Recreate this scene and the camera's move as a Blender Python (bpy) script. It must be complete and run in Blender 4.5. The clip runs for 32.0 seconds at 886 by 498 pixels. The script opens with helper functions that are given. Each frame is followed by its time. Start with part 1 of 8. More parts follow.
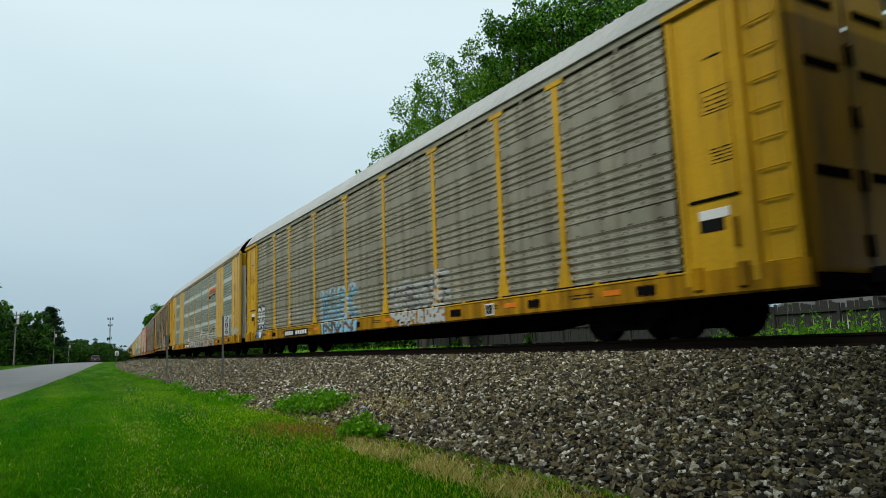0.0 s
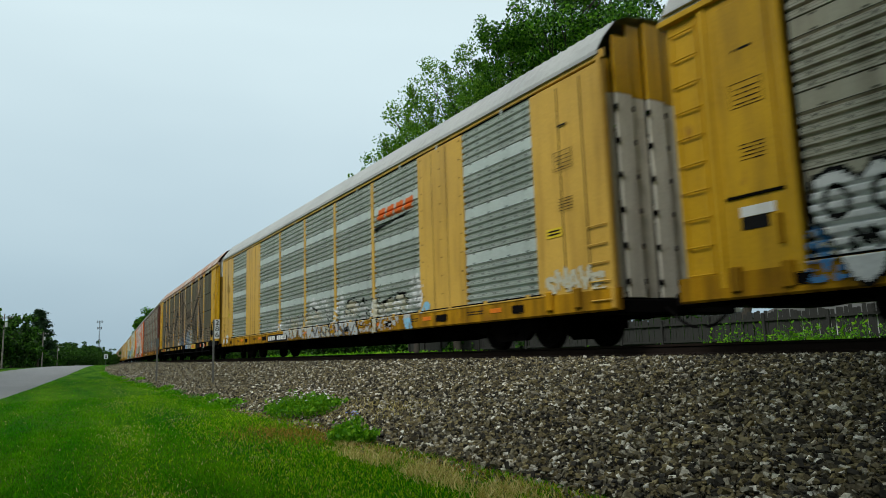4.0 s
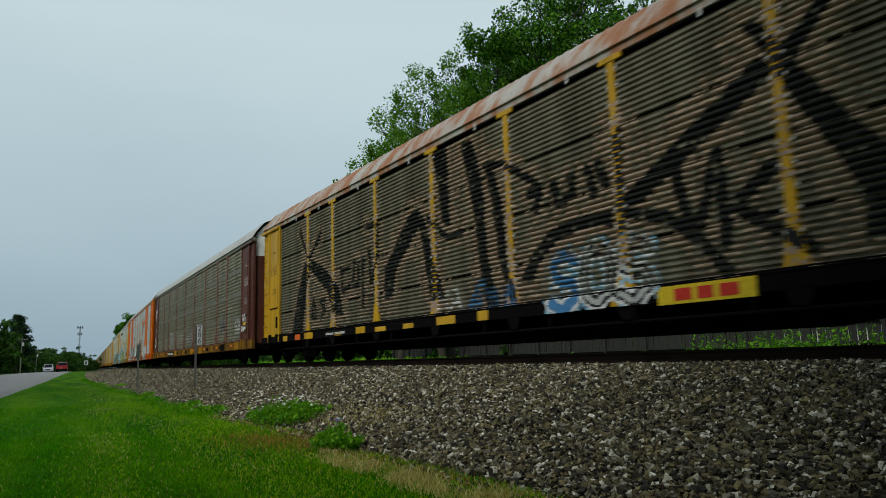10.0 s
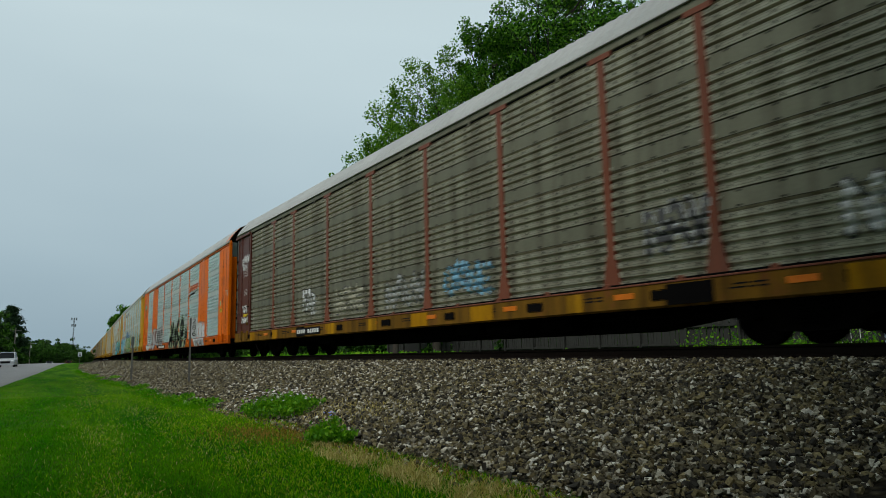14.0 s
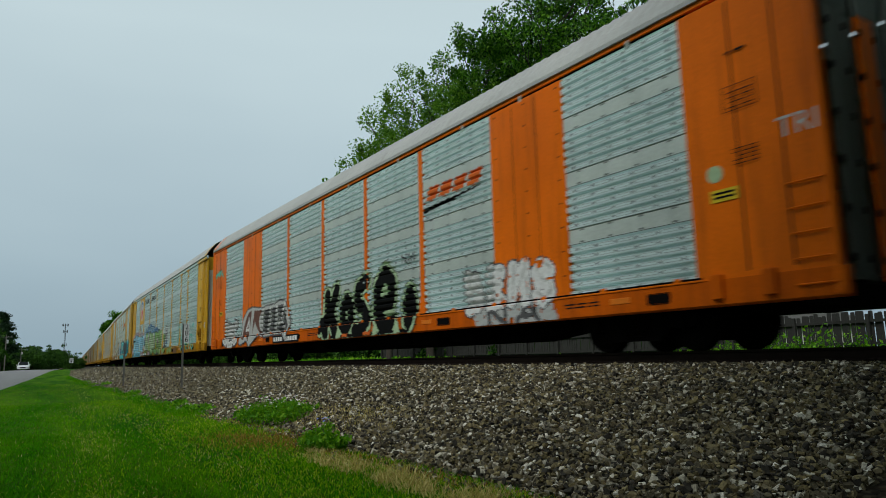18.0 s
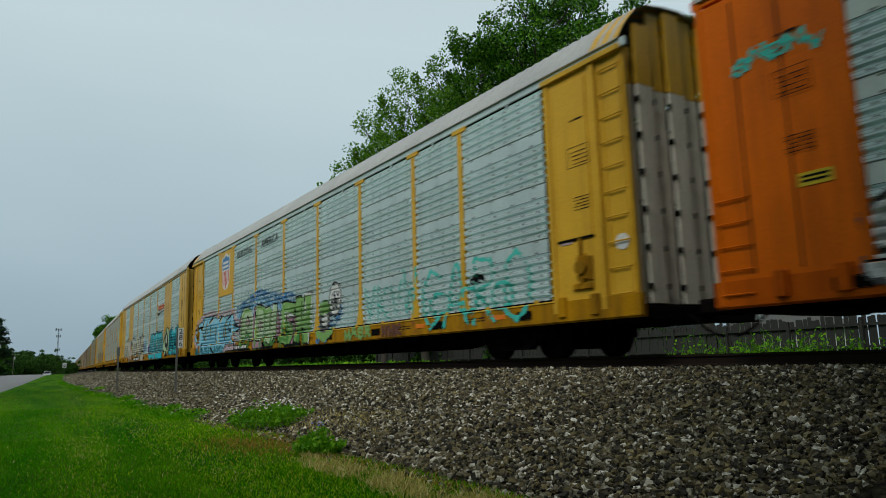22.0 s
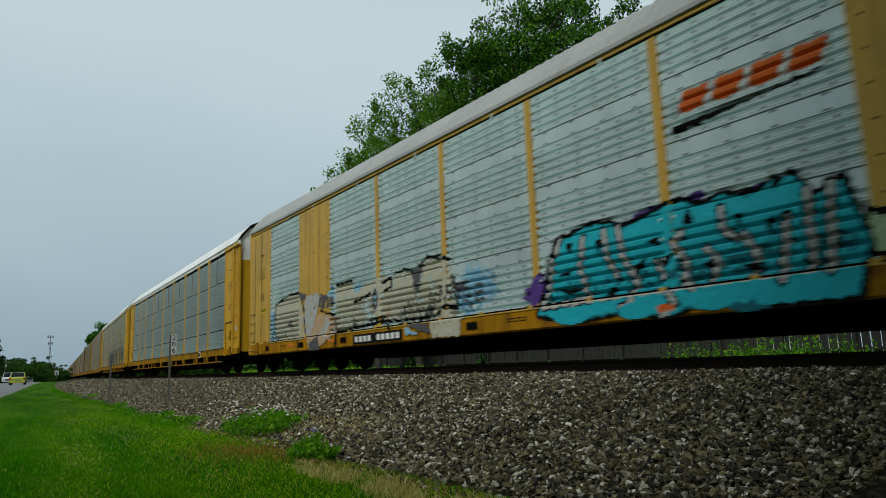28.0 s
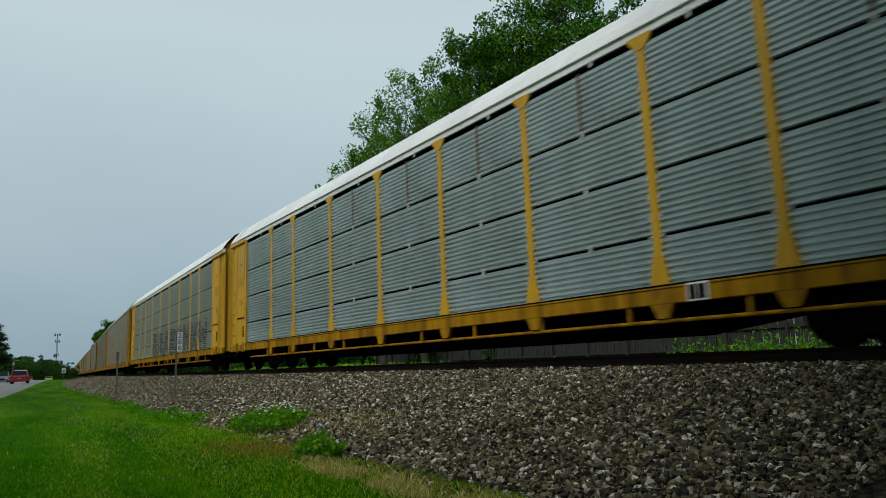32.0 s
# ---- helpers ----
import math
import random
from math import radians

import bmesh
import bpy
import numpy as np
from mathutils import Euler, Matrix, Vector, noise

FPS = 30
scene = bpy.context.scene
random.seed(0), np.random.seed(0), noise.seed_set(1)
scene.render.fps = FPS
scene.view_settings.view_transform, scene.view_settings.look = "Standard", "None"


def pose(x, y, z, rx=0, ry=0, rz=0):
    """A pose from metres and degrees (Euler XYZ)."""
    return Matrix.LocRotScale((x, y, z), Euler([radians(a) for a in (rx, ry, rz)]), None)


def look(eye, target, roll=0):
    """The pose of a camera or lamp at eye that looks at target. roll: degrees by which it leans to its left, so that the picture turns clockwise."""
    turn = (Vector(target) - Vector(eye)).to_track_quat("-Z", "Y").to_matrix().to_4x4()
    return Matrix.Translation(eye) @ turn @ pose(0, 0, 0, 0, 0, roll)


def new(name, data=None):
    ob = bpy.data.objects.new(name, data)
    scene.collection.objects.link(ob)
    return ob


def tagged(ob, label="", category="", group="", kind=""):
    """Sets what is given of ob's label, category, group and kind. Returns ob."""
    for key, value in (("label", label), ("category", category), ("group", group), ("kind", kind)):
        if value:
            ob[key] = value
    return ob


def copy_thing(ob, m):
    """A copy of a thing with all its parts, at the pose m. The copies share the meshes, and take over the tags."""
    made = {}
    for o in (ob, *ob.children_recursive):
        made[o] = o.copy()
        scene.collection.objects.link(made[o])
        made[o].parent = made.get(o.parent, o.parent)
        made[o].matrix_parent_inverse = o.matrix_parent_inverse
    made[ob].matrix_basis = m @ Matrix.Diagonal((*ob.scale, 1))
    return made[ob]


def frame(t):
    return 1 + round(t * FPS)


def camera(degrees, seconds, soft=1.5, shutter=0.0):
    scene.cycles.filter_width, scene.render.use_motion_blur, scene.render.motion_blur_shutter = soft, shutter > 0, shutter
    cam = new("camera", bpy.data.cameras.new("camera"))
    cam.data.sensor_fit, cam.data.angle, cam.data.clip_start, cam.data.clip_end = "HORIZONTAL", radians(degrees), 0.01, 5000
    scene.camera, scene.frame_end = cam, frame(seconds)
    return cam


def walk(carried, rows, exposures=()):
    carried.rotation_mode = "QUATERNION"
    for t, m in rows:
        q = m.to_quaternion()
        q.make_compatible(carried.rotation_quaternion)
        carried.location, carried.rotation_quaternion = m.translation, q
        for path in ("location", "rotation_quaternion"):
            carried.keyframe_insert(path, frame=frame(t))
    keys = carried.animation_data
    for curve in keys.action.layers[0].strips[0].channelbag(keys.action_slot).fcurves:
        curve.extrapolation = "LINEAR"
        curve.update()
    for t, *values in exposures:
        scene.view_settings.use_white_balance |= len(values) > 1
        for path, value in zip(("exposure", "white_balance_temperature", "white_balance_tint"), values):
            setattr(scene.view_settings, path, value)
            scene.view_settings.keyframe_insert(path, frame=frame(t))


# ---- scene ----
cam = camera(65.45, 32.0, soft=0.6, shutter=0.5)
EYE = Vector((0.0, 0.0, 1.0))
TURNS = [  # seconds, heading, tilt, lean
    (0.0, 30.87, 8.12, -2.07),    (0.5, 30.90, 8.06, -1.92),    (1.0, 30.97, 8.11, -1.86),    (1.5, 31.07, 8.24, -1.85),
    (2.0, 31.23, 8.38, -1.82),    (2.5, 31.41, 8.49, -1.82),    (3.0, 31.49, 8.49, -1.84),    (3.5, 31.49, 8.48, -1.83),
    (5.5, 31.93, 8.46, -2.04),    (6.0, 31.98, 8.54, -2.08),    (6.5, 31.98, 8.59, -2.02),    (7.0, 31.91, 8.66, -1.92),
    (7.5, 31.83, 8.70, -1.87),    (8.0, 31.89, 8.73, -1.85),    (8.5, 32.07, 8.77, -1.83),    (9.0, 32.30, 8.78, -1.81),
    (9.5, 32.53, 8.86, -1.79),    (10.0, 32.83, 8.96, -1.76),    (10.5, 33.09, 9.05, -1.70),    (11.0, 33.26, 9.08, -1.57),
    (11.5, 33.30, 8.98, -1.45),    (12.0, 33.27, 8.86, -1.36),    (12.5, 33.24, 8.76, -1.35),    (13.0, 33.23, 8.64, -1.29),
    (13.5, 33.22, 8.54, -1.27),    (14.0, 33.19, 8.51, -1.29),    (14.5, 33.16, 8.47, -1.33),    (16.5, 33.37, 8.52, -1.46),
    (17.0, 33.53, 8.69, -1.49),    (17.5, 33.64, 8.79, -1.47),    (18.0, 33.74, 8.92, -1.46),    (18.5, 33.82, 9.05, -1.43),
    (19.0, 33.88, 9.09, -1.43),    (19.5, 33.94, 9.08, -1.42),    (20.0, 33.98, 9.07, -1.47),    (20.5, 34.00, 9.08, -1.57),
    (21.0, 34.05, 9.10, -1.65),    (21.5, 34.10, 9.16, -1.62),    (22.0, 34.18, 9.24, -1.57),    (22.5, 34.29, 9.31, -1.59),
    (23.0, 34.40, 9.41, -1.63),    (23.5, 34.56, 9.45, -1.68),    (24.0, 34.67, 9.42, -1.78),    (24.5, 34.72, 9.39, -1.87),
    (25.0, 34.76, 9.36, -1.93),    (25.5, 34.81, 9.33, -1.92),    (27.5, 34.82, 9.59, -1.99),    (28.0, 34.71, 9.62, -1.94),
    (28.5, 34.61, 9.63, -1.94),    (29.0, 34.56, 9.66, -1.99),    (29.5, 34.53, 9.69, -2.00),    (30.0, 34.49, 9.69, -1.98),
    (30.5, 34.43, 9.65, -2.04),    (31.0, 34.40, 9.57, -2.16),    (31.5, 34.38, 9.47, -2.19),    (32.0, 34.31, 9.32, -2.20),

]


def aim(heading, tilt, lean):
    h, p = radians(heading), radians(tilt)
    way = Vector((math.sin(h) * math.cos(p), math.cos(h) * math.cos(p), math.sin(p)))
    return look(EYE, EYE + way, lean)


walk(cam, [(t, aim(a, b, c)) for t, a, b, c in TURNS],
     exposures=[(0.0, 0.35), (3.5, 0.31), (6.0, 0.2), (7.0, 0.02), (9.0, -0.02), (32.0, -0.08)])

# ---- light: an overcast day ----
world = bpy.data.worlds.new("overcast_sky")
scene.world = world
world.use_nodes = True


def build_sky():
    nt = world.node_tree
    nt.nodes.clear()
    out = nt.nodes.new("ShaderNodeOutputWorld")
    bg = nt.nodes.new("ShaderNodeBackground")
    sky = nt.nodes.new("ShaderNodeTexSky")
    sky.sky_type, sky.sun_disc = "NISHITA", False
    sky.sun_elevation, sky.sun_rotation = radians(45.7), radians(-120)
    sky.dust_density = 4.0
    gain = nt.nodes.new("ShaderNodeMix")
    gain.data_type, gain.blend_type = "RGBA", "MULTIPLY"
    gain.inputs[0].default_value = 1.0
    gain.inputs[7].default_value = (0.06, 0.06, 0.06, 1)
    nt.links.new(sky.outputs[0], gain.inputs[6])
    # a cloud deck: paler overhead, blue-grey low down
    co = nt.nodes.new("ShaderNodeTexCoord")
    sep = nt.nodes.new("ShaderNodeSeparateXYZ")
    nt.links.new(co.outputs["Generated"], sep.inputs[0])
    mapn = nt.nodes.new("ShaderNodeMapping")
    mapn.inputs["Scale"].default_value = (1.2, 1.2, 3.5)
    nt.links.new(co.outputs["Generated"], mapn.inputs[0])
    noi = nt.nodes.new("ShaderNodeTexNoise")
    noi.inputs["Scale"].default_value, noi.inputs["Detail"].default_value = 1.3, 3
    nt.links.new(mapn.outputs[0], noi.inputs[0])
    add = nt.nodes.new("ShaderNodeMath")
    add.operation = "MULTIPLY_ADD"
    add.inputs[1].default_value = 0.22
    nt.links.new(noi.outputs[0], add.inputs[0])
    nt.links.new(sep.outputs[2], add.inputs[2])
    ramp = nt.nodes.new("ShaderNodeValToRGB")
    el = ramp.color_ramp.elements
    el[0].position, el[0].color = 0.06, (0.27, 0.385, 0.47, 1)
    el[1].position, el[1].color = 1.0, (0.58, 0.67, 0.69, 1)
    for at, col in ((0.26, (0.40, 0.53, 0.60, 1)), (0.55, (0.62, 0.76, 0.80, 1)), (0.72, (0.60, 0.72, 0.75, 1))):
        e = el.new(at)
        e.color = col
    nt.links.new(add.outputs[0], ramp.inputs[0])
    mix = nt.nodes.new("ShaderNodeMix")
    mix.data_type = "RGBA"
    mix.inputs[0].default_value = 0.88
    nt.links.new(gain.outputs[2], mix.inputs[6])
    nt.links.new(ramp.outputs[0], mix.inputs[7])
    nt.links.new(mix.outputs[2], bg.inputs[0])
    bg.inputs[1].default_value = 1.0
    nt.links.new(bg.outputs[0], out.inputs[0])


build_sky()
sun = new("sun", bpy.data.lights.new("sun", "SUN"))
sun.data.energy, sun.data.angle, sun.data.color = 1.75, radians(25), (1.0, 0.995, 0.98)
sun.matrix_world = look((-30, -11, 33), (0, 0, 0))

# ---- the lie of the track: straight, a bend to the right, then straight ----
TRACK_X = 9.757
RAIL_TOP = 1.0


def heading(s):
    return -0.003 + 1.456e-3 * (min(max(s, 7.85), 77.67) - 7.85)


def lay_track():
    step, x, y = 0.5, TRACK_X, 0.0
    table = {0: (x, y, heading(0))}
    for i in range(1, 2000):
        h = heading((i - 0.5) * step)
        x, y = x + step * math.sin(h), y + step * math.cos(h)
        table[i] = (x, y, heading(i * step))
    for i in range(-1, -2500, -1):
        px, py, h = table[i + 1]
        table[i] = (px - step * math.sin(-0.003), py - step * math.cos(-0.003), -0.003)
    return table


LAID = lay_track()


def on_track(s, off=0.0, z=0.0):
    """The place s metres along the track, off metres to its right."""
    i = max(-2490, min(1998, math.floor(s / 0.5)))
    w = s / 0.5 - i
    a, b = LAID[i], LAID[i + 1]
    h = a[2] + (b[2] - a[2]) * w
    return Vector((a[0] + (b[0] - a[0]) * w + off * math.cos(h), a[1] + (b[1] - a[1]) * w - off * math.sin(h), z))


def land(s, off):
    """Height of the ground at a place along and across the track (before the ballast)."""
    def ease(a, b, v):
        v = min(1.0, max(0.0, (v - a) / (b - a)))
        return v * v * (3 - 2 * v)
    z = 0.50 * ease(25, 140, s) - 2.2 * ease(150, 330, s)
    z += 0.035 * noise.noise(Vector((s * 0.11, off * 0.23, 0.0))) * (1 if s < 200 else 0)
    z += 0.012 * noise.noise(Vector((s * 0.7, off * 0.7, 5.0))) if s < 60 else 0
    return z

# ---- building helpers ----
class Build:
    """Collects the corners and faces of one mesh."""

    def __init__(self):
        self.v, self.f, self.m = [], [], []

    def add(self, verts, faces, slot=0):
        n = len(self.v)
        self.v += [tuple(p) for p in verts]
        self.f += [tuple(i + n for i in q) for q in faces]
        self.m += [slot] * len(faces)
        return self

    def box(self, x0, x1, y0, y1, z0, z1, slot=0):
        vs = [(x, y, z) for x in (x0, x1) for y in (y0, y1) for z in (z0, z1)]
        return self.add(vs, [(0, 1, 3, 2), (4, 6, 7, 5), (0, 4, 5, 1), (2, 3, 7, 6), (0, 2, 6, 4), (1, 5, 7, 3)], slot)

    def soft(self, x0, x1, y0, y1, z0, z1, b=0.01, slot=0):
        """A box with chamfered edges."""
        lo, hi = (x0, y0, z0), (x1, y1, z1)
        vs, key = [], {}
        for c in range(8):
            s = [(c >> 2) & 1, (c >> 1) & 1, c & 1]
            for a in range(3):
                p = []
                for k in range(3):
                    q = hi[k] if s[k] else lo[k]
                    if k != a:
                        q += -b if s[k] else b
                    p.append(q)
                key[(c, a)] = len(vs)
                vs.append(p)
        fs = []
        for a in range(3):
            o = [k for k in range(3) if k != a]
            for side in (0, 1):
                ring = []
                for i, j in ((0, 0), (1, 0), (1, 1), (0, 1)):
                    s = [0, 0, 0]
                    s[a], s[o[0]], s[o[1]] = side, i, j
                    ring.append(key[(s[0] * 4 + s[1] * 2 + s[2], a)])
                fs.append(tuple(ring if (side == 1) != (a == 1) else ring[::-1]))
        for a in range(3):
            o = [k for k in range(3) if k != a]
            for i in (0, 1):
                for j in (0, 1):
                    s = [0, 0, 0]
                    s[o[0]], s[o[1]] = i, j
                    c0 = s[0] * 4 + s[1] * 2 + s[2]
                    s[a] = 1
                    c1 = s[0] * 4 + s[1] * 2 + s[2]
                    fs.append((key[(c0, o[0])], key[(c1, o[0])], key[(c1, o[1])], key[(c0, o[1])]))
        for c in range(8):
            fs.append((key[(c, 0)], key[(c, 1)], key[(c, 2)]))
        return self.add(vs, fs, slot)

    def tube(self, p, q, r0, r1=None, n=8, slot=0, caps=True):
        p, q = Vector(p), Vector(q)
        r1 = r0 if r1 is None else r1
        d = (q - p).normalized()
        a = d.orthogonal().normalized()
        b = d.cross(a)
        vs = []
        for c, r in ((p, r0), (q, r1)):
            for i in range(n):
                t = 2 * math.pi * i / n
                vs.append(c + (a * math.cos(t) + b * math.sin(t)) * r)
        fs = [(i, (i + 1) % n, n + (i + 1) % n, n + i) for i in range(n)]
        if caps:
            fs += [tuple(range(n - 1, -1, -1)), tuple(range(n, 2 * n))]
        return self.add(vs, fs, slot)

    def prism(self, poly, axis, a, b, slot=0):
        """A polygon of two coordinates pushed along an axis (0 x, 1 y, 2 z) from a to b."""
        n = len(poly)

        def at(p, w):
            c = [p[0], p[1]]
            c.insert(axis, w)
            return c
        vs = [at(p, a) for p in poly] + [at(p, b) for p in poly]
        fs = [(i, (i + 1) % n, n + (i + 1) % n, n + i) for i in range(n)] + [tuple(range(n - 1, -1, -1)), tuple(range(n, 2 * n))]
        return self.add(vs, fs, slot)

    def grid(self, rows, slot=0):
        """Rows of equally many points, joined into a sheet."""
        w = len(rows[0])
        vs = [p for r in rows for p in r]
        fs = [(i * w + j, i * w + j + 1, (i + 1) * w + j + 1, (i + 1) * w + j) for i in range(len(rows) - 1) for j in range(w - 1)]
        return self.add(vs, fs, slot)

    def mesh(self, name, mats, smooth=False, fix=False):
        me = bpy.data.meshes.new(name)
        me.from_pydata(self.v, [], self.f)
        for m in mats:
            me.materials.append(m)
        if len(mats) > 1:
            me.polygons.foreach_set("material_index", self.m)
        if fix:
            bm = bmesh.new()
            bm.from_mesh(me)
            bmesh.ops.recalc_face_normals(bm, faces=bm.faces)
            bm.to_mesh(me)
            bm.free()
        me.polygons.foreach_set("use_smooth", [smooth] * len(me.polygons))
        me.update()
        return me


def part(name, built, material, parent, label="", smooth=False, fix=True):
    mats = material if isinstance(material, (list, tuple)) else [material]
    me = built if isinstance(built, bpy.types.Mesh) else built.mesh(name, mats, smooth, fix)
    ob = new(name, me)
    ob.parent = parent
    if label:
        ob["label"] = label
    return ob


def thing(name, label, category, group="", kind="", m=None, built=None, material=None, smooth=False):
    data = None
    if built is not None:
        mats = material if isinstance(material, (list, tuple)) else [material]
        data = built.mesh(name, mats, smooth, True)
    ob = new(name, data)
    if m is not None:
        ob.matrix_world = m
    return tagged(ob, label, category, group, kind)


# ---- materials ----
def nodes_of(name):
    m = bpy.data.materials.new(name)
    m.use_nodes = True
    nt = m.node_tree
    return m, nt, nt.nodes["Principled BSDF"]


def noise_node(nt, scale, detail=4.0, stretch=(1, 1, 1), coord="Object", rough=0.6):
    tc = nt.nodes.new("ShaderNodeTexCoord")
    mp = nt.nodes.new("ShaderNodeMapping")
    mp.inputs["Scale"].default_value = stretch
    nt.links.new(tc.outputs[coord], mp.inputs[0])
    n = nt.nodes.new("ShaderNodeTexNoise")
    n.inputs["Scale"].default_value, n.inputs["Detail"].default_value = scale, detail
    n.inputs["Roughness"].default_value = rough
    nt.links.new(mp.outputs[0], n.inputs[0])
    return n


def ramp_node(nt, src, stops):
    r = nt.nodes.new("ShaderNodeValToRGB")
    el = r.color_ramp.elements
    el[0].position, el[0].color = stops[0][0], (*stops[0][1], 1)
    el[1].position, el[1].color = stops[-1][0], (*stops[-1][1], 1)
    for p, c in stops[1:-1]:
        e = el.new(p)
        e.color = (*c, 1)
    nt.links.new(src, r.inputs[0])
    return r


def mix_node(nt, fac, a, b, blend="MIX"):
    x = nt.nodes.new("ShaderNodeMix")
    x.data_type, x.blend_type = "RGBA", blend
    for sock, val in ((x.inputs[0], fac), (x.inputs[6], a), (x.inputs[7], b)):
        if isinstance(val, (int, float)):
            sock.default_value = val
        elif isinstance(val, tuple):
            sock.default_value = (*val, 1)
        else:
            nt.links.new(val, sock)
    return x.outputs[2]


def bump(nt, bsdf, src, dist, strength=0.6):
    b = nt.nodes.new("ShaderNodeBump")
    b.inputs["Strength"].default_value, b.inputs["Distance"].default_value = strength, dist
    nt.links.new(src, b.inputs["Height"])
    nt.links.new(b.outputs[0], bsdf.inputs["Normal"])


def grey(v):
    return (v, v, v)


def painted(name, col, dirt=0.3, dirtcol=(0.05, 0.045, 0.04), rough=0.42, metal=0.0, rust=0.0, rust_runs=(1, 1, 0.6), streak=True, grain=22.0, spec=0.2, rustcol=(0.17, 0.055, 0.022)):
    """Weathered paint or sheet metal: blotches, vertical runs of dirt, rust spots and fine grain."""
    m, nt, b = nodes_of(name)
    big = noise_node(nt, 0.7, 4)
    fine = noise_node(nt, grain, 3)
    base = mix_node(nt, ramp_node(nt, big.outputs[0], [(0.3, grey(0)), (0.75, grey(1))]).outputs[0], tuple(c * 0.82 for c in col), tuple(min(1, c * 1.12) for c in col))
    base = mix_node(nt, 0.25, base, ramp_node(nt, fine.outputs[0], [(0.3, tuple(c * 0.6 for c in col)), (0.7, tuple(min(1, c * 1.3) for c in col))]).outputs[0])
    if dirt > 0:
        run = noise_node(nt, 1.0, 5, (4.0, 4.0, 0.35) if streak else (1.5, 1.5, 1.5))
        k = ramp_node(nt, run.outputs[0], [(0.62 - 0.3 * dirt, grey(0)), (0.95 - 0.25 * dirt, grey(min(1, 0.35 + 0.6 * dirt)))])
        base = mix_node(nt, k.outputs[0], base, dirtcol)
    if rust > 0:
        rn = noise_node(nt, 2.2, 6, rust_runs, rough=0.7)
        k = ramp_node(nt, rn.outputs[0], [(0.68 - 0.2 * rust, grey(0)), (0.78 - 0.16 * rust, grey(0.85))])
        base = mix_node(nt, k.outputs[0], base, rustcol)
    nt.links.new(base, b.inputs["Base Color"])
    rr = ramp_node(nt, big.outputs[0], [(0.3, grey(max(0.1, rough - 0.1))), (0.7, grey(min(1, rough + 0.12)))])
    nt.links.new(rr.outputs[0], b.inputs["Roughness"])
    b.inputs["Metallic"].default_value = metal
    b.inputs["Specular IOR Level"].default_value = spec
    bump(nt, b, fine.outputs[0], 0.004, 0.25)
    return m


def island(name, stops, rough=0.85, grainscale=60.0, spread=0.35, dist=0.004):
    """Many pieces in one mesh, each with its own tone."""
    m, nt, b = nodes_of(name)
    g = nt.nodes.new("ShaderNodeNewGeometry")
    r = ramp_node(nt, g.outputs["Random Per Island"], stops)
    n = noise_node(nt, grainscale, 3)
    k = ramp_node(nt, n.outputs[0], [(0.3, grey(1 - spread)), (0.7, grey(1 + spread * 0.5))])
    nt.links.new(mix_node(nt, 1.0, r.outputs[0], k.outputs[0], "MULTIPLY"), b.inputs["Base Color"])
    b.inputs["Roughness"].default_value = rough
    b.inputs["Specular IOR Level"].default_value = 0.2
    bump(nt, b, n.outputs[0], dist, 0.5)
    return m


def leafy(name, stops, trans=0.3, spec=0.12):
    m, nt, b = nodes_of(name)
    g = nt.nodes.new("ShaderNodeNewGeometry")
    r = ramp_node(nt, g.outputs["Random Per Island"], stops)
    nt.links.new(r.outputs[0], b.inputs["Base Color"])
    b.inputs["Roughness"].default_value = 0.6
    b.inputs["Specular IOR Level"].default_value = spec
    t = nt.nodes.new("ShaderNodeBsdfTranslucent")
    bright = mix_node(nt, 1.0, r.outputs[0], (1.3, 1.5, 0.6), "MULTIPLY")
    nt.links.new(bright, t.inputs[0])
    mx = nt.nodes.new("ShaderNodeMixShader")
    mx.inputs[0].default_value = trans
    nt.links.new(b.outputs[0], mx.inputs[1])
    nt.links.new(t.outputs[0], mx.inputs[2])
    nt.links.new(mx.outputs[0], nt.nodes["Material Output"].inputs[0])
    return m


def plain(name, col, rough=0.5, metal=0.0):
    m, nt, b = nodes_of(name)
    n = noise_node(nt, 14.0, 3)
    nt.links.new(ramp_node(nt, n.outputs[0], [(0.25, tuple(c * 0.8 for c in col)), (0.75, tuple(min(1, c * 1.15) for c in col))]).outputs[0], b.inputs["Base Color"])
    b.inputs["Roughness"].default_value, b.inputs["Metallic"].default_value = rough, metal
    b.inputs["Specular IOR Level"].default_value = 0.03 if max(col) < 0.1 else 0.2
    return m


M_YELLOW_OLD = painted("old_yellow_paint", (0.54, 0.305, 0.010), 0.45, (0.10, 0.05, 0.015), rust=0.25)
M_YELLOW = painted("yellow_paint", (0.55, 0.335, 0.06), 0.45, (0.13, 0.06, 0.015), rust=0.15)
M_YELLOW_CLEAN = painted("golden_yellow_paint", (0.58, 0.33, 0.024), 0.36, (0.14, 0.065, 0.015), rust=0.1)
M_YELLOW_DIRTY = painted("grimy_yellow_paint", (0.33, 0.185, 0.016), 0.65, rust=0.35)
M_ORANGE = painted("orange_paint", (0.72, 0.14, 0.001), 0.4, (0.12, 0.03, 0.008), spec=0.1)
M_BROWN = painted("brown_paint", (0.095, 0.029, 0.018), 0.3)
M_BROWN_POST = painted("rusty_brown_post_paint", (0.19, 0.062, 0.034), 0.35, rust=0.3)
M_STEEL_DIRTY = painted("dirty_galvanised_steel", (0.47, 0.44, 0.345), 0.6, (0.11, 0.08, 0.05), 0.46, 0.3)
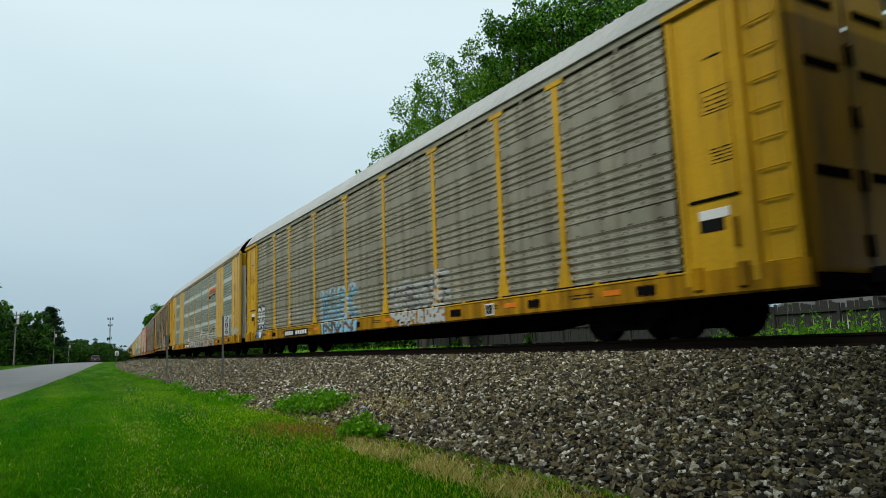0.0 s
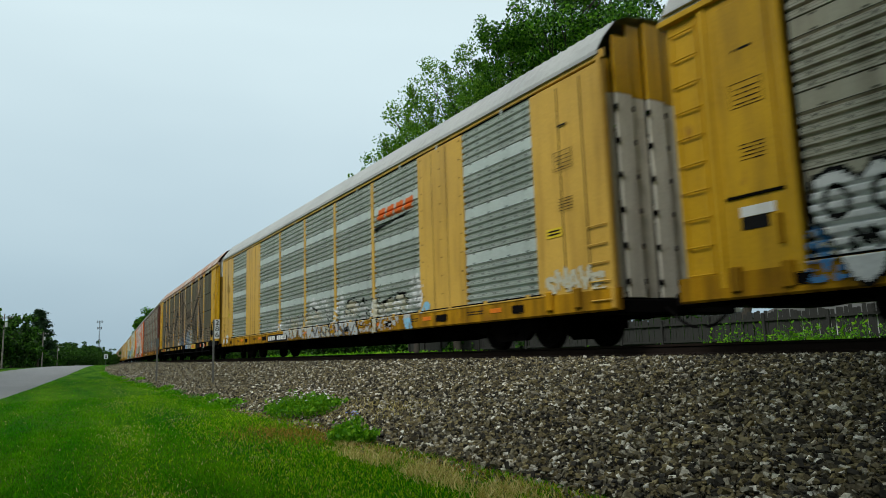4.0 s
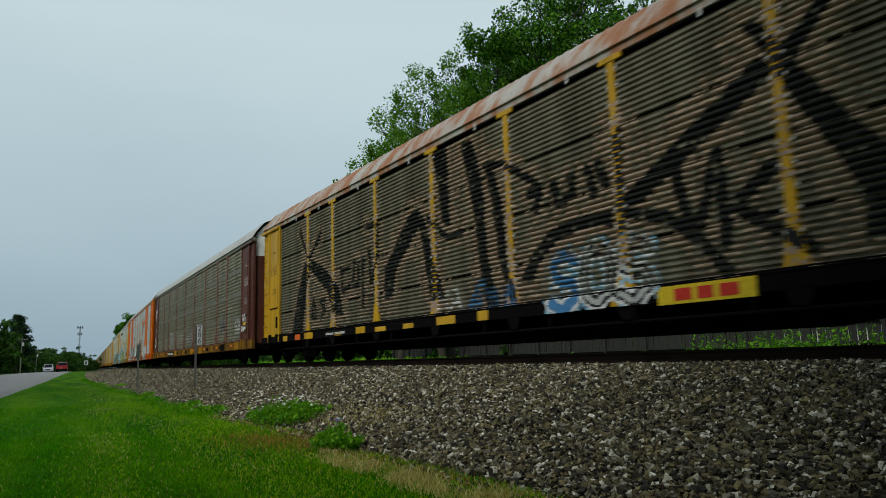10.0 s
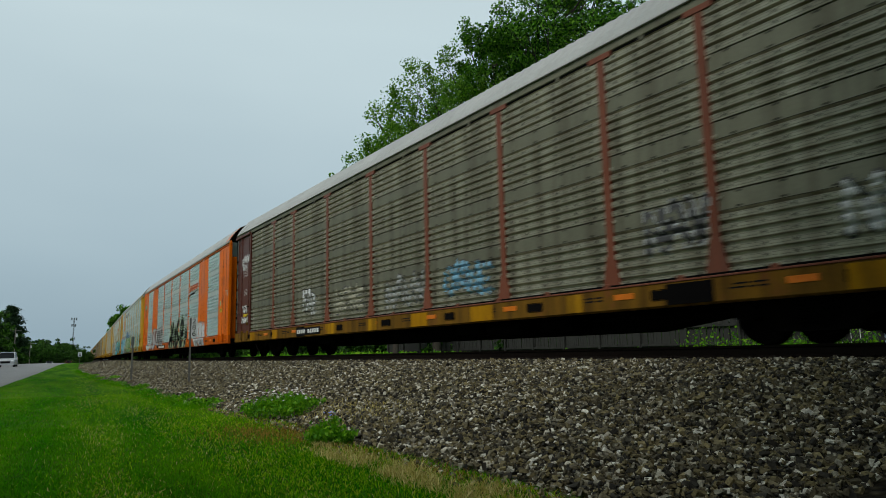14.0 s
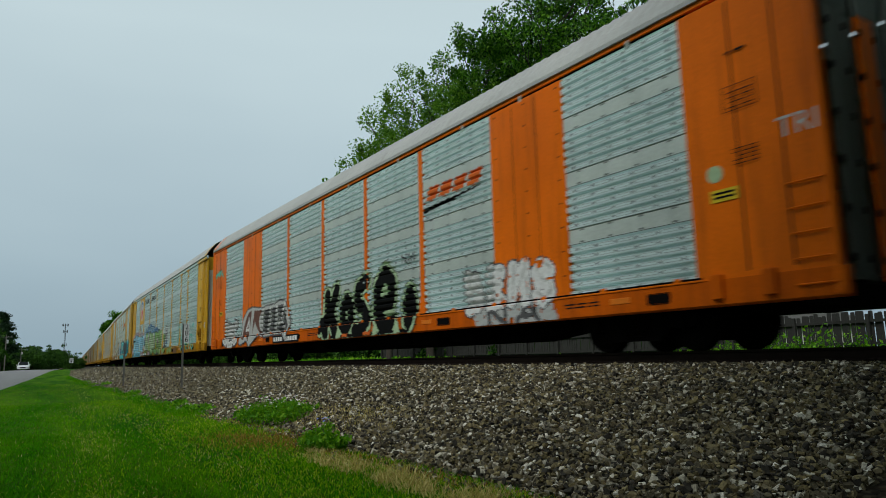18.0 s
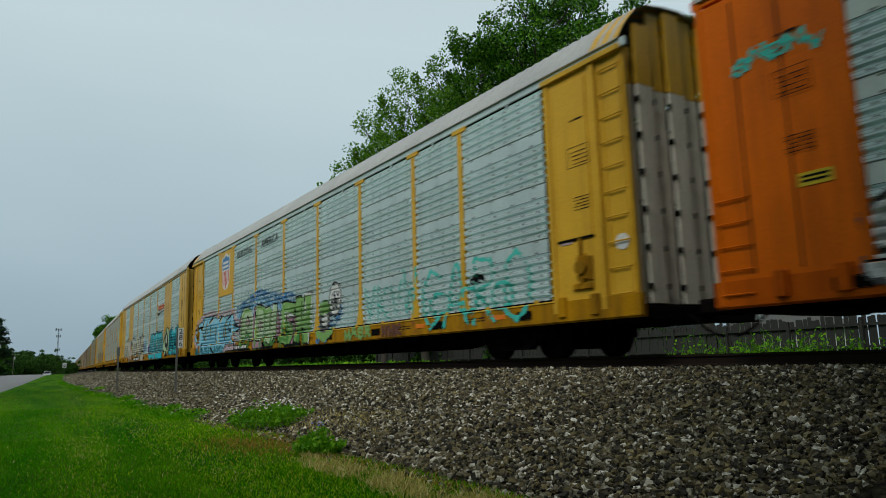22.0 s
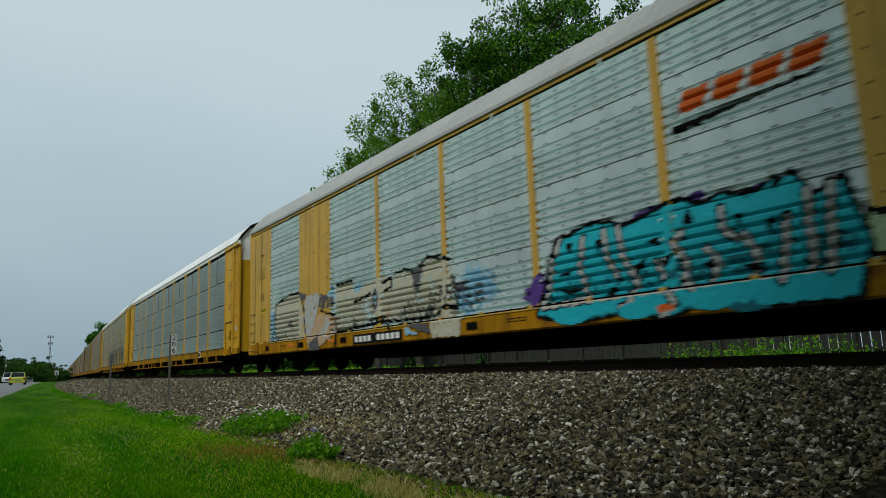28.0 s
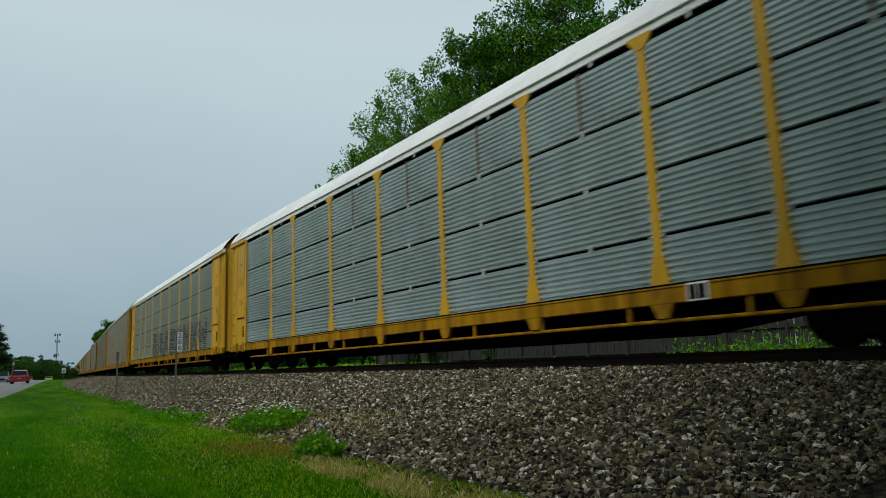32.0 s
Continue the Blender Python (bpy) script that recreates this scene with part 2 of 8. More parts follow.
M_STEEL_OLIVE = painted("olive_grey_dirty_steel", (0.44, 0.42, 0.315), 0.75, (0.085, 0.065, 0.04), 0.42, 0.4)
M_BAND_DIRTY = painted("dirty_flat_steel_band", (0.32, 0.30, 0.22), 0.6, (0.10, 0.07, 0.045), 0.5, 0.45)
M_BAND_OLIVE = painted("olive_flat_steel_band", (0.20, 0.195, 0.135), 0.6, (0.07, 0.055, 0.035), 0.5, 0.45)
M_STEEL_TAN = painted("olive_stained_galvanised_steel", (0.25, 0.232, 0.168), 0.75, (0.075, 0.054, 0.038), 0.6, 0.2, rust=0.3)
M_STEEL = painted("galvanised_steel", (0.52, 0.60, 0.60), 0.2, (0.17, 0.17, 0.165), 0.4, 0.4)
M_STEEL_DULL = painted("dull_galvanised_steel", (0.44, 0.485, 0.43), 0.35, (0.14, 0.135, 0.115), 0.45, 0.3)
M_STEEL_CLEAN = painted("bright_galvanised_steel", (0.66, 0.80, 0.785), 0.12, (0.20, 0.23, 0.23), 0.42, 0.25)
M_BAND = painted("dull_grey_flat_steel", (0.49, 0.55, 0.50), 0.2, (0.2, 0.2, 0.18), 0.45, 0.3)
M_BAND_CLEAN = painted("pale_grey_flat_steel", (0.50, 0.61, 0.595), 0.2, (0.19, 0.21, 0.21), 0.42, 0.3)
M_SILL = painted("grimy_yellow_sill", (0.40, 0.19, 0.004), 0.75, (0.04, 0.022, 0.010), 0.7, rust=0.55, spec=0.06)
M_SILL_DARK = painted("rusty_dark_yellow_sill", (0.44, 0.22, 0.008), 0.85, (0.02, 0.013, 0.008), 0.8, rust=0.5, spec=0.05)
M_SILL_BROWN = painted("brown_stained_yellow_sill", (0.20, 0.10, 0.012), 0.8, (0.02, 0.013, 0.008), 0.8, rust=0.5, spec=0.05)
M_SILL_ORANGE = painted("grimy_orange_sill", (0.55, 0.10, 0.002), 0.5, (0.05, 0.015, 0.006), 0.6, rust=0.2, spec=0.06)
M_DOOR = painted("stained_white_door", (0.62, 0.60, 0.50), 0.5, (0.15, 0.11, 0.065), 0.6, rust=0.25, spec=0.06)
M_DOOR_GREEN = painted("dark_green_grey_door", (0.16, 0.20, 0.18), 0.6, (0.05, 0.045, 0.035), 0.6, rust=0.2, spec=0.06)
M_ROOF = painted("weathered_roof_sheet", (0.40, 0.41, 0.39), 0.25, (0.2, 0.19, 0.17), 0.6, 0.2, streak=False)
M_ROOF_WHITE = painted("white_roof_sheet", (0.78, 0.80, 0.78), 0.1, (0.35, 0.35, 0.33), 0.5, 0.0, streak=False)
M_ROOF_RUST = painted("rusting_roof_sheet", (0.42, 0.40, 0.36), 0.25, (0.22, 0.17, 0.13), 0.7, 0.1, rust=1.3, rust_runs=(0.25, 0.7, 0.25), streak=False, rustcol=(0.30, 0.105, 0.028))
M_WHITE = painted("white_paint", (0.72, 0.72, 0.68), 0.3, (0.25, 0.2, 0.15), 0.5)
# near-black grime and iron: shade under the cars is put into both colours
M_BLACK = painted("black_grime_and_shade", (0.005, 0.0045, 0.0045), 0.2, (0.008, 0.007, 0.006), rough=0.9, spec=0.03)
M_IRON = painted("cast_iron_toned_for_shade", (0.007, 0.006, 0.006), 0.4, (0.014, 0.009, 0.006), 0.9, 0.0, spec=0.02)
# near-black that stands in for the shade inside gaps, slots and holes
M_DARK = painted("gap_shade", (0.006, 0.006, 0.006), 0.0, rough=0.95, spec=0.0)
M_REFLECT = plain("orange_reflector_sheet", (0.66, 0.17, 0.012), 0.4)
M_INK = plain("black_lettering", (0.012, 0.012, 0.012), 0.6)
M_GREYPAINT = painted("light_grey_paint", (0.5, 0.5, 0.48), 0.3)

# ---- ground, road, ballast and track ----
def ease(a, b, v):
    v = min(1.0, max(0.0, (v - a) / (b - a)))
    return v * v * (3 - 2 * v)


def to_track(x, y):
    """Along and across the track for a place on the plan."""
    s, off = y, 0.0
    for _ in range(4):
        q, h = on_track(s), heading(s)
        dx, dy = x - q.x, y - q.y
        s += dx * math.sin(h) + dy * math.cos(h)
        off = dx * math.cos(h) - dy * math.sin(h)
    return s, off


def land_at(x, y):
    return land(*to_track(x, y))


def road_edge(y):
    """The road's near edge: it runs straight, a little askew to the near track."""
    return 0.1 * y - 3.0


ROAD_WIDTH = 8.2


def mown_stripes(nt, base):
    """Paler, yellower stripes along the verge where the mower turned the blades."""
    tc = nt.nodes.new("ShaderNodeTexCoord")
    run = nt.nodes.new("ShaderNodeCombineXYZ")
    for i, axis in enumerate(((1.0, -0.085, 0.0), (0.02, 0.11, 0.0))):
        dot = nt.nodes.new("ShaderNodeVectorMath")
        dot.operation = "DOT_PRODUCT"
        dot.inputs[1].default_value = axis
        nt.links.new(tc.outputs["Object"], dot.inputs[0])
        nt.links.new(dot.outputs["Value"], run.inputs[i])
    mown = nt.nodes.new("ShaderNodeTexNoise")
    mown.inputs["Scale"].default_value, mown.inputs["Detail"].default_value = 1.0, 3
    nt.links.new(run.outputs[0], mown.inputs[0])
    dark = mix_node(nt, 1.0, base, (0.50, 0.72, 0.5), "MULTIPLY")
    pale = mix_node(nt, 0.34, base, (0.13, 0.235, 0.004))
    both = mix_node(nt, ramp_node(nt, mown.outputs[0], [(0.36, grey(0)), (0.64, grey(1))]).outputs[0], dark, pale)
    # small thin and thick spots in the sward
    spot = noise_node(nt, 2.6, 4, rough=0.7)
    return mix_node(nt, 1.0, both, ramp_node(nt, spot.outputs[0], [(0.32, (0.72, 0.80, 0.7)), (0.68, (1.30, 1.18, 1.0))]).outputs[0], "MULTIPLY")


def ground_material():
    m, nt, b = nodes_of("mown_grass")
    a = noise_node(nt, 0.55, 5)
    c = noise_node(nt, 30.0, 4, rough=0.75)
    base = ramp_node(nt, a.outputs[0], [(0.3, (0.016, 0.09, 0.002)), (0.52, (0.028, 0.128, 0.003)), (0.72, (0.058, 0.155, 0.004))]).outputs[0]
    base = mown_stripes(nt, base)
    fine = ramp_node(nt, c.outputs[0], [(0.3, (0.35, 0.38, 0.3)), (0.7, (1.5, 1.4, 1.2))]).outputs[0]
    col = mix_node(nt, 1.0, base, fine, "MULTIPLY")
    dry = noise_node(nt, 1.4, 5, rough=0.7)
    k = ramp_node(nt, dry.outputs[0], [(0.58, grey(0)), (0.75, grey(0.5))]).outputs[0]
    col = mix_node(nt, k, col, (0.17, 0.15, 0.025))
    nt.links.new(col, b.inputs["Base Color"])
    b.inputs["Roughness"].default_value = 0.9
    b.inputs["Specular IOR Level"].default_value = 0.02
    bump(nt, b, c.outputs[0], 0.03, 0.7)
    return m


M_GRASS = ground_material()


def spaced(*runs):
    out = []
    for a, b, n in runs:
        out += [a + (b - a) * i / n for i in range(n)]
    return out + [runs[-1][1]]


def build_ground():
    g = Build()
    ss = spaced((-1500, -400, 3), (-400, -60, 8), (-60, 0, 12), (0, 40, 60), (40, 160, 30), (160, 400, 16), (400, 3500, 8))
    oo = spaced((-2500, -120, 6), (-120, -24, 12), (-24, -2, 36), (-2, 20, 12), (20, 120, 8), (120, 2500, 5))
    g.grid([[on_track(s, o, land(s, o) - (0.12 if o > -4.5 and o < 4.5 else 0.0)) for o in oo] for s in ss])
    thing("ground", "green mown grass verge with drier patches", "ground", kind="structure", built=g, material=M_GRASS, smooth=True)


build_ground()


def asphalt():
    m, nt, b = nodes_of("worn_asphalt")
    a = noise_node(nt, 0.4, 4)
    c = noise_node(nt, 60.0, 3)
    col = ramp_node(nt, a.outputs[0], [(0.3, (0.15, 0.15, 0.148)), (0.7, (0.20, 0.20, 0.195))]).outputs[0]
    col = mix_node(nt, 0.4, col, ramp_node(nt, c.outputs[0], [(0.35, grey(0.09)), (0.65, grey(0.27))]).outputs[0])
    nt.links.new(col, b.inputs["Base Color"])
    b.inputs["Roughness"].default_value = 0.85
    bump(nt, b, c.outputs[0], 0.006, 0.5)
    return m


M_ASPHALT = asphalt()


def build_road():
    g = Build()
    rows = []
    for y in spaced((-600, -60, 20), (-60, 0, 12), (0, 160, 80), (160, 420, 26)):
        e = road_edge(y)
        w0 = 0.07 * noise.noise(Vector((y * 0.6, 3.0, 0))) + 0.05 * noise.noise(Vector((y * 2.1, 7.0, 0)))
        row = [Vector((e + 0.12 + w0, y, land_at(e, y) - 0.05))]
        for k in range(9):
            x = e - k / 8 * ROAD_WIDTH + (w0 if k == 0 else 0)
            row.append(Vector((x, y, land_at(x, y) + 0.035 + 0.06 * (1 - abs(k / 4 - 1)))))
        row.append(Vector((e - ROAD_WIDTH - 0.12, y, land_at(e - ROAD_WIDTH, y) - 0.05)))
        rows.append(row)
    g.grid(rows)
    thing("road", "worn grey two-lane asphalt road", "road", kind="structure", built=g, material=M_ASPHALT, smooth=True)


build_road()


def toe(s):
    return -6.48 + 0.36 * ease(7, 10, s) + 0.55 * ease(14, 27, s) + 0.11 * noise.noise(Vector((s * 0.45, 1.0, 0))) + 0.08 * noise.noise(Vector((s * 1.7, 2.0, 0)))


def bed(s, o):
    """Height of the ballast's surface."""
    if o > 2.0:
        return 0.78 - 0.62 * (o - 2.0) / 2.4 + land(s, 5) * ease(2, 4.4, o)
    if o > -1.75:
        return 0.795
    t = toe(s)
    w = min(1.0, max(0.0, (o - t) / (-1.75 - t)))
    z0 = land(s, t) - 0.03
    return z0 + (0.795 - z0) * (0.80 * w + 0.20 * ease(0, 1, w)) + 0.03 * noise.noise(Vector((s * 0.9, o * 0.9, 9.0))) * ease(0, 0.2, w) * (1 - ease(0.8, 1, w))


M_STONE = island("ballast_stone", [(0.0, (0.025, 0.023, 0.018)), (0.22, (0.045, 0.041, 0.03)), (0.35, (0.185, 0.152, 0.072)), (0.46, (0.085, 0.069, 0.038)), (0.58, (0.165, 0.148, 0.10)),
                                   (0.70, (0.265, 0.218, 0.10)), (0.80, (0.10, 0.092, 0.068)), (0.88, (0.39, 0.36, 0.265)), (0.94, (0.57, 0.54, 0.43)), (1.0, (0.74, 0.72, 0.62))], 0.9, 45.0, 0.5)


def bed_material():
    m, nt, b = nodes_of("packed_ballast")
    v = nt.nodes.new("ShaderNodeTexVoronoi")
    tc = nt.nodes.new("ShaderNodeTexCoord")
    nt.links.new(tc.outputs["Object"], v.inputs[0])
    v.inputs["Scale"].default_value = 13.0
    sep = nt.nodes.new("ShaderNodeSeparateColor")
    nt.links.new(v.outputs["Color"], sep.inputs[0])
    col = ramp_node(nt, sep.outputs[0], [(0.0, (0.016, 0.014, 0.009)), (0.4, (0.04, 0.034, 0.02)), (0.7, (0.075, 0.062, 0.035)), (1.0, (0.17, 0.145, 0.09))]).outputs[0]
    # dims each stone towards its rim, painting the shade between stones
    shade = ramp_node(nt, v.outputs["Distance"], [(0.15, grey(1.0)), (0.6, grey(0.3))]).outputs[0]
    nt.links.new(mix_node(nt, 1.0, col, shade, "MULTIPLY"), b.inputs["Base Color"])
    b.inputs["Roughness"].default_value = 0.9
    b.inputs["Specular IOR Level"].default_value = 0.1
    bump(nt, b, shade, 0.05, 0.9)
    return m


M_BED = bed_material()


def build_bed():
    g = Build()
    ss = spaced((-60, 0, 20), (0, 50, 100), (50, 170, 60), (170, 420, 30), (420, 860, 22))
    rows = []
    for s in ss:
        t = toe(s)
        oo = [t - 0.1] + [t + (-1.75 - t) * i / 12 for i in range(13)] + [-1.4, 0.0, 1.4, 2.0, 3.2, 4.4]
        rows.append([on_track(s, o, bed(s, o) - (0.05 if i == 0 else 0.0)) for i, o in enumerate(oo)])
    g.grid(rows)
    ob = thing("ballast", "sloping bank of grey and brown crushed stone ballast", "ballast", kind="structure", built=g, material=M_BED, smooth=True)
    return ob


build_bed()


def scatter(base_v, base_f, places, sizes, rng, squash=(1.0, 0.8, 0.6), flat=0.5):
    """Many turned, scaled copies of small shapes as plain arrays."""
    n = len(places)
    kinds = len(base_v)
    pick = rng.integers(0, kinds, n)
    vs, fs, start = [], [], 0
    for k in range(kinds):
        idx = np.nonzero(pick == k)[0]
        if not len(idx):
            continue
        bv = base_v[k]
        q = rng.normal(size=(len(idx), 4))
        q[:, 1:3] *= flat
        q /= np.linalg.norm(q, axis=1)[:, None]
        w, x, y, z = q.T
        rot = np.stack([1 - 2 * (y * y + z * z), 2 * (x * y - z * w), 2 * (x * z + y * w),
                        2 * (x * y + z * w), 1 - 2 * (x * x + z * z), 2 * (y * z - x * w),
                        2 * (x * z - y * w), 2 * (y * z + x * w), 1 - 2 * (x * x + y * y)], -1).reshape(-1, 3, 3)
        sc = sizes[idx][:, None] * (np.array(squash) * rng.uniform(0.75, 1.25, (len(idx), 3)))
        pts = np.einsum("nij,nvj->nvi", rot, bv[None] * sc[:, None, :]) + places[idx][:, None, :]
        vs.append(pts.reshape(-1, 3))
        f = base_f[None] + (np.arange(len(idx)) * len(bv))[:, None, None] + start
        fs.append(f.reshape(-1, base_f.shape[1]))
        start += len(idx) * len(bv)
    return np.concatenate(vs), np.concatenate(fs)


def array_mesh(name, vs, fs, mats, flat=False):
    me = bpy.data.meshes.new(name)
    k = fs.shape[1]
    me.vertices.add(len(vs))
    me.vertices.foreach_set("co", vs.astype(np.float32).ravel())
    me.loops.add(fs.size)
    me.loops.foreach_set("vertex_index", fs.astype(np.int32).ravel())
    me.polygons.add(len(fs))
    me.polygons.foreach_set("loop_start", np.arange(0, fs.size, k, dtype=np.int32))
    me.update(calc_edges=True)
    if flat:
        me.shade_flat()
    for m in mats:
        me.materials.append(m)
    return me


def rock_shapes(count, rng):
    # chips with eight corners, each pushed in or out
    base = np.array([[x, y, z] for x in (-0.5, 0.5) for y in (-0.5, 0.5) for z in (-0.5, 0.5)])
    faces = np.array([[0, 1, 3], [0, 3, 2], [4, 6, 7], [4, 7, 5], [0, 4, 5], [0, 5, 1], [2, 3, 7], [2, 7, 6], [0, 2, 6], [0, 6, 4], [1, 5, 7], [1, 7, 3]])
    return [base * rng.uniform(0.45, 1.15, base.shape) for _ in range(count)], faces


def strew_stones():
    rng = np.random.default_rng(4)
    shapes, faces = rock_shapes(14, rng)
    plain_v = np.array([[0.5, 0, 0], [-0.5, 0, 0], [0, 0.5, 0], [0, -0.5, 0], [0, 0, 0.5], [0, 0, -0.5]])
    plain_f = np.array([[0, 2, 4], [2, 1, 4], [1, 3, 4], [3, 0, 4], [2, 0, 5], [1, 2, 5], [3, 1, 5], [0, 3, 5]])
    chips = [plain_v * rng.uniform(0.8, 1.5, plain_v.shape) + rng.normal(0, 0.09, plain_v.shape) for _ in range(10)]
    for name, label, runs, base_v, base_f in (
            ("ballast_stones", "loose grey, tan and brown crushed ballast stones", ((2.2, 9, 1280, 0.037), (9, 18, 800, 0.039)), shapes, faces),
            ("far_ballast_stones", "grey and tan crushed ballast stones along the bank", ((18, 34, 640, 0.040), (34, 60, 270, 0.057), (60, 115, 80, 0.10)), chips, plain_f)):
        places, sizes = [], []
        for s0, s1, per, size in runs:
            for _ in range(int((s1 - s0) * 4.7 * per)):
                s = rng.uniform(s0, s1)
                t = toe(s)
                w = rng.uniform(-0.02, 1.06)
                if w < 0.05 and rng.random() < 0.5:
                    continue
                o = t + (-1.75 - t) * w
                places.append(on_track(s, o, bed(s, o) + rng.uniform(-0.014, 0.034)))
                sizes.append(size * (0.6 + 1.2 * rng.random() ** 2.2))
        if base_v is shapes:
            for _ in range(140):
                s = rng.uniform(3, 12)
                o = toe(s) - abs(rng.normal(0, 0.12))
                places.append(on_track(s, o, land(s, o) + 0.01))
                sizes.append(rng.uniform(0.03, 0.06))
        vs, fs = scatter(base_v, base_f, np.array([p[:] for p in places]), np.array(sizes), rng, (1.15, 0.85, 0.55), 0.35)
        ob = new(name, array_mesh(name, vs, fs, [M_STONE], True))
        tagged(ob, label, "gravel", kind="stuff")


strew_stones()

M_RAIL = painted("rusty_rail_steel", (0.022, 0.016, 0.013), 0.3, (0.012, 0.01, 0.008), rough=0.9, spec=0.03)
M_TIE = painted("dark_creosoted_timber", (0.03, 0.024, 0.019), 0.4, rough=0.95, spec=0.03)


def build_track():
    prof = [(-0.07, 0.0), (0.07, 0.0), (0.07, 0.018), (0.012, 0.04), (0.012, 0.13), (0.036, 0.142), (0.036, 0.17), (0.03, 0.175), (-0.03, 0.175), (-0.036, 0.17), (-0.036, 0.142), (-0.012, 0.13), (-0.012, 0.04), (-0.07, 0.018)]
    ss = spaced((-60, 0, 15), (0, 90, 90), (90, 420, 100), (420, 860, 60))
    for side in (-0.755, 0.755):
        g = Build()
        g.grid([[on_track(s, side + p[0], RAIL_TOP - 0.175 + p[1]) for p in prof + prof[:1]] for s in ss])
        thing("rail", "rust-brown steel running rail on timber ties", "rail", "rails of the track", "structure", built=g, material=M_RAIL)
    tie = Build().soft(-1.3, 1.3, -0.115, 0.115, -0.17, 0.0, 0.012)
    plate = Build().box(-0.86, -0.65, -0.09, 0.09, 0.0, 0.012)
    plate_far = Build().box(0.65, 0.86, -0.09, 0.09, 0.0, 0.012)
    for dx in (-0.84, -0.67, 0.67, 0.84):
        for dy in (-0.05, 0.05):
            (plate if dx < 0 else plate_far).soft(dx - 0.013, dx + 0.013, dy - 0.013, dy + 0.013, 0.012, 0.045, 0.004)
    first = thing("railway_tie", "dark timber tie bedded in ballast", "railway tie", "ties under the rails")
    part("timber", tie, M_TIE, first)
    part("tie_plate", plate, M_RAIL, first)
    part("tie_plate", plate_far, M_RAIL, first)
    def tie_at(s):
        p = on_track(s, 0, 0.815)
        return Matrix.Translation(p) @ pose(0, 0, 0, 0, 0, -math.degrees(heading(s)))
    first.matrix_world = tie_at(-4.0)
    for i in range(1, 130):
        copy_thing(first, tie_at(-4.0 + 0.51 * i))
    g = Build()
    for i in range(130, 420):
        p, h = on_track(-4.0 + 0.51 * i, 0, 0.815), heading(-4.0 + 0.51 * i)
        ax, ay = Vector((math.cos(h), -math.sin(h), 0)), Vector((math.sin(h), math.cos(h), 0))
        vs = [p + ax * x * 1.3 + ay * y * 0.115 + Vector((0, 0, z)) for x in (-1, 1) for y in (-1, 1) for z in (-0.17, 0)]
        g.add(vs, [(0, 1, 3, 2), (4, 6, 7, 5), (0, 4, 5, 1), (2, 3, 7, 6), (0, 2, 6, 4), (1, 5, 7, 3)])
    thing("far_railway_ties", "dark timber ties bedded in ballast", "railway tie", kind="stuff", built=g, material=M_TIE)


build_track()

# ---- the train: covered car carriers ----
HALF = 13.7
POSTS = [4.62, 6.55, 9.35, 12.2, 15.05, 17.95, 20.8, 22.8]
BAYS = [1.95] + POSTS + [25.45]
FLOOR, EAVE = 0.93, 4.82
ROOF_PROFILE = [(-1.56, 4.965), (-1.55, 5.0), (-1.40, 5.24), (-1.10, 5.58), (-0.80, 5.72), (-0.40, 5.79), (0.0, 5.82),
                (0.40, 5.79), (0.80, 5.72), (1.10, 5.58), (1.40, 5.24), (1.55, 5.0), (1.56, 4.965)]


def rib_profile(kind):
    """Heights of the side sheets and how far each lies behind the outer face, row by row."""
    rows = []
    if kind == "slot":
        edges = [FLOOR, 1.72, 2.70, 3.66, EAVE - 0.07]
        for a, b in zip(edges, edges[1:]):
            a, b = a + 0.012, b - 0.03
            n = round((b - a) / 0.098)
            p = (b - a) / n
            pts = []
            for i in range(n):
                z = a + i * p
                pts += [(z, 0.058), (z + 0.14 * p, 0.008), (z + 0.58 * p, 0.002), (z + 0.70 * p, 0.062)]
            rows.append((pts + [(b, 0.03)], None))
    else:
        # each sheet ends below in a flat lap, but for the lowest
        edges = [FLOOR, 1.82, 2.82, 3.80, EAVE - 0.02]
        for i, (a, b) in enumerate(zip(edges, edges[1:])):
            flat = 0.25 if i else 0.0
            a, b = a + 0.003, b - 0.003
            band = (a, a + flat) if flat else None
            pts = [(a, 0.012), (a + flat - 0.004, 0.022)] if flat else []
            n = round((b - a - flat) / 0.146)
            p = (b - a - flat) / n
            for j in range(n):
                z = a + flat + j * p
                pts += [(z, 0.074), (z + 0.10 * p, 0.008), (z + 0.68 * p, 0.002), (z + 0.75 * p, 0.080)]
            rows.append((pts + [(b, 0.02)], band))
    return rows


PROFILES = {k: rib_profile(k) for k in ("rib", "slot")}
SURF = {k: np.array([q for pts, _ in PROFILES[k] for q in pts]) for k in PROFILES}
RUNS = {}


def row_mesh(kind, row, u0, u1, mats, key):
    tag = (kind, row, round(u1 - u0, 3), key)
    if tag not in RUNS:
        pts, band = PROFILES[kind][row]
        g = Build()
        w = u1 - u0
        k = len(pts)
        g.add([(o, 0, z) for z, o in pts] + [(o, w, z) for z, o in pts], [])
        for i, (z, o) in enumerate(pts[:-1]):
            g.add([], [(i - 2 * k, i - k, i + 1 - k, i + 1 - 2 * k)], 1 if band and z < band[1] - 1e-3 else 0)
        RUNS[tag] = g.mesh("side_panel", mats, False, False)
    return RUNS[tag]


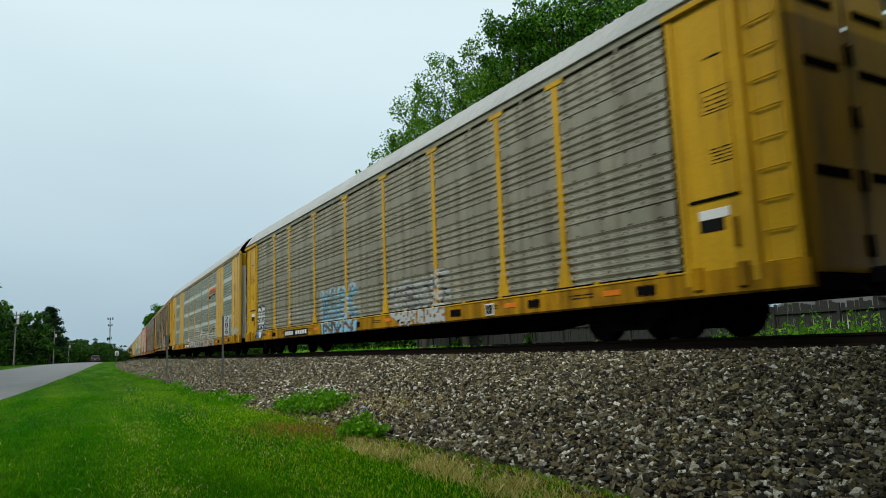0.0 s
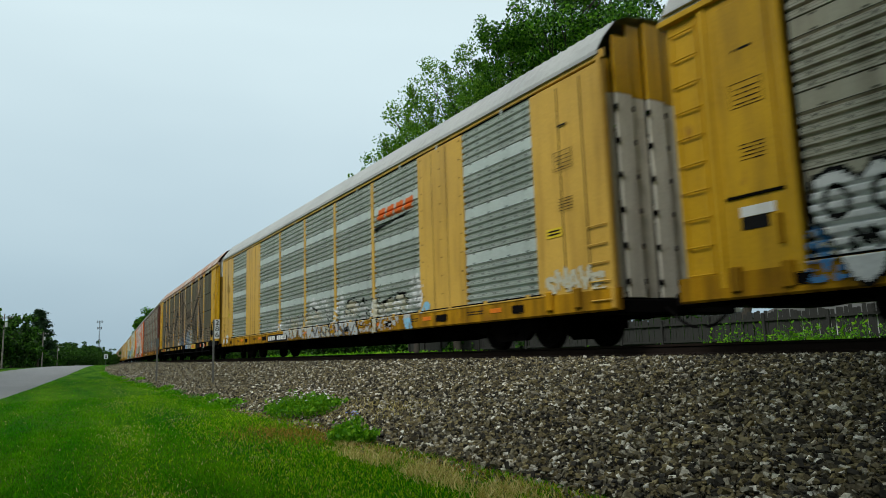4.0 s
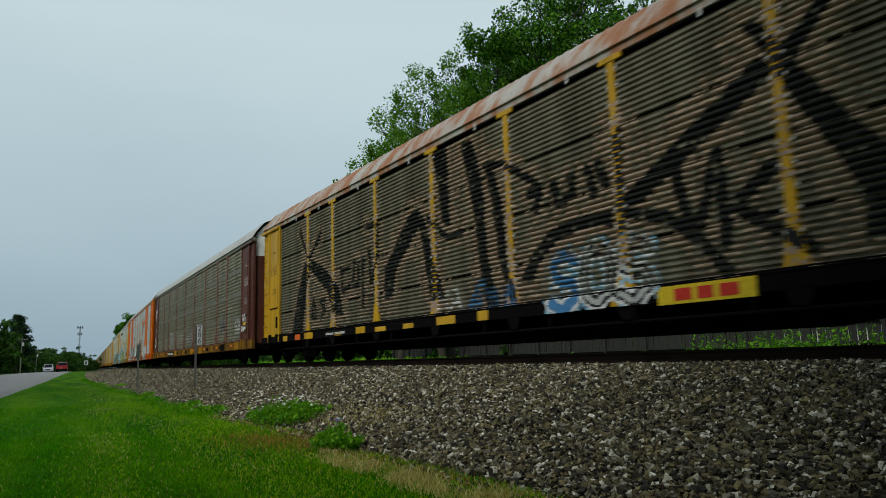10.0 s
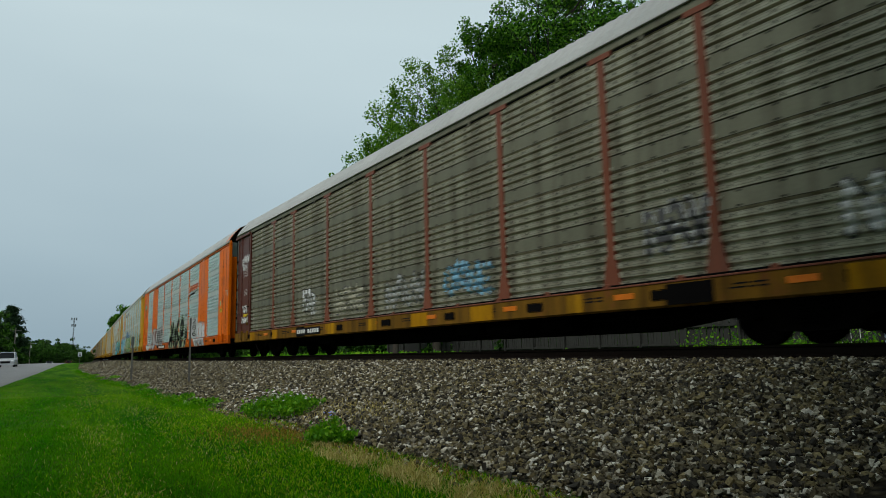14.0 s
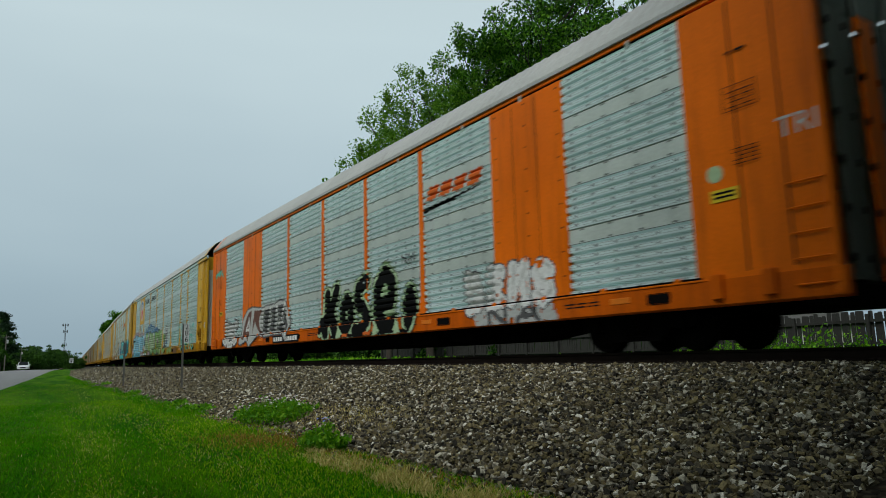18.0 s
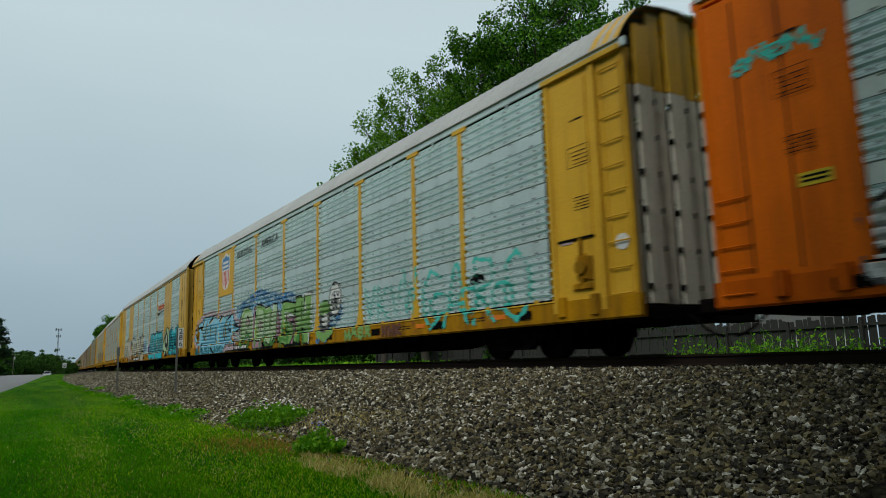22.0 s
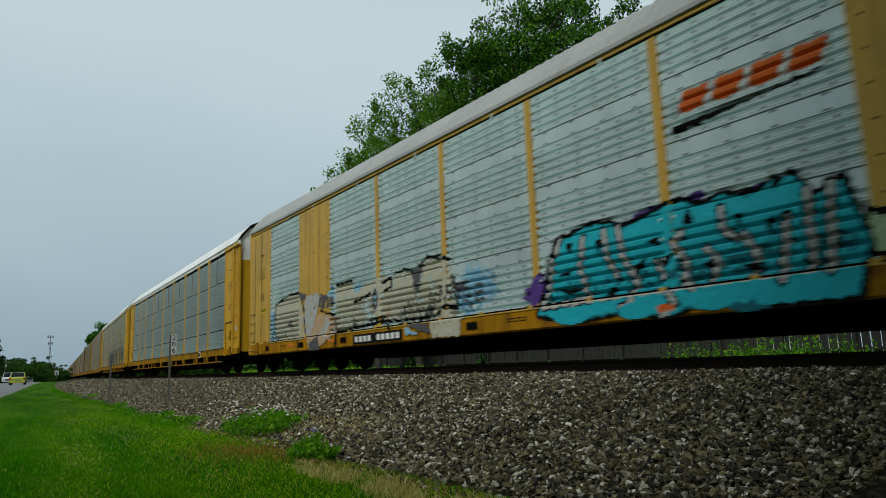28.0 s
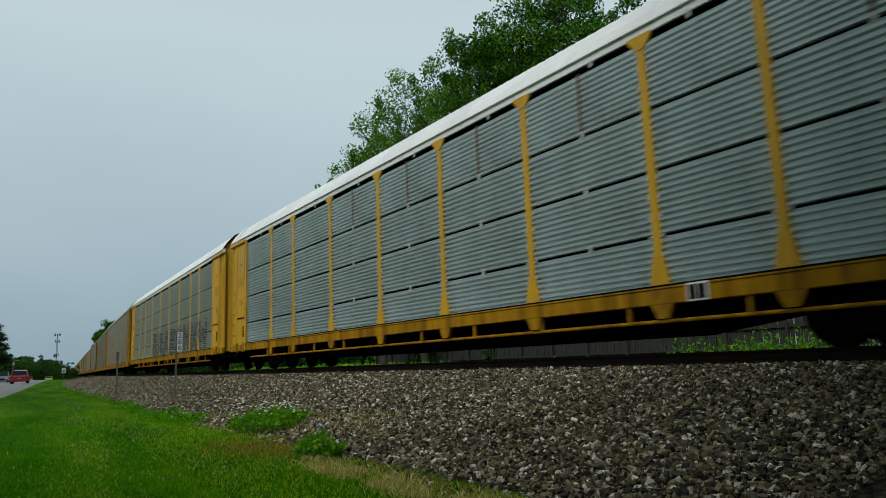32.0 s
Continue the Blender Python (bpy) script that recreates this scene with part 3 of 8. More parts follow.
def vent_holes(root, surf, bays, wide):
    """Pairs of small holes along the flat bands and pinholes along the ridges."""
    g = Build()
    for i, (a, b) in enumerate(bays):
        if wide and i in (1, 7):
            continue
        w = b - a - 0.16
        for pts, band in PROFILES[surf]:
            spots = []
            if band:
                n = max(2, round(w / 0.62))
                spots += [((j + 0.5) * w / n, band[0] + dz, 0.0115 + 0.04 * dz, 0.034, 0.013) for j in range(n) for dz in (0.025, 0.225)]
            ridges = pts[4 if band else 2::4] if surf == "rib" else []
            n = int(w / 0.11)
            for z, o in ridges:
                spots += [((j + 0.5) * w / n, z - dz, o + 0.0015, 0.020, 0.005) for j in range(n) for dz in (0.016, 0.058)]
                c = max(3, round(w / 0.42))
                spots += [((j + 0.5) * w / c, z - 0.037, o + 0.0015, 0.026, 0.012) for j in range(c)]
            for y, z, o, hy, hz in spots:
                x, yy = -1.535 + o - 0.002, a + 0.08 - HALF + y
                g.add([(x, yy - hy, z - hz), (x, yy + hy, z - hz), (x, yy + hy, z + hz), (x, yy - hy, z + hz)], [(0, 1, 2, 3)])
    tagged(part("vent_hole", g, M_DARK, root, fix=False), kind="stuff")


def place(ob, y=0.0, x=0.0, z=0.0):
    ob.location = (x, y, z)
    return ob


def truck(root, u, sharp=True):
    y = u - HALF
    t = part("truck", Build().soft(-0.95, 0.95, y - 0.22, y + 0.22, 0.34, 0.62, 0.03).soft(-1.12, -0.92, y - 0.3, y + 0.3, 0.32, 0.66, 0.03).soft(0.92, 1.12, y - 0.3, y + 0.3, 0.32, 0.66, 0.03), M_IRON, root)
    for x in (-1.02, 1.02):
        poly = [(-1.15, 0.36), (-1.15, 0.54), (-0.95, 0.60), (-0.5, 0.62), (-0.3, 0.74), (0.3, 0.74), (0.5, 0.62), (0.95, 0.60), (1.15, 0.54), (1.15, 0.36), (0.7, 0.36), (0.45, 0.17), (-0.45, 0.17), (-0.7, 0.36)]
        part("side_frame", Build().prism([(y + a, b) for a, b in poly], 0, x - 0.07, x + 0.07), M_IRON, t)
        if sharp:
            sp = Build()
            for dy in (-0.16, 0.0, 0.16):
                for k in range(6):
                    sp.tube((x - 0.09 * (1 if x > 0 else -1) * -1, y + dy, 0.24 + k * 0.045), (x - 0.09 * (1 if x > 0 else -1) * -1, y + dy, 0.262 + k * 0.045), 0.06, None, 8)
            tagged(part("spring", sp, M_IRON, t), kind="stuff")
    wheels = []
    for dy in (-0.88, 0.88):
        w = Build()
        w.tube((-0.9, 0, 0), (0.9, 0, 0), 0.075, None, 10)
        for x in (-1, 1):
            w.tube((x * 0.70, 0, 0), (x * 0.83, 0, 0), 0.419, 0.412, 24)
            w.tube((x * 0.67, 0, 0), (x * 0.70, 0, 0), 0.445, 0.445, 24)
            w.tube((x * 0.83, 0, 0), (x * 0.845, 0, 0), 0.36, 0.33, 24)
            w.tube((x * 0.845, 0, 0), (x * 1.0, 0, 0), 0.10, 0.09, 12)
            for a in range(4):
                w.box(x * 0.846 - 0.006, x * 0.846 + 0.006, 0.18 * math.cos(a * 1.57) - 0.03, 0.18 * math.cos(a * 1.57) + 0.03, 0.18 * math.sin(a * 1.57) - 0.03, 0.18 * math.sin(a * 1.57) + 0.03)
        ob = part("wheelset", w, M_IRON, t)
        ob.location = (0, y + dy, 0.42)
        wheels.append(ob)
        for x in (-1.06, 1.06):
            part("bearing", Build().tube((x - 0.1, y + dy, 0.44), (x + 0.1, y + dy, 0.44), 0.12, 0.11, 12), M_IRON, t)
    return wheels


def ladder(root, x, u, z0, z1, n, mat, width=0.45, rails=True):
    y = u - HALF
    g = Build()
    if rails:
        for dy in (0, width):
            g.soft(x - 0.012, x + 0.02, y + dy - 0.025, y + dy + 0.025, z0 - 0.15, z1 + 0.15, 0.006)
    for i in range(n):
        z = z0 + (z1 - z0) * i / (n - 1)
        g.tube((x - 0.035, y, z), (x - 0.035, y + width, z), 0.013, None, 6)
        for dy in (0.0, width):
            g.tube((x - 0.035, y + dy, z), (x + 0.03, y + dy, z), 0.013, None, 6)
    return part("ladder", g, mat, root)


def bars(g, x, u, z, w, rows, h=0.05, gap=0.045, seed=1, slot=0):
    """Lines of stencilling too small to read, as plain bars."""
    rnd = random.Random(seed)
    for i in range(rows):
        zz, yy = z - i * (h + gap), u - HALF
        a = 0.0
        while a < w:
            b = min(w, a + rnd.uniform(0.08, 0.3))
            if b - a > 0.03:
                g.box(x - 0.004, x, yy + a, yy + b, zz, zz + h, slot)
            a = b + 0.04


def frame_bars(g, x, u0, u1, z0, z1, t=0.015):
    a, b = u0 - HALF, u1 - HALF
    g.box(x - 0.004, x, a, b, z0, z0 + t).box(x - 0.004, x, a, b, z1 - t, z1)
    g.box(x - 0.004, x, a, a + t, z0, z1).box(x - 0.004, x, b - t, b, z0, z1)


def end_doors(root, front, style, paint, cap, lower):
    """The doors across one end."""
    sgn = -1 if front else 1
    y0 = sgn * (HALF - 0.12)
    arch = [(-1.46, 4.92), (-1.34, 5.18), (-1.05, 5.53), (-0.78, 5.67), (-0.4, 5.74), (0.0, 5.77)]

    def top(x):
        xs, zs = [p[0] for p in arch], [p[1] for p in arch]
        return float(np.interp(-abs(x), xs, zs))
    if style == "clam":
        for side in (-1, 1):
            leaf = Build()
            # curved corner, then flat to the middle seam
            pts = [(1.47, 0.34), (1.45, 0.2), (1.38, 0.09), (1.26, 0.03), (1.1, 0.0), (0.6, 0.0), (0.03, 0.0)]
            zs = [0.78, 1.6, 2.4, 3.3, 4.25]
            rows = [[(side * x, y0 - sgn * d, z) for x, d in pts] for z in zs]
            leaf.grid(rows)
            leaf.grid([[(side * x, y0 - sgn * (d + 0.06), z) for x, d in pts] for z in zs])
            d1 = part("end_door", leaf, lower, root)
            tp = Build()
            tp.grid([[(side * x, y0 - sgn * d, 4.25) for x, d in pts], [(side * x, y0 - sgn * d, 4.6) for x, d in pts],
                     [(side * x * 0.99, y0 - sgn * (d + 0.02), min(4.95, top(x))) for x, d in pts], [(side * x * 0.97, y0 - sgn * (d + 0.12), top(x * 0.97)) for x, d in pts]])
            part("door_top", tp, cap, root, "pale painted top of the end door")
            for z in (2.05, 3.55, 4.45):
                part("slot_vent", Build().soft(min(side * 0.25, side * 1.05), max(side * 0.25, side * 1.05), y0 - 0.012, y0 + 0.012, z, z + 0.14, 0.004), M_DARK, d1)
            for z in (1.0, 1.9, 2.8, 3.7):
                hg = Build()
                hg.tube((side * 0.07, y0 + sgn * 0.02, z), (side * 0.07, y0 + sgn * 0.02, z + 0.3), 0.025, None, 8)
                part("hinge", hg, M_BLACK, d1)
    else:
        xs = [-1.47, -1.2, -0.8, -0.42, 0.0, 0.42, 0.8, 1.2, 1.47]
        for i, (a, b) in enumerate(zip(xs, xs[1:])):
            dd = 0.0 if i % 2 else 0.07
            g = Build().soft(a + 0.012, b - 0.012, min(y0 - sgn * dd, y0 - sgn * (dd + 0.05)), max(y0 - sgn * dd, y0 - sgn * (dd + 0.05)), 0.78, 4.3, 0.01)
            d1 = part("door_panel", g, lower if (i % 3) else paint if style == "fold_mixed" else lower, root)
            zt = min(top(a), top(b))
            part("door_top", Build().soft(a + 0.012, b - 0.012, min(y0 - sgn * dd, y0 - sgn * (dd + 0.05)), max(y0 - sgn * dd, y0 - sgn * (dd + 0.05)), 4.302, zt, 0.01), cap, root, "painted top of a folding end door")
            hg = Build()
            for k in range(6):
                z = 1.0 + 0.6 * k
                hg.soft(b - 0.028, b + 0.028, min(y0 + sgn * 0.03, y0 - sgn * 0.02), max(y0 + sgn * 0.03, y0 - sgn * 0.02), z, z + 0.09, 0.01)
            if i < 7:
                tagged(part("hinge", hg, M_BLACK, d1), kind="stuff")
    # the end sill, coupler and hose
    e = Build().soft(-1.45, 1.45, min(y0, y0 - sgn * 0.5), max(y0, y0 - sgn * 0.5), 0.52, 0.76, 0.02)
    part("end_sill", e, M_BLACK, root)
    c = Build().soft(-0.12, 0.12, min(y0, y0 + sgn * 0.62), max(y0, y0 + sgn * 0.62), 0.62, 0.86, 0.03)
    c.soft(-0.22, 0.2, min(y0 + sgn * 0.32, y0 + sgn * 0.66), max(y0 + sgn * 0.32, y0 + sgn * 0.66), 0.58, 0.90, 0.05)
    part("coupler", c, M_IRON, root)
    h = Build()
    pts = [Vector((-0.38, y0 + sgn * (0.0 + 0.62 * i / 10), 0.62 - 0.36 * math.sin(math.pi * 0.5 * i / 10) ** 1.2)) for i in range(11)]
    for p, q in zip(pts, pts[1:]):
        h.tube(p, q, 0.024, None, 6)
    tagged(part("air_hose", h, M_BLACK, root), kind="stuff")


CAR_N = [0]


def make_car(kind, paint, posts, steel, band, roof, ends, cap, lower, sill=None, detail=True, label="", roofend=None, rib=0.013, recess=False):
    CAR_N[0] += 1
    sill = sill or paint
    root = thing("covered_car_carrier", label, "railway car", "cars of the train")
    surf = "slot" if kind == "slot" else "rib"
    wide = kind == "wide"
    # dark core: decks, a near-black sheet painting the shade inside, far wall
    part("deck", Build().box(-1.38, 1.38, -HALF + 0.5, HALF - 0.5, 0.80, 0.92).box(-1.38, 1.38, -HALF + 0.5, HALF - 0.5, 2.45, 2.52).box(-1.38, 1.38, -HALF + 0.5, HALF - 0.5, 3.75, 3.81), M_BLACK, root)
    part("inside_shade_sheet", Build().box(-1.42, -1.40, -HALF + 0.4, HALF - 0.4, 0.9, 4.9), M_DARK, root)
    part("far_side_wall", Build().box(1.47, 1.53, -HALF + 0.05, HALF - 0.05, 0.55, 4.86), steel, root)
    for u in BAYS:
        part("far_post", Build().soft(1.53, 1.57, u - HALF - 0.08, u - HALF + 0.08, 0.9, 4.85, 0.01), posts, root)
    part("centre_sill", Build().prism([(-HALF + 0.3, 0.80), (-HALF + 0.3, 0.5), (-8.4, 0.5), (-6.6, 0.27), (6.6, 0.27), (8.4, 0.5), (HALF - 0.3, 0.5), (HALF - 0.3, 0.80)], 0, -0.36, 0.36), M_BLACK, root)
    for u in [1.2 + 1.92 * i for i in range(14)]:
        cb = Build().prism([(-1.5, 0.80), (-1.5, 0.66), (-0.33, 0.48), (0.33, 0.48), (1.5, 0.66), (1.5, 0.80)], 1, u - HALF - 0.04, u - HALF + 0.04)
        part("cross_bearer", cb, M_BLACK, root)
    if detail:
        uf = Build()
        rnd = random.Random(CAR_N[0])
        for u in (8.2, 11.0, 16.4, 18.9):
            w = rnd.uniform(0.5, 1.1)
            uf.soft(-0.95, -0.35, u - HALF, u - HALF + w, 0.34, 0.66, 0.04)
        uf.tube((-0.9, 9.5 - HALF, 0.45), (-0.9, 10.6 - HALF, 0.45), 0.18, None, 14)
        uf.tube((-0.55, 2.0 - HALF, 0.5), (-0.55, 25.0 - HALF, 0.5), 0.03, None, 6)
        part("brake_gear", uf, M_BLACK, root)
    # near side sill
    s = Build()
    if kind == "slot":
        s.soft(-1.56, -1.46, -HALF + 0.02, HALF - 0.02, 0.70, 0.93, 0.012)
        part("side_sill", s, sill, root)
        for u in POSTS:
            pp = Build().prism([(u - HALF - 0.2, 0.71), (u - HALF + 0.2, 0.71), (u - HALF + 0.1, 0.50), (u - HALF - 0.1, 0.50)], 0, -1.555, -1.48)
            part("sill_bracket", pp, sill, root)
        pi = Build().tube((-1.5, 2.4 - HALF, 0.46), (-1.5, 25.0 - HALF, 0.46), 0.028, None, 8)
        for u in [3.2 + 2.0 * i for i in range(11)]:
            pi.soft(-1.53, -1.48, u - HALF - 0.03, u - HALF + 0.03, 0.44, 0.72, 0.006)
        part("pipe", pi, sill, root)
    else:
        s.prism([(-1.56, 0.93), (-1.56, 0.60), (-1.53, 0.57), (-1.46, 0.57), (-1.46, 0.93)], 1, -HALF + 0.02, HALF - 0.02)
        part("side_sill", s, sill, root)
        # stencil boxes, pockets and hooks along the sill; black blocks paint the pockets' shade
        rnd = random.Random(5 + CAR_N[0])
        for u in [2.5 + 2.86 * i for i in range(9)]:
            w = rnd.uniform(0.34, 0.52)
            part("sill_pocket", Build().soft(-1.567, -1.55, u - HALF, u - HALF + w, 0.68, 0.84, 0.02), M_BLACK, root)
        for u in [3.9 + 2.86 * i for i in range(8)]:
            st = Build()
            bars(st, -1.5602, u, 0.80, rnd.uniform(0.4, 0.9), 2, 0.022, 0.03, int(u * 7))
            tagged(part("stencil", st, M_INK, root), kind="stuff")
    lip = Build().soft(-1.575, -1.50, -HALF + 1.9, HALF - 1.9, 0.925, 0.955, 0.006)
    part("sill_ledge", lip, sill if kind == "slot" else posts, root)
    # solid black strip painting the shade of the slot above the sill
    part("sill_gap_shade", Build().box(-1.568, -1.52, -HALF + 1.95, HALF - 1.95, 0.956, 0.985), M_DARK, root)
    if detail and kind != "slot":
        for k in range(8):
            u = 3.25 + 2.86 * k
            part("reflector", Build().soft(-1.570, -1.555, u - HALF, u - HALF + 0.40, 0.74, 0.83, 0.003), M_REFLECT, root)
        for k in range(16):
            u = 2.3 + 1.43 * k
            part("sill_tab", Build().soft(-1.576, -1.555, u - HALF, u - HALF + 0.11, 0.93, 1.01, 0.004), posts, root)
    # top chord
    chord = paint if wide else band if kind == "rib" else roof
    part("top_chord", Build().soft(-1.545, -1.47, -HALF + 0.02, HALF - 0.02, EAVE + 0.006, 4.985, 0.012), chord, root)
    # black strip that draws the shade line below the eave
    part("eave_gap_shade", Build().box(-1.525, -1.48, -HALF + 1.9, HALF - 1.9, EAVE - (0.012 if steel is M_STEEL_CLEAN else 0.026), EAVE + 0.008), M_DARK, root)
    if detail:
        part("drip_edge", Build().soft(-1.585, -1.54, -HALF + 0.1, HALF - 0.1, 4.962 if not wide else 4.905, 4.985, 0.004), roof, root)
        for u in BAYS[:-1]:
            part("eave_clip", Build().soft(-1.552, -1.53, u + 1.0 - HALF, u + 1.06 - HALF, EAVE - 0.08, EAVE + 0.05, 0.006), M_GREYPAINT if kind == "slot" else band, root)
    # posts
    for i, u in enumerate(POSTS):
        if wide and i in (0, 1, 6, 7):
            continue
        y = u - HALF
        w = 0.075 if not wide else 0.085
        g = Build()
        if wide:
            g.soft(-1.545, -1.47, y - w, y + w, 0.9, EAVE - 0.03, 0.008)
            g.prism([(y - 0.2, 0.60), (y + 0.2, 0.60), (y + w, 1.35), (y - w, 1.35)], 0, -1.553, -1.50)
        else:
            g.soft(-1.545, -1.47, y - w, y + w, 0.93, EAVE - 0.05, 0.008)
            if kind == "slot" and not recess:
                g.prism([(y - 0.24, EAVE + 0.03), (y + 0.24, EAVE + 0.03), (y + 0.22, EAVE - 0.03), (y + w, EAVE - 0.2), (y - w, EAVE - 0.2), (y - 0.22, EAVE - 0.03)], 0, -1.556, -1.51)
            else:
                g.soft(-1.556, -1.51, y - 0.25, y + 0.25, EAVE - 0.08, EAVE + 0.02, 0.006)
            g.prism([(y - 0.2, 0.90), (y + 0.2, 0.90), (y + w + 0.01, 1.45), (y - w - 0.01, 1.45)], 0, -1.553, -1.50)
        p = part("post", g, posts, root)
        if detail:
            bl = Build()
            for k in range(13):
                z = 1.1 + 0.29 * k
                for dy in (-w - 0.03, w + 0.03):
                    bl.soft(-1.543, -1.50, y + dy - 0.022, y + dy + 0.022, z, z + 0.05, 0.008)
            tagged(part("bracket", bl, M_GREYPAINT if kind == "slot" else steel, p), kind="stuff")
    # side sheets
    for i, (a, b) in enumerate(zip(BAYS, BAYS[1:])):
        if wide and i in (1, 7):
            y0, y1 = a - HALF, b - HALF
            g = Build().soft(-1.545, -1.47, y0 - 0.08, y1 + 0.08, 0.9, EAVE - 0.03, 0.010)
            d1 = part("smooth_panel", g, paint, root)
            rv = Build()
            for yy in (y0 + 0.02, (y0 + y1) / 2 - 0.05, y1 - 0.12):
                for k in range(9):
                    rv.box(-1.549, -1.544, yy, yy + 0.05, 1.3 + 0.42 * k, 1.325 + 0.42 * k)
            for yy in (y0 + 0.62, y0 + 1.3):
                rv.box(-1.548, -1.544, yy, yy + 0.012, 1.0, 4.7)
            tagged(part("rivet_line", rv, M_INK, d1), kind="stuff")
            continue
        for r in range(4):
            if detail:
                me = row_mesh(surf, r, a + 0.08, b - 0.08, [steel, band, M_DARK], (steel.name, band.name))
                ob = new("side_panel", me)
                ob.parent = root
                ob.location = (-1.535, a + 0.08 - HALF, 0)
            elif r == 0:
                g = Build()
                for pts, bd in PROFILES[surf]:
                    g.add([(-1.53, a + 0.08 - HALF, pts[0][0]), (-1.53, b - 0.08 - HALF, pts[0][0]), (-1.53, b - 0.08 - HALF, pts[-1][0]), (-1.53, a + 0.08 - HALF, pts[-1][0])], [(0, 1, 2, 3)])
                    for k in range(5):
                        z = pts[0][0] + 0.1 + k * 0.17
                        g.box(-1.545, -1.53, a + 0.08 - HALF, b - 0.08 - HALF, z, z + 0.05)
                part("side_panel", g, steel, root)
    if detail:
        vent_holes(root, surf, list(zip(BAYS, BAYS[1:])), wide)
    # smooth corner panels with their ladders
    for fr in (True, False):
        def U(v):
            return v if fr else 27.4 - v
        lo, hi = sorted((U(0.12), U(2.045 if wide else 1.87)))
        a, b = sorted((U(0.74), U(1.87)))
        if wide:
            g = Build().soft(-1.55, -1.46, lo - HALF, hi - HALF, 0.9, EAVE - 0.03, 0.015)
            d1 = part("corner_panel", g, paint, root)
            gr = Build()
            for v in (0.62, 1.24):
                gr.box(-1.556, -1.55, U(v) - HALF - 0.012, U(v) - HALF + 0.012, 1.0, 4.7)
            part("seam", gr, M_INK, d1)
            ladder(root, -1.55, min(U(0.16), U(0.60)), 0.75, 2.0, 5, paint, 0.44, False)
            part("corner_post", Build().soft(-1.57, -1.44, U(0.13) - HALF - 0.05, U(0.13) - HALF + 0.05, 0.6, 4.9, 0.02), paint, root)
        else:
            g = Build().soft(-1.53, -1.46, a - HALF, b - HALF, 0.92, EAVE - 0.02, 0.015)
            d1 = part("corner_panel", g, paint, root)
            for v in (0.76, 1.88):
                part("corner_frame", Build().soft(-1.562, -1.46, U(v) - HALF - 0.06, U(v) - HALF + 0.06, 0.72, EAVE + 0.02, 0.015), paint, root)
            l0, l1 = sorted((U(0.11), U(0.69)))
            part("ladder_panel", Build().soft(-1.50, -1.42, l0 - HALF, l1 - HALF, 0.72, EAVE + 0.02, 0.015), paint, root)
            if recess:
                g0, g1 = sorted((U(0.60), U(0.70)))
                # black strip for the shade in the open gap beside the ladder
                part("corner_gap_shade", Build().box(-1.506, -1.49, g0 - HALF, g1 - HALF, 0.75, EAVE - 0.02), M_BLACK, root)
            ladder(root, -1.51, l0 + 0.08, 0.95, 4.6, 10, paint, l1 - l0 - 0.16)
            part("eave_bracket", Build().soft(-1.60, -1.46, lo - HALF - 0.02, hi - HALF + 0.1, EAVE - 0.03, EAVE + 0.07, 0.012), paint, root)
        if detail:
            st = Build()
            x = -1.551 if wide else -1.531
            u0 = min(U(0.9), U(1.6))
            frame_bars(st, x - 0.02, u0, u0 + 0.5, 3.15, 3.5, 0.007)
            bars(st, x - 0.02, u0 + 0.05, 3.4, 0.38, 4, 0.014, 0.055, CAR_N[0])
            bars(st, x - 0.02, u0 + 0.05, 2.62, 0.36, 5, 0.012, 0.04, CAR_N[0] + 7)
            bars(st, x - 0.02, u0 + 0.1, 3.95, 0.3, 1, 0.03, 0.03, CAR_N[0] + 3)
            # the inspection door with its frame, and the latch gear below it
            ya, yb = sorted((U(0.92) - HALF, U(1.74) - HALF))
            ym = (ya + yb) / 2
            if not wide:
                door = part("inspection_door", Build().soft(x - 0.018, x + 0.01, ya, yb, 1.95, 4.66, 0.008), paint, root)
                for yy in (ya + 0.015, yb - 0.015):
                    part("door_rib", Build().soft(x - 0.026, x - 0.016, yy - 0.014, yy + 0.014, 1.97, 4.64, 0.004), paint, door)
                # thin black line along the door's lower edge
                part("dark_door_edge", Build().soft(x - 0.024, x, ya - 0.02, yb + 0.02, 1.915, 1.95, 0.004), M_BLACK, root)
            if kind == "rib" and steel is M_STEEL_CLEAN:
                gear = part("latch_gear", Build().soft(x - 0.07, x, ym - 0.28, ym - 0.02, 1.22, 1.66, 0.04).soft(x - 0.05, x, ym - 0.36, ym + 0.1, 1.08, 1.2, 0.02), sill, root)
                part("latch_arm", Build().tube((x - 0.07, ym - 0.15, 1.2), (x - 0.07, ym - 0.15, 1.92), 0.03, None, 8), sill, gear)
                part("latch_wheel", Build().tube((x - 0.12, ym - 0.15, 1.44), (x - 0.07, ym - 0.15, 1.44), 0.12, None, 14), M_SILL_DARK, gear)
            if kind == "slot" and recess and fr:
                gear = part("latch_gear", Build().soft(x - 0.08, x, ym - 0.16, ym + 0.10, 1.25, 1.50, 0.03), M_BLACK, root)
                part("latch_arm", Build().tube((x - 0.08, ym - 0.04, 1.15), (x - 0.08, ym - 0.04, 1.85), 0.028, None, 8), M_BLACK, gear)
                part("latch_wheel", Build().tube((x - 0.12, ym - 0.04, 1.40), (x - 0.08, ym - 0.04, 1.40), 0.15, None, 16), M_BLACK, gear)
            elif not wide:
                part("latch_handle", Build().soft(x - 0.05, x, ya + 0.05, ya + 0.12, 1.22, 1.62, 0.012), sill, root)
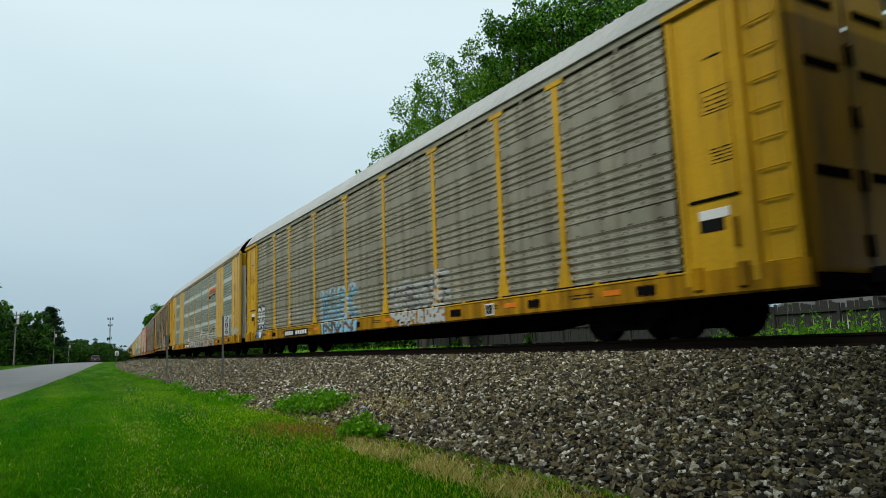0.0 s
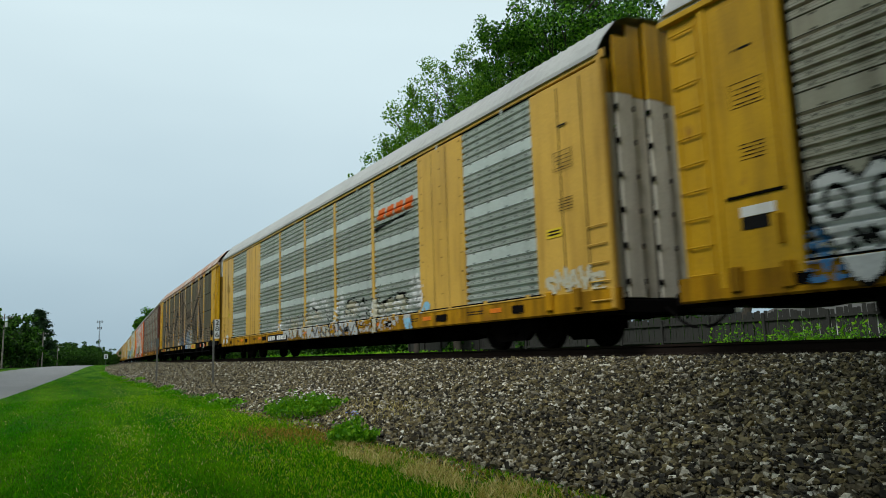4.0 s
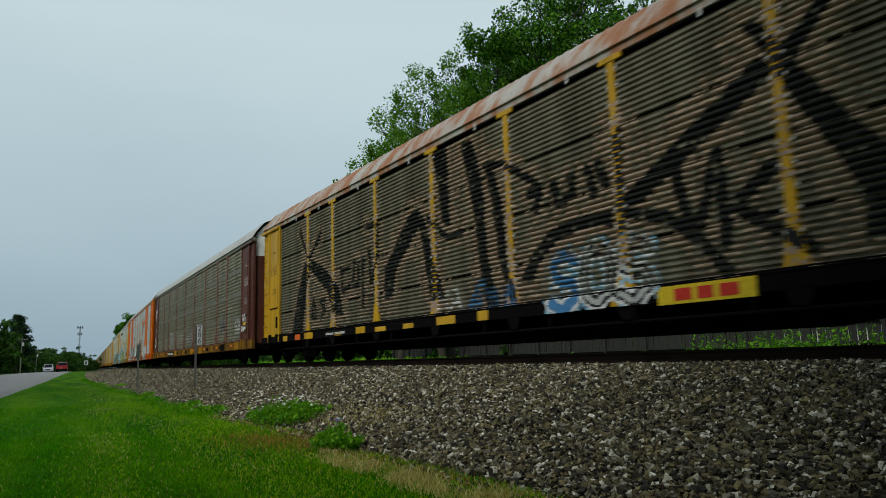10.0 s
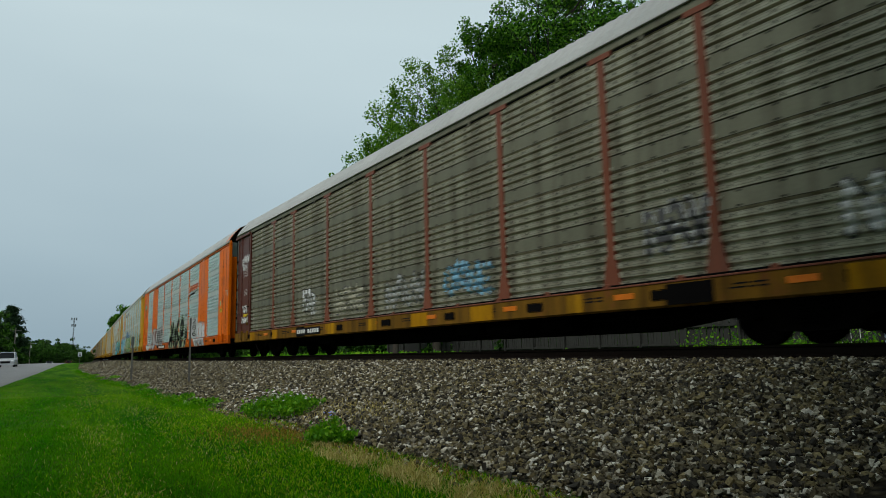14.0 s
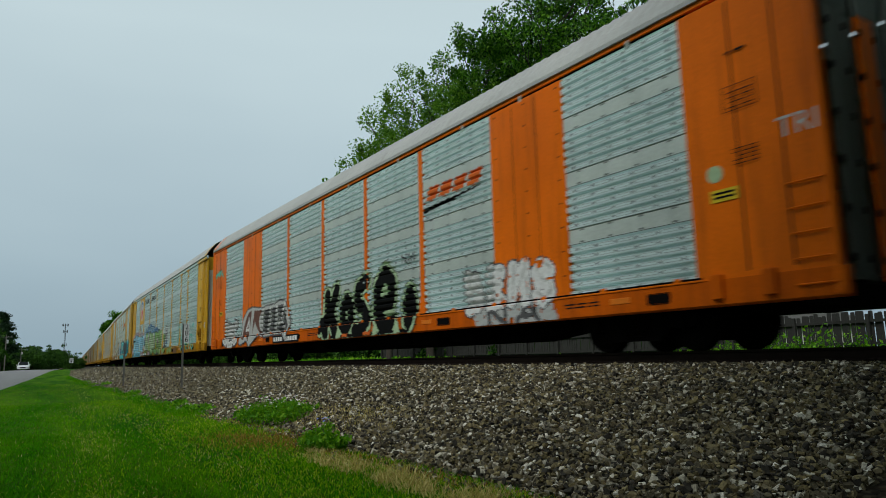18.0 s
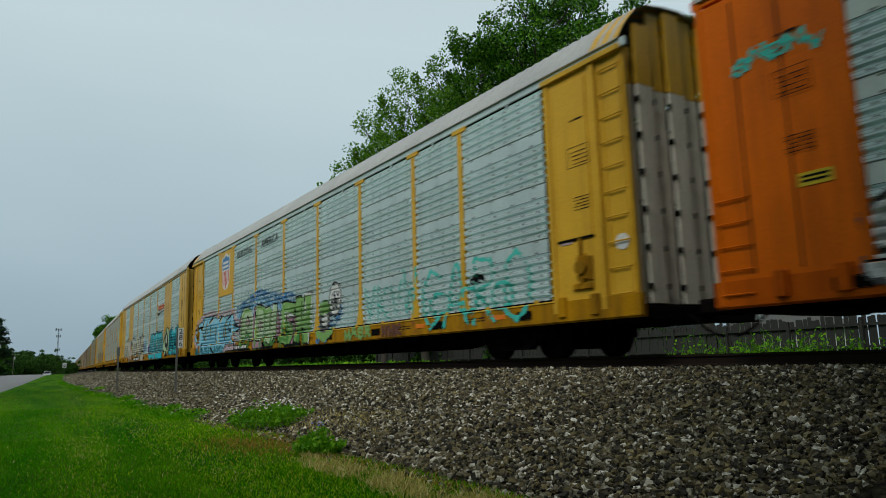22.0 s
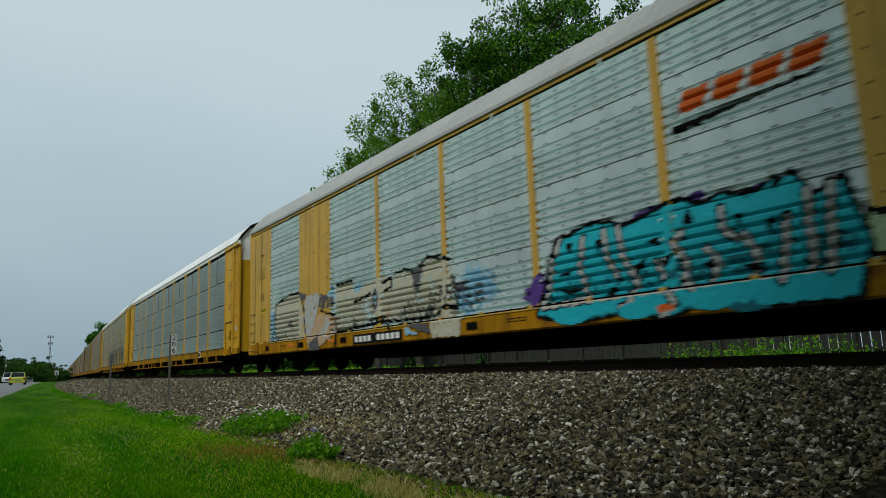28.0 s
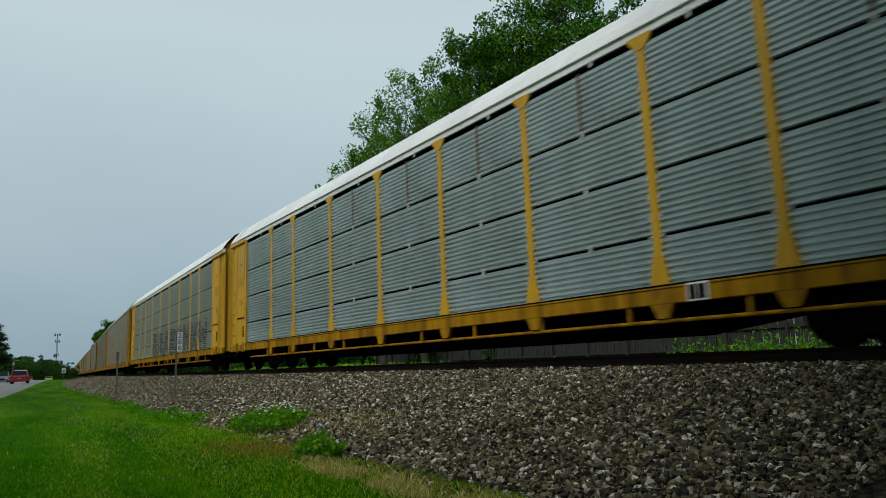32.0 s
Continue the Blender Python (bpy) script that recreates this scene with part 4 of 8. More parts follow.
            part("step_bracket", Build().soft(x - 0.07, x + 0.02, ya - 0.05, ya + 0.12, 0.66, 1.0, 0.015), sill, root)
            part("step_bracket", Build().soft(x - 0.07, x + 0.02, yb - 0.12, yb + 0.05, 0.66, 1.0, 0.015), sill, root)
            tagged(part("stencil", st, M_INK if paint is not M_BROWN else M_WHITE, root), kind="stuff")
    # roof: cross-ribbed sheet
    rf = Build()
    n = 424 if detail else 12
    rows = []
    for i in range(n + 1):
        y = -HALF + 0.11 + (2 * HALF - 0.22) * i / n
        k = 1.0 + (rib if (i // 2) % 2 else 0.0) * (1 if detail else 0)
        rows.append([(x * k, y, 4.84 + (z - 4.84) * (1 + (k - 1) * 3)) for x, z in ROOF_PROFILE])
    rf.grid(rows)
    part("roof", rf, roof, root)
    for sg in (-1, 1):
        yy = sg * (HALF - 0.10)
        pr = [(x * 1.012, 4.83 + (z - 4.83) * 1.02) for x, z in ROOF_PROFILE]
        ring = Build().grid([[(x, yy, z) for x, z in pr], [(x, yy - sg * 0.7, z) for x, z in pr]])
        part("roof_end_cap", ring, roofend or roof, root)
    end_doors(root, True, ends, paint, cap, lower)
    end_doors(root, False, ends, paint, cap, lower)
    wh = truck(root, 3.6, detail) + truck(root, 23.8, detail)
    root["wheels"] = 0
    return root, wh


def sign_box(root, u, z, mats, w=0.3, h=0.25):
    """A small framed card holder on the sill."""
    y = u - HALF
    f = part("card_holder", Build().soft(-1.585, -1.56, y, y + w, z, z + h, 0.006), M_WHITE, root, "white framed card holder on the sill")
    part("card", Build().box(-1.589, -1.585, y + 0.03, y + w * 0.48, z + 0.03, z + h - 0.03).box(-1.589, -1.585, y + w * 0.55, y + w - 0.03, z + 0.03, z + h - 0.03), M_INK, f)

CARS = [  # first seen first; kind and looks
    dict(kind="rib", paint=M_YELLOW_OLD, posts=M_YELLOW_OLD, steel=M_STEEL_DIRTY, band=M_BAND_DIRTY, roof=M_ROOF, ends="clam", cap=M_WHITE, lower=M_YELLOW_DIRTY, sill=M_SILL_DARK, label="yellow covered car carrier with grey sheet sides"),
    dict(kind="rib", paint=M_YELLOW_OLD, posts=M_YELLOW_OLD, steel=M_STEEL_DIRTY, band=M_BAND_DIRTY, roof=M_ROOF, ends="clam", cap=M_YELLOW_OLD, lower=M_YELLOW_DIRTY, sill=M_SILL_DARK, label="grimy yellow car carrier with soot-streaked grey sides and faded graffiti"),
    dict(kind="wide", paint=M_YELLOW, posts=M_YELLOW, steel=M_STEEL_DULL, band=M_BAND, roof=M_ROOF, ends="fold", cap=M_YELLOW_OLD, lower=M_DOOR, sill=M_SILL_DARK, label="pale yellow car carrier with grey ribbed sides and silver graffiti"),
    dict(kind="slot", paint=M_YELLOW_OLD, posts=M_YELLOW_OLD, steel=M_STEEL_TAN, band=M_STEEL_TAN, roof=M_ROOF_RUST, recess=True, ends="clam", cap=M_WHITE, lower=M_YELLOW_DIRTY, sill=M_BLACK, label="weathered car carrier with rusty roof and large black graffiti"),
    dict(kind="rib", paint=M_BROWN, posts=M_BROWN_POST, steel=M_STEEL_OLIVE, band=M_BAND_OLIVE, roof=M_ROOF, ends="clam", cap=M_WHITE, recess=True, lower=M_BROWN, sill=M_SILL_BROWN, label="brown-framed car carrier with dull grey ribbed sides"),
    dict(kind="wide", paint=M_ORANGE, posts=M_ORANGE, steel=M_STEEL_CLEAN, band=M_BAND, roof=M_ROOF, ends="fold_mixed", cap=M_DOOR_GREEN, lower=M_DOOR_GREEN, roofend=M_ORANGE, sill=M_SILL_ORANGE, label="bright orange car carrier with silver ribbed sides and black graffiti"),
    dict(kind="rib", paint=M_YELLOW_CLEAN, posts=M_YELLOW_CLEAN, steel=M_STEEL_CLEAN, band=M_BAND_CLEAN, roof=M_ROOF, ends="fold", cap=M_YELLOW_CLEAN, lower=M_DOOR, roofend=M_YELLOW_CLEAN, sill=M_SILL, label="golden yellow car carrier with silver sides and coloured graffiti"),
    dict(kind="wide", paint=M_YELLOW, posts=M_YELLOW, steel=M_STEEL_CLEAN, band=M_BAND_CLEAN, roof=M_ROOF, ends="fold", cap=M_YELLOW, lower=M_YELLOW, sill=M_SILL, label="yellow car carrier with silver sides and turquoise graffiti"),
    dict(kind="slot", paint=M_YELLOW_CLEAN, posts=M_YELLOW_CLEAN, steel=M_STEEL, band=M_STEEL, roof=M_ROOF_WHITE, ends="clam", cap=M_WHITE, lower=M_YELLOW_OLD, sill=M_SILL_DARK, rib=0.003, label="clean yellow car carrier with bright silver slatted sides"),
    dict(kind="slot", paint=M_YELLOW_CLEAN, posts=M_YELLOW_CLEAN, steel=M_STEEL_DULL, band=M_STEEL_DULL, roof=M_ROOF_WHITE, ends="clam", cap=M_YELLOW_CLEAN, lower=M_YELLOW_CLEAN, sill=M_SILL_DARK, rib=0.003, label="yellow car carrier with silver sides and dark graffiti"),
]
# far cars: darker sheet and paint, with the woods' shade put into colour
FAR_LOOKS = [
    dict(kind="rib", paint=M_YELLOW_DIRTY, posts=M_YELLOW_DIRTY, steel=M_BAND_DIRTY, band=M_BAND_OLIVE, roof=M_ROOF, ends="clam", cap=M_YELLOW_DIRTY, lower=M_YELLOW_DIRTY, sill=M_SILL_DARK, label="distant grimy yellow car carrier with grey sides, darkened for shade"),
    dict(kind="rib", paint=M_YELLOW_DIRTY, posts=M_YELLOW_DIRTY, steel=M_BAND_OLIVE, band=M_BAND_OLIVE, roof=M_ROOF, ends="clam", cap=M_YELLOW_DIRTY, lower=M_YELLOW_DIRTY, sill=M_SILL_DARK, label="distant grimy yellow car carrier, darkened further for shade"),
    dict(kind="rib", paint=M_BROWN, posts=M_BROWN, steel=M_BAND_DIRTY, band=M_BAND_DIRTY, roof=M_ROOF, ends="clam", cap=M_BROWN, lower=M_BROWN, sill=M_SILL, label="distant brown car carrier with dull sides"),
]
TRAIN = []
for look_ in CARS:
    TRAIN.append(make_car(detail=True, **look_))
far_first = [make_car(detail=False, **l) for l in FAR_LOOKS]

# ---- plants ----
M_LEAF_DARK = leafy("maple_leaf", [(0.0, (0.004, 0.018, 0.001)), (0.4, (0.020, 0.080, 0.003)), (0.75, (0.066, 0.20, 0.007)), (1.0, (0.14, 0.31, 0.018))], 0.22)
M_LEAF_LIGHT = leafy("locust_leaf", [(0.0, (0.035, 0.10, 0.008)), (0.5, (0.085, 0.20, 0.016)), (1.0, (0.18, 0.33, 0.035))], 0.4)
M_LEAF_MID = leafy("ash_leaf", [(0.0, (0.012, 0.05, 0.003)), (0.5, (0.042, 0.135, 0.006)), (1.0, (0.11, 0.26, 0.018))], 0.3)
M_LEAF_FAR = leafy("wood_leaf", [(0.0, (0.005, 0.018, 0.002)), (0.5, (0.02, 0.065, 0.006)), (1.0, (0.065, 0.16, 0.016))], 0.18)
M_NEEDLE = leafy("pine_needle", [(0.0, (0.006, 0.02, 0.008)), (1.0, (0.018, 0.045, 0.014))], 0.1)
M_WEED = leafy("weed_leaf", [(0.0, (0.04, 0.15, 0.004)), (0.6, (0.10, 0.29, 0.008)), (1.0, (0.22, 0.40, 0.02))], 0.3)


def blade_material():
    m = leafy("mown_grass_blade", [(0.0, (0.022, 0.145, 0.001)), (0.5, (0.053, 0.265, 0.001)), (0.85, (0.088, 0.345, 0.002)), (1.0, (0.16, 0.36, 0.006))], 0.35, 0.02)
    nt = m.node_tree
    ramp = [n for n in nt.nodes if n.type == "VALTORGB"][0]
    ends = [l.to_socket for l in nt.links if l.from_node == ramp]
    striped = mown_stripes(nt, ramp.outputs[0])
    for s in ends:
        nt.links.new(striped, s)
    return m


M_BLADE = blade_material()
M_STRAW = leafy("dry_grass", [(0.0, (0.30, 0.23, 0.06)), (0.5, (0.52, 0.41, 0.16)), (1.0, (0.72, 0.60, 0.30))], 0.3)
M_THIN = leafy("thin_yellowish_blade", [(0.0, (0.10, 0.27, 0.003)), (0.5, (0.20, 0.39, 0.006)), (0.85, (0.33, 0.45, 0.015)), (1.0, (0.52, 0.49, 0.07))], 0.35, 0.02)
M_DEAD = leafy("dead_weed", [(0.0, (0.14, 0.10, 0.01)), (0.5, (0.30, 0.15, 0.03)), (1.0, (0.42, 0.25, 0.06))], 0.25)
M_BARK = painted("grey_brown_bark", (0.06, 0.05, 0.04), 0.5, rough=0.95, grain=9.0)


def leaf_mesh(name, places, sizes, rng, mat, droop=0.0, long=1.0):
    """Folded four-cornered leaves."""
    base = np.array([[0, -0.5 * long, 0], [0.32, 0.0, 0.08], [0, 0.5 * long, 0.0], [-0.32, 0.0, 0.08]])
    faces = np.array([[0, 1, 2], [0, 2, 3]])
    vs, fs = scatter([base], faces, np.asarray(places), np.asarray(sizes), rng, (1, 1, 1), 1.0)
    return array_mesh(name, vs, fs, [mat])


def make_tree(label, seed, height, radius, middle, clumps, leaves, size, mat, clump_r, name="tree", gaps=0.0, low=2.5, shoots=0.0):
    """A tree whose crown fills an uneven egg: limbs from the trunk to clumps of leaves."""
    rng = np.random.default_rng(seed)
    root = thing(name, label, "tree")
    half = height - middle
    g = Build()
    tr = height * 0.014
    line = [Vector((0, 0, -0.4))]
    for k in range(1, 7):
        line.append(Vector((rng.normal(0, 0.012 * height), rng.normal(0, 0.012 * height), height * 0.86 * k / 6)))
    for k in range(6):
        g.tube(line[k], line[k + 1], tr * (1 - 0.15 * k), tr * (1 - 0.15 * (k + 1)), 9, 0, False)
    centres = []
    for i in range(clumps):
        d = Vector(rng.normal(0, 1, 3)).normalized()
        out = 1 + 0.34 * noise.noise(d * 1.7 + Vector((seed, 0, 0))) + 0.16 * noise.noise(d * 4.1 + Vector((0, seed, 0)))
        r = rng.random() ** 0.42 * out
        c = Vector((d.x * radius * r, d.y * radius * r, middle + d.z * half * r * (1.0 if d.z > 0 else 0.8)))
        if c.z < low or (gaps and noise.noise(c * (1.4 / clump_r) * 0.35) < -0.25 + gaps * 0.4 - 0.15):
            continue
        centres.append(c)
        if i % 2 == 0:
            zb = max(low * 0.7, c.z - 0.55 * math.hypot(c.x, c.y) - rng.uniform(0.3, 1.2))
            k = min(5.99, zb / (height * 0.86) * 6)
            b = line[int(k)].lerp(line[int(k) + 1], k - int(k))
            m = b.lerp(c, 0.55) + Vector((0, 0, -0.10 * (c - b).length))
            r0 = max(0.012, tr * 0.32 * (1 - 0.7 * zb / height))
            g.tube(b, m, r0, r0 * 0.7, 5, 0, False)
            g.tube(m, c, r0 * 0.7, r0 * 0.25, 5, 0, False)
            if i % 4 == 0:
                for _ in range(2):
                    e = c + Vector(rng.normal(0, clump_r * 0.4, 3))
                    g.tube(m.lerp(c, 0.5), e, r0 * 0.4, r0 * 0.12, 4, 0, False)
    part("trunk", g, M_BARK, root, smooth=True, fix=False)
    plain_count = len(centres)
    for c in centres[:plain_count]:
        if shoots and c.z > middle - 0.35 * half and rng.random() < shoots:
            centres.append(c + Vector((0.12 * c.x, 0.12 * c.y, clump_r * rng.uniform(0.5, 1.0))))
    cs = np.array([c[:] for c in centres])
    pi = rng.integers(0, len(cs), leaves)
    stretch = rng.uniform(0.6, 1.3, (len(cs), 3)) * np.array([1, 1, 0.8])
    stretch[plain_count:] *= np.array([0.55, 0.55, 1.1])
    v = rng.normal(0, 1, (leaves, 3))
    v *= (rng.random(leaves) ** 0.4 / np.linalg.norm(v, axis=1))[:, None]
    places = cs[pi] + v * clump_r * stretch[pi]
    part("crown", leaf_mesh("crown", places, size * rng.uniform(0.6, 1.3, leaves), rng, mat), mat, root)
    return root


def stand(ob, x, y, turn=0.0, scale=1.0, sink=0.0, z=None):
    ob.matrix_world = Matrix.Translation((x, y, (land_at(x, y) if z is None else z) - sink)) @ pose(0, 0, 0, 0, 0, turn) @ Matrix.Scale(scale, 4)
    return ob


def polar(deg, r):
    return r * math.sin(radians(deg)), r * math.cos(radians(deg))


stand(make_tree("tall light green feathery tree beyond the track", 11, 19.6, 4.9, 11.8, 340, 60000, 0.15, M_LEAF_LIGHT, 0.72, gaps=0.1, shoots=0.3), *polar(32.6, 42))
stand(make_tree("lower light green feathery tree beyond the track", 17, 15.3, 4.0, 9.2, 200, 26000, 0.17, M_LEAF_LIGHT, 0.68, gaps=0.1, shoots=0.3), *polar(29.0, 41))
stand(make_tree("mid green ash tree beyond the track", 18, 22.6, 4.3, 14.6, 280, 48000, 0.185, M_LEAF_MID, 0.85, shoots=0.2), *polar(38.4, 43))
stand(make_tree("tall dense dark green maple beyond the track", 12, 27.5, 7.4, 17.5, 420, 92000, 0.21, M_LEAF_DARK, 0.95), *polar(43.8, 44))
stand(make_tree("slender dark green maple beyond the fence", 13, 23.0, 4.2, 14.5, 190, 34000, 0.21, M_LEAF_DARK, 0.8, gaps=0.2), *polar(54.0, 46))
stand(make_tree("broad dark green maple beyond the fence", 14, 23.0, 7.5, 12.5, 260, 40000, 0.28, M_LEAF_DARK, 1.1), *polar(39.0, 62))
stand(make_tree("small round green tree beside the track", 15, 18.6, 5.6, 11.5, 170, 26000, 0.55, M_LEAF_DARK, 1.5), *polar(8.5, 250))


def unseen_shade_trees():
    """Tall unseen trees added behind and beside the camera, closing and shading the place."""
    src = make_tree("unseen tall dark green maple, added to shade the train", 16, 21.0, 7.0, 11.5, 130, 5000, 0.84, M_LEAF_DARK, 1.5, low=1.0)
    # unseen crown over the track, added to darken the near right
    over = make_tree("unseen tall dark green maple, crown added over the track for shade", 19, 23.0, 8.0, 15.0, 260, 15000, 0.62, M_LEAF_DARK, 1.4, low=10.2)
    stand(over, 5.4, -4.6, 0, 1.08)
    # unseen low crown, placed to shade the near cars' lower sides
    stand(make_tree("unseen small round green maple behind the camera, added for shade", 23, 11.5, 5.0, 8.2, 200, 9000, 0.5, M_LEAF_DARK, 1.0, low=5.2), 2.4, -2.4, 40)
    # unseen row across the road, added to dim the far cars
    for x, y, k in ((-19, -20, 1.1), (-17, 30, 0.95), (-18.5, 44, 1.0), (-17, 58, 0.9), (-18, 73, 1.0), (-17.5, 90, 0.85)):
        stand(copy_thing(src, Matrix()), x, y, 31 * y, k)
    spots = [(-0.8, -9.5), (-15.5, -5.5), (-16.5, -15), (3.2, -11.5), (-24, -14), (-19, -30), (-6, -27), (6, -30), (19, -24), (29, -16), (33, -3), (-32, 6), (44, 6), (-36, 30)]
    for i, (x, y) in enumerate(spots):
        stand(src if i == 0 else copy_thing(src, Matrix()), x, y, 47 * i, 1.15 if i < 3 else 0.62 if i == 3 else 0.95 + 0.05 * (i % 4))


unseen_shade_trees()


def far_woods():
    rng = np.random.default_rng(8)
    kinds = [make_tree("dark green roadside woodland tree", 20 + i, 13.0, 5.0, 6.6, 70, 2200, 0.9, M_LEAF_FAR, 1.2, low=0.8) for i in range(3)]
    spots = []
    for i in range(78):
        y = 95 + 5.4 * i + rng.uniform(-4, 4)
        x = road_edge(min(y, 330)) - ROAD_WIDTH - 7 - abs(rng.normal(0, 7)) - max(0, 200 - y) * 0.02
        spots.append((x, y, rng.uniform(0.78, 0.98) * (1.1 if y < 280 else 1.0)))
    for i in range(84):
        a = rng.uniform(-2, 4.9)
        r = rng.uniform(330, 470)
        spots.append((*polar(a, r), rng.uniform(0.85, 1.2) * r / 470))
    for i in range(26):
        s = rng.uniform(42, 170)
        q = on_track(s, rng.uniform(15, 34) + 0.05 * s)
        spots.append((q.x, q.y, rng.uniform(0.35, 0.6)))
    for i in range(30):
        q = on_track(24 + 5.5 * i + rng.uniform(-2, 2), rng.uniform(13.5, 17))
        spots.append((q.x, q.y, rng.uniform(0.26, 0.36)))
    for i in range(8):
        x, y = polar(rng.uniform(5.3, 6.1), rng.uniform(225, 290))
        spots.append((x, y, rng.uniform(0.35, 0.5)))
    for i, (x, y, k) in enumerate(spots):
        src = kinds[i % 3]
        ob = src if i < 3 else copy_thing(src, Matrix())
        stand(ob, x, y, rng.uniform(0, 360), k, 0.4)


far_woods()


def pine():
    rng = np.random.default_rng(31)
    root = thing("pine_tree", "tall dark pine with a flat tufted top", "tree")
    part("trunk", Build().tube((0, 0, -0.5), (0.2, 0, 16.4), 0.28, 0.06, 9), M_BARK, root)
    places = []
    limb = Build()
    for i in range(90):
        z = 2.0 + 14.6 * rng.random() ** 0.9
        a = rng.uniform(0, 6.28)
        w = (0.5 + 4.6 * max(0.0, 1 - (z - 2.0) / 15.0) ** 0.75) * rng.uniform(0.6, 1.15)
        tip = Vector((math.cos(a) * w, math.sin(a) * w, z + 0.12 * w))
        limb.tube((0.1, 0, z - 0.3), tip, 0.05, 0.02, 5)
        for k in range(120):
            f = rng.uniform(0.15, 1.05)
            places.append(np.array([tip.x * f, tip.y * f, z - 0.3 + (tip.z - z + 0.3) * f]) + rng.normal(0, 0.42, 3) * np.array([1, 1, 0.5]))
    part("limb", limb, M_BARK, root)
    part("crown", leaf_mesh("crown", places, np.full(len(places), 0.42), rng, M_NEEDLE, long=1.4), M_NEEDLE, root)
    stand(root, *polar(1.15, 226), 0, 1.0)


pine()


def lawn():
    rng = np.random.default_rng(5)
    def blades(spots, h, w, mat, name, label):
        n = len(spots)
        p = np.array(spots)
        a = rng.uniform(0, 2 * np.pi, n)
        hh = h * rng.uniform(0.5, 1.4, n) * p[:, 3]
        tilt = rng.normal(0, 0.8, (n, 2)) * hh[:, None]
        ww = w * rng.uniform(0.6, 1.4, n)
        d = np.stack([np.cos(a), np.sin(a)], -1) * ww[:, None] / 2
        base = p[:, :3]
        v = np.empty((n, 5, 3))
        v[:, 0, :2], v[:, 1, :2] = base[:, :2] - d, base[:, :2] + d
        v[:, 0, 2] = v[:, 1, 2] = base[:, 2] - 0.005
        midp = base[:, :2] + tilt * 0.35
        v[:, 2, :2], v[:, 3, :2] = midp + d * 0.7, midp - d * 0.7
        v[:, 2, 2] = v[:, 3, 2] = base[:, 2] + hh * 0.6
        v[:, 4, :2], v[:, 4, 2] = base[:, :2] + tilt, base[:, 2] + hh
        tri = np.array([[0, 1, 2], [0, 2, 3], [3, 2, 4]])
        fs = (tri[None] + (np.arange(n) * 5)[:, None, None]).reshape(-1, 3)
        ob = new(name, array_mesh(name, v.reshape(-1, 3), fs, [mat]))
        tagged(ob, label, "grass", kind="stuff")
    green, dry, dead, thin = [], [], [], []
    for s0, s1, per in ((2.9, 7, 2300), (7, 12, 1200), (12, 22, 400), (22, 45, 70)):
        for _ in range(int((s1 - s0) * 7.5 * per)):
            s = rng.uniform(s0, s1)
            t = toe(s)
            o = rng.uniform(t - 7.4, t + 0.12)
            x, y = on_track(s, o)[:2]
            if x < road_edge(y) + 0.05:
                continue
            edge = t - o
            k = noise.noise(Vector((x * 0.9, y * 0.45, 2.0))) + 0.5 * noise.noise(Vector((x * 2.6, y * 1.6, 4.0)))
            gap = t - o
            streak = 0.30 * math.exp(-((x - 1.05 - 0.10 * (y - 8)) / 0.30) ** 2) + 0.22 * math.exp(-((x - 2.1 - 0.05 * (y - 8)) / 0.25) ** 2)
            brown = 0.9 * math.exp(-((x - 2.98) / 0.48) ** 2 - ((y - 8.8) / 1.1) ** 2)
            band = 0.5 * math.exp(-((gap - 0.32) / 0.18) ** 2) * (1 - ease(6.2, 8.2, s)) * (0.55 + 1.1 * k)
            fringe = 0.7 * math.exp(-((gap - 0.05) / 0.15) ** 2) * (0.7 + 0.6 * k)
            spot = (x, y, land(s, o), 1.0 + 0.7 * max(0, 1 - abs(edge) / 0.4) * rng.random())
            r = rng.random()
            if r < brown + 0.45 * fringe:
                dead.append(spot)
            elif r < brown + fringe + band + streak * (0.5 + k) + 0.10 * max(0, k) + 0.02:
                dry.append(spot)
            elif rng.random() < 0.6 * (1 - ease(0.5, 2.1, gap + 0.5 * k)) + 1.1 * streak:
                thin.append(spot)
            else:
                green.append(spot)
    # matted tufts of straw lying at the toe, and loose stalks on the stones
    for _ in range(46):
        s = rng.uniform(3.0, 7.4)
        o = toe(s) - rng.uniform(0.12, 0.52)
        for _ in range(80):
            so, oo = s + rng.normal(0, 0.12), o + rng.normal(0, 0.06)
            x, y = on_track(so, oo)[:2]
            dry.append((x, y, land(so, oo) + 0.02, rng.uniform(1.0, 2.1)))
    for _ in range(900):
        s, o = rng.normal(9.6, 1.0), rng.uniform(-5.9, -4.7)
        x, y = on_track(s, o)[:2]
        dry.append((x, y, bed(s, o) + 0.03, rng.uniform(1.0, 2.2)))
    blades(green, 0.034, 0.009, M_BLADE, "lawn", "short bright green mown grass")
    blades(thin, 0.030, 0.009, M_THIN, "thin_lawn", "thin yellowish green grass beside the ballast")
    blades(dry, 0.026, 0.007, M_STRAW, "dry_grass", "straw-coloured dry grass near the ballast")
    blades(dead, 0.040, 0.008, M_DEAD, "dead_grass", "reddish brown dead weeds and grass near the ballast")
    # longer blades along the toe of the bank further off
    tall = []
    for _ in range(8000):
        s = 14 + 55 * rng.random() ** 1.5
        o = toe(s) + rng.normal(-0.05, 0.22)
        x, y = on_track(s, o)[:2]
        if noise.noise(Vector((s * 0.35, 6.0, 0))) > -0.15:
            tall.append((x, y, land(s, o), 1.0))
    blades(tall, 0.075, 0.011, M_BLADE, "grass_fringe", "long green grass along the foot of the ballast")


lawn()


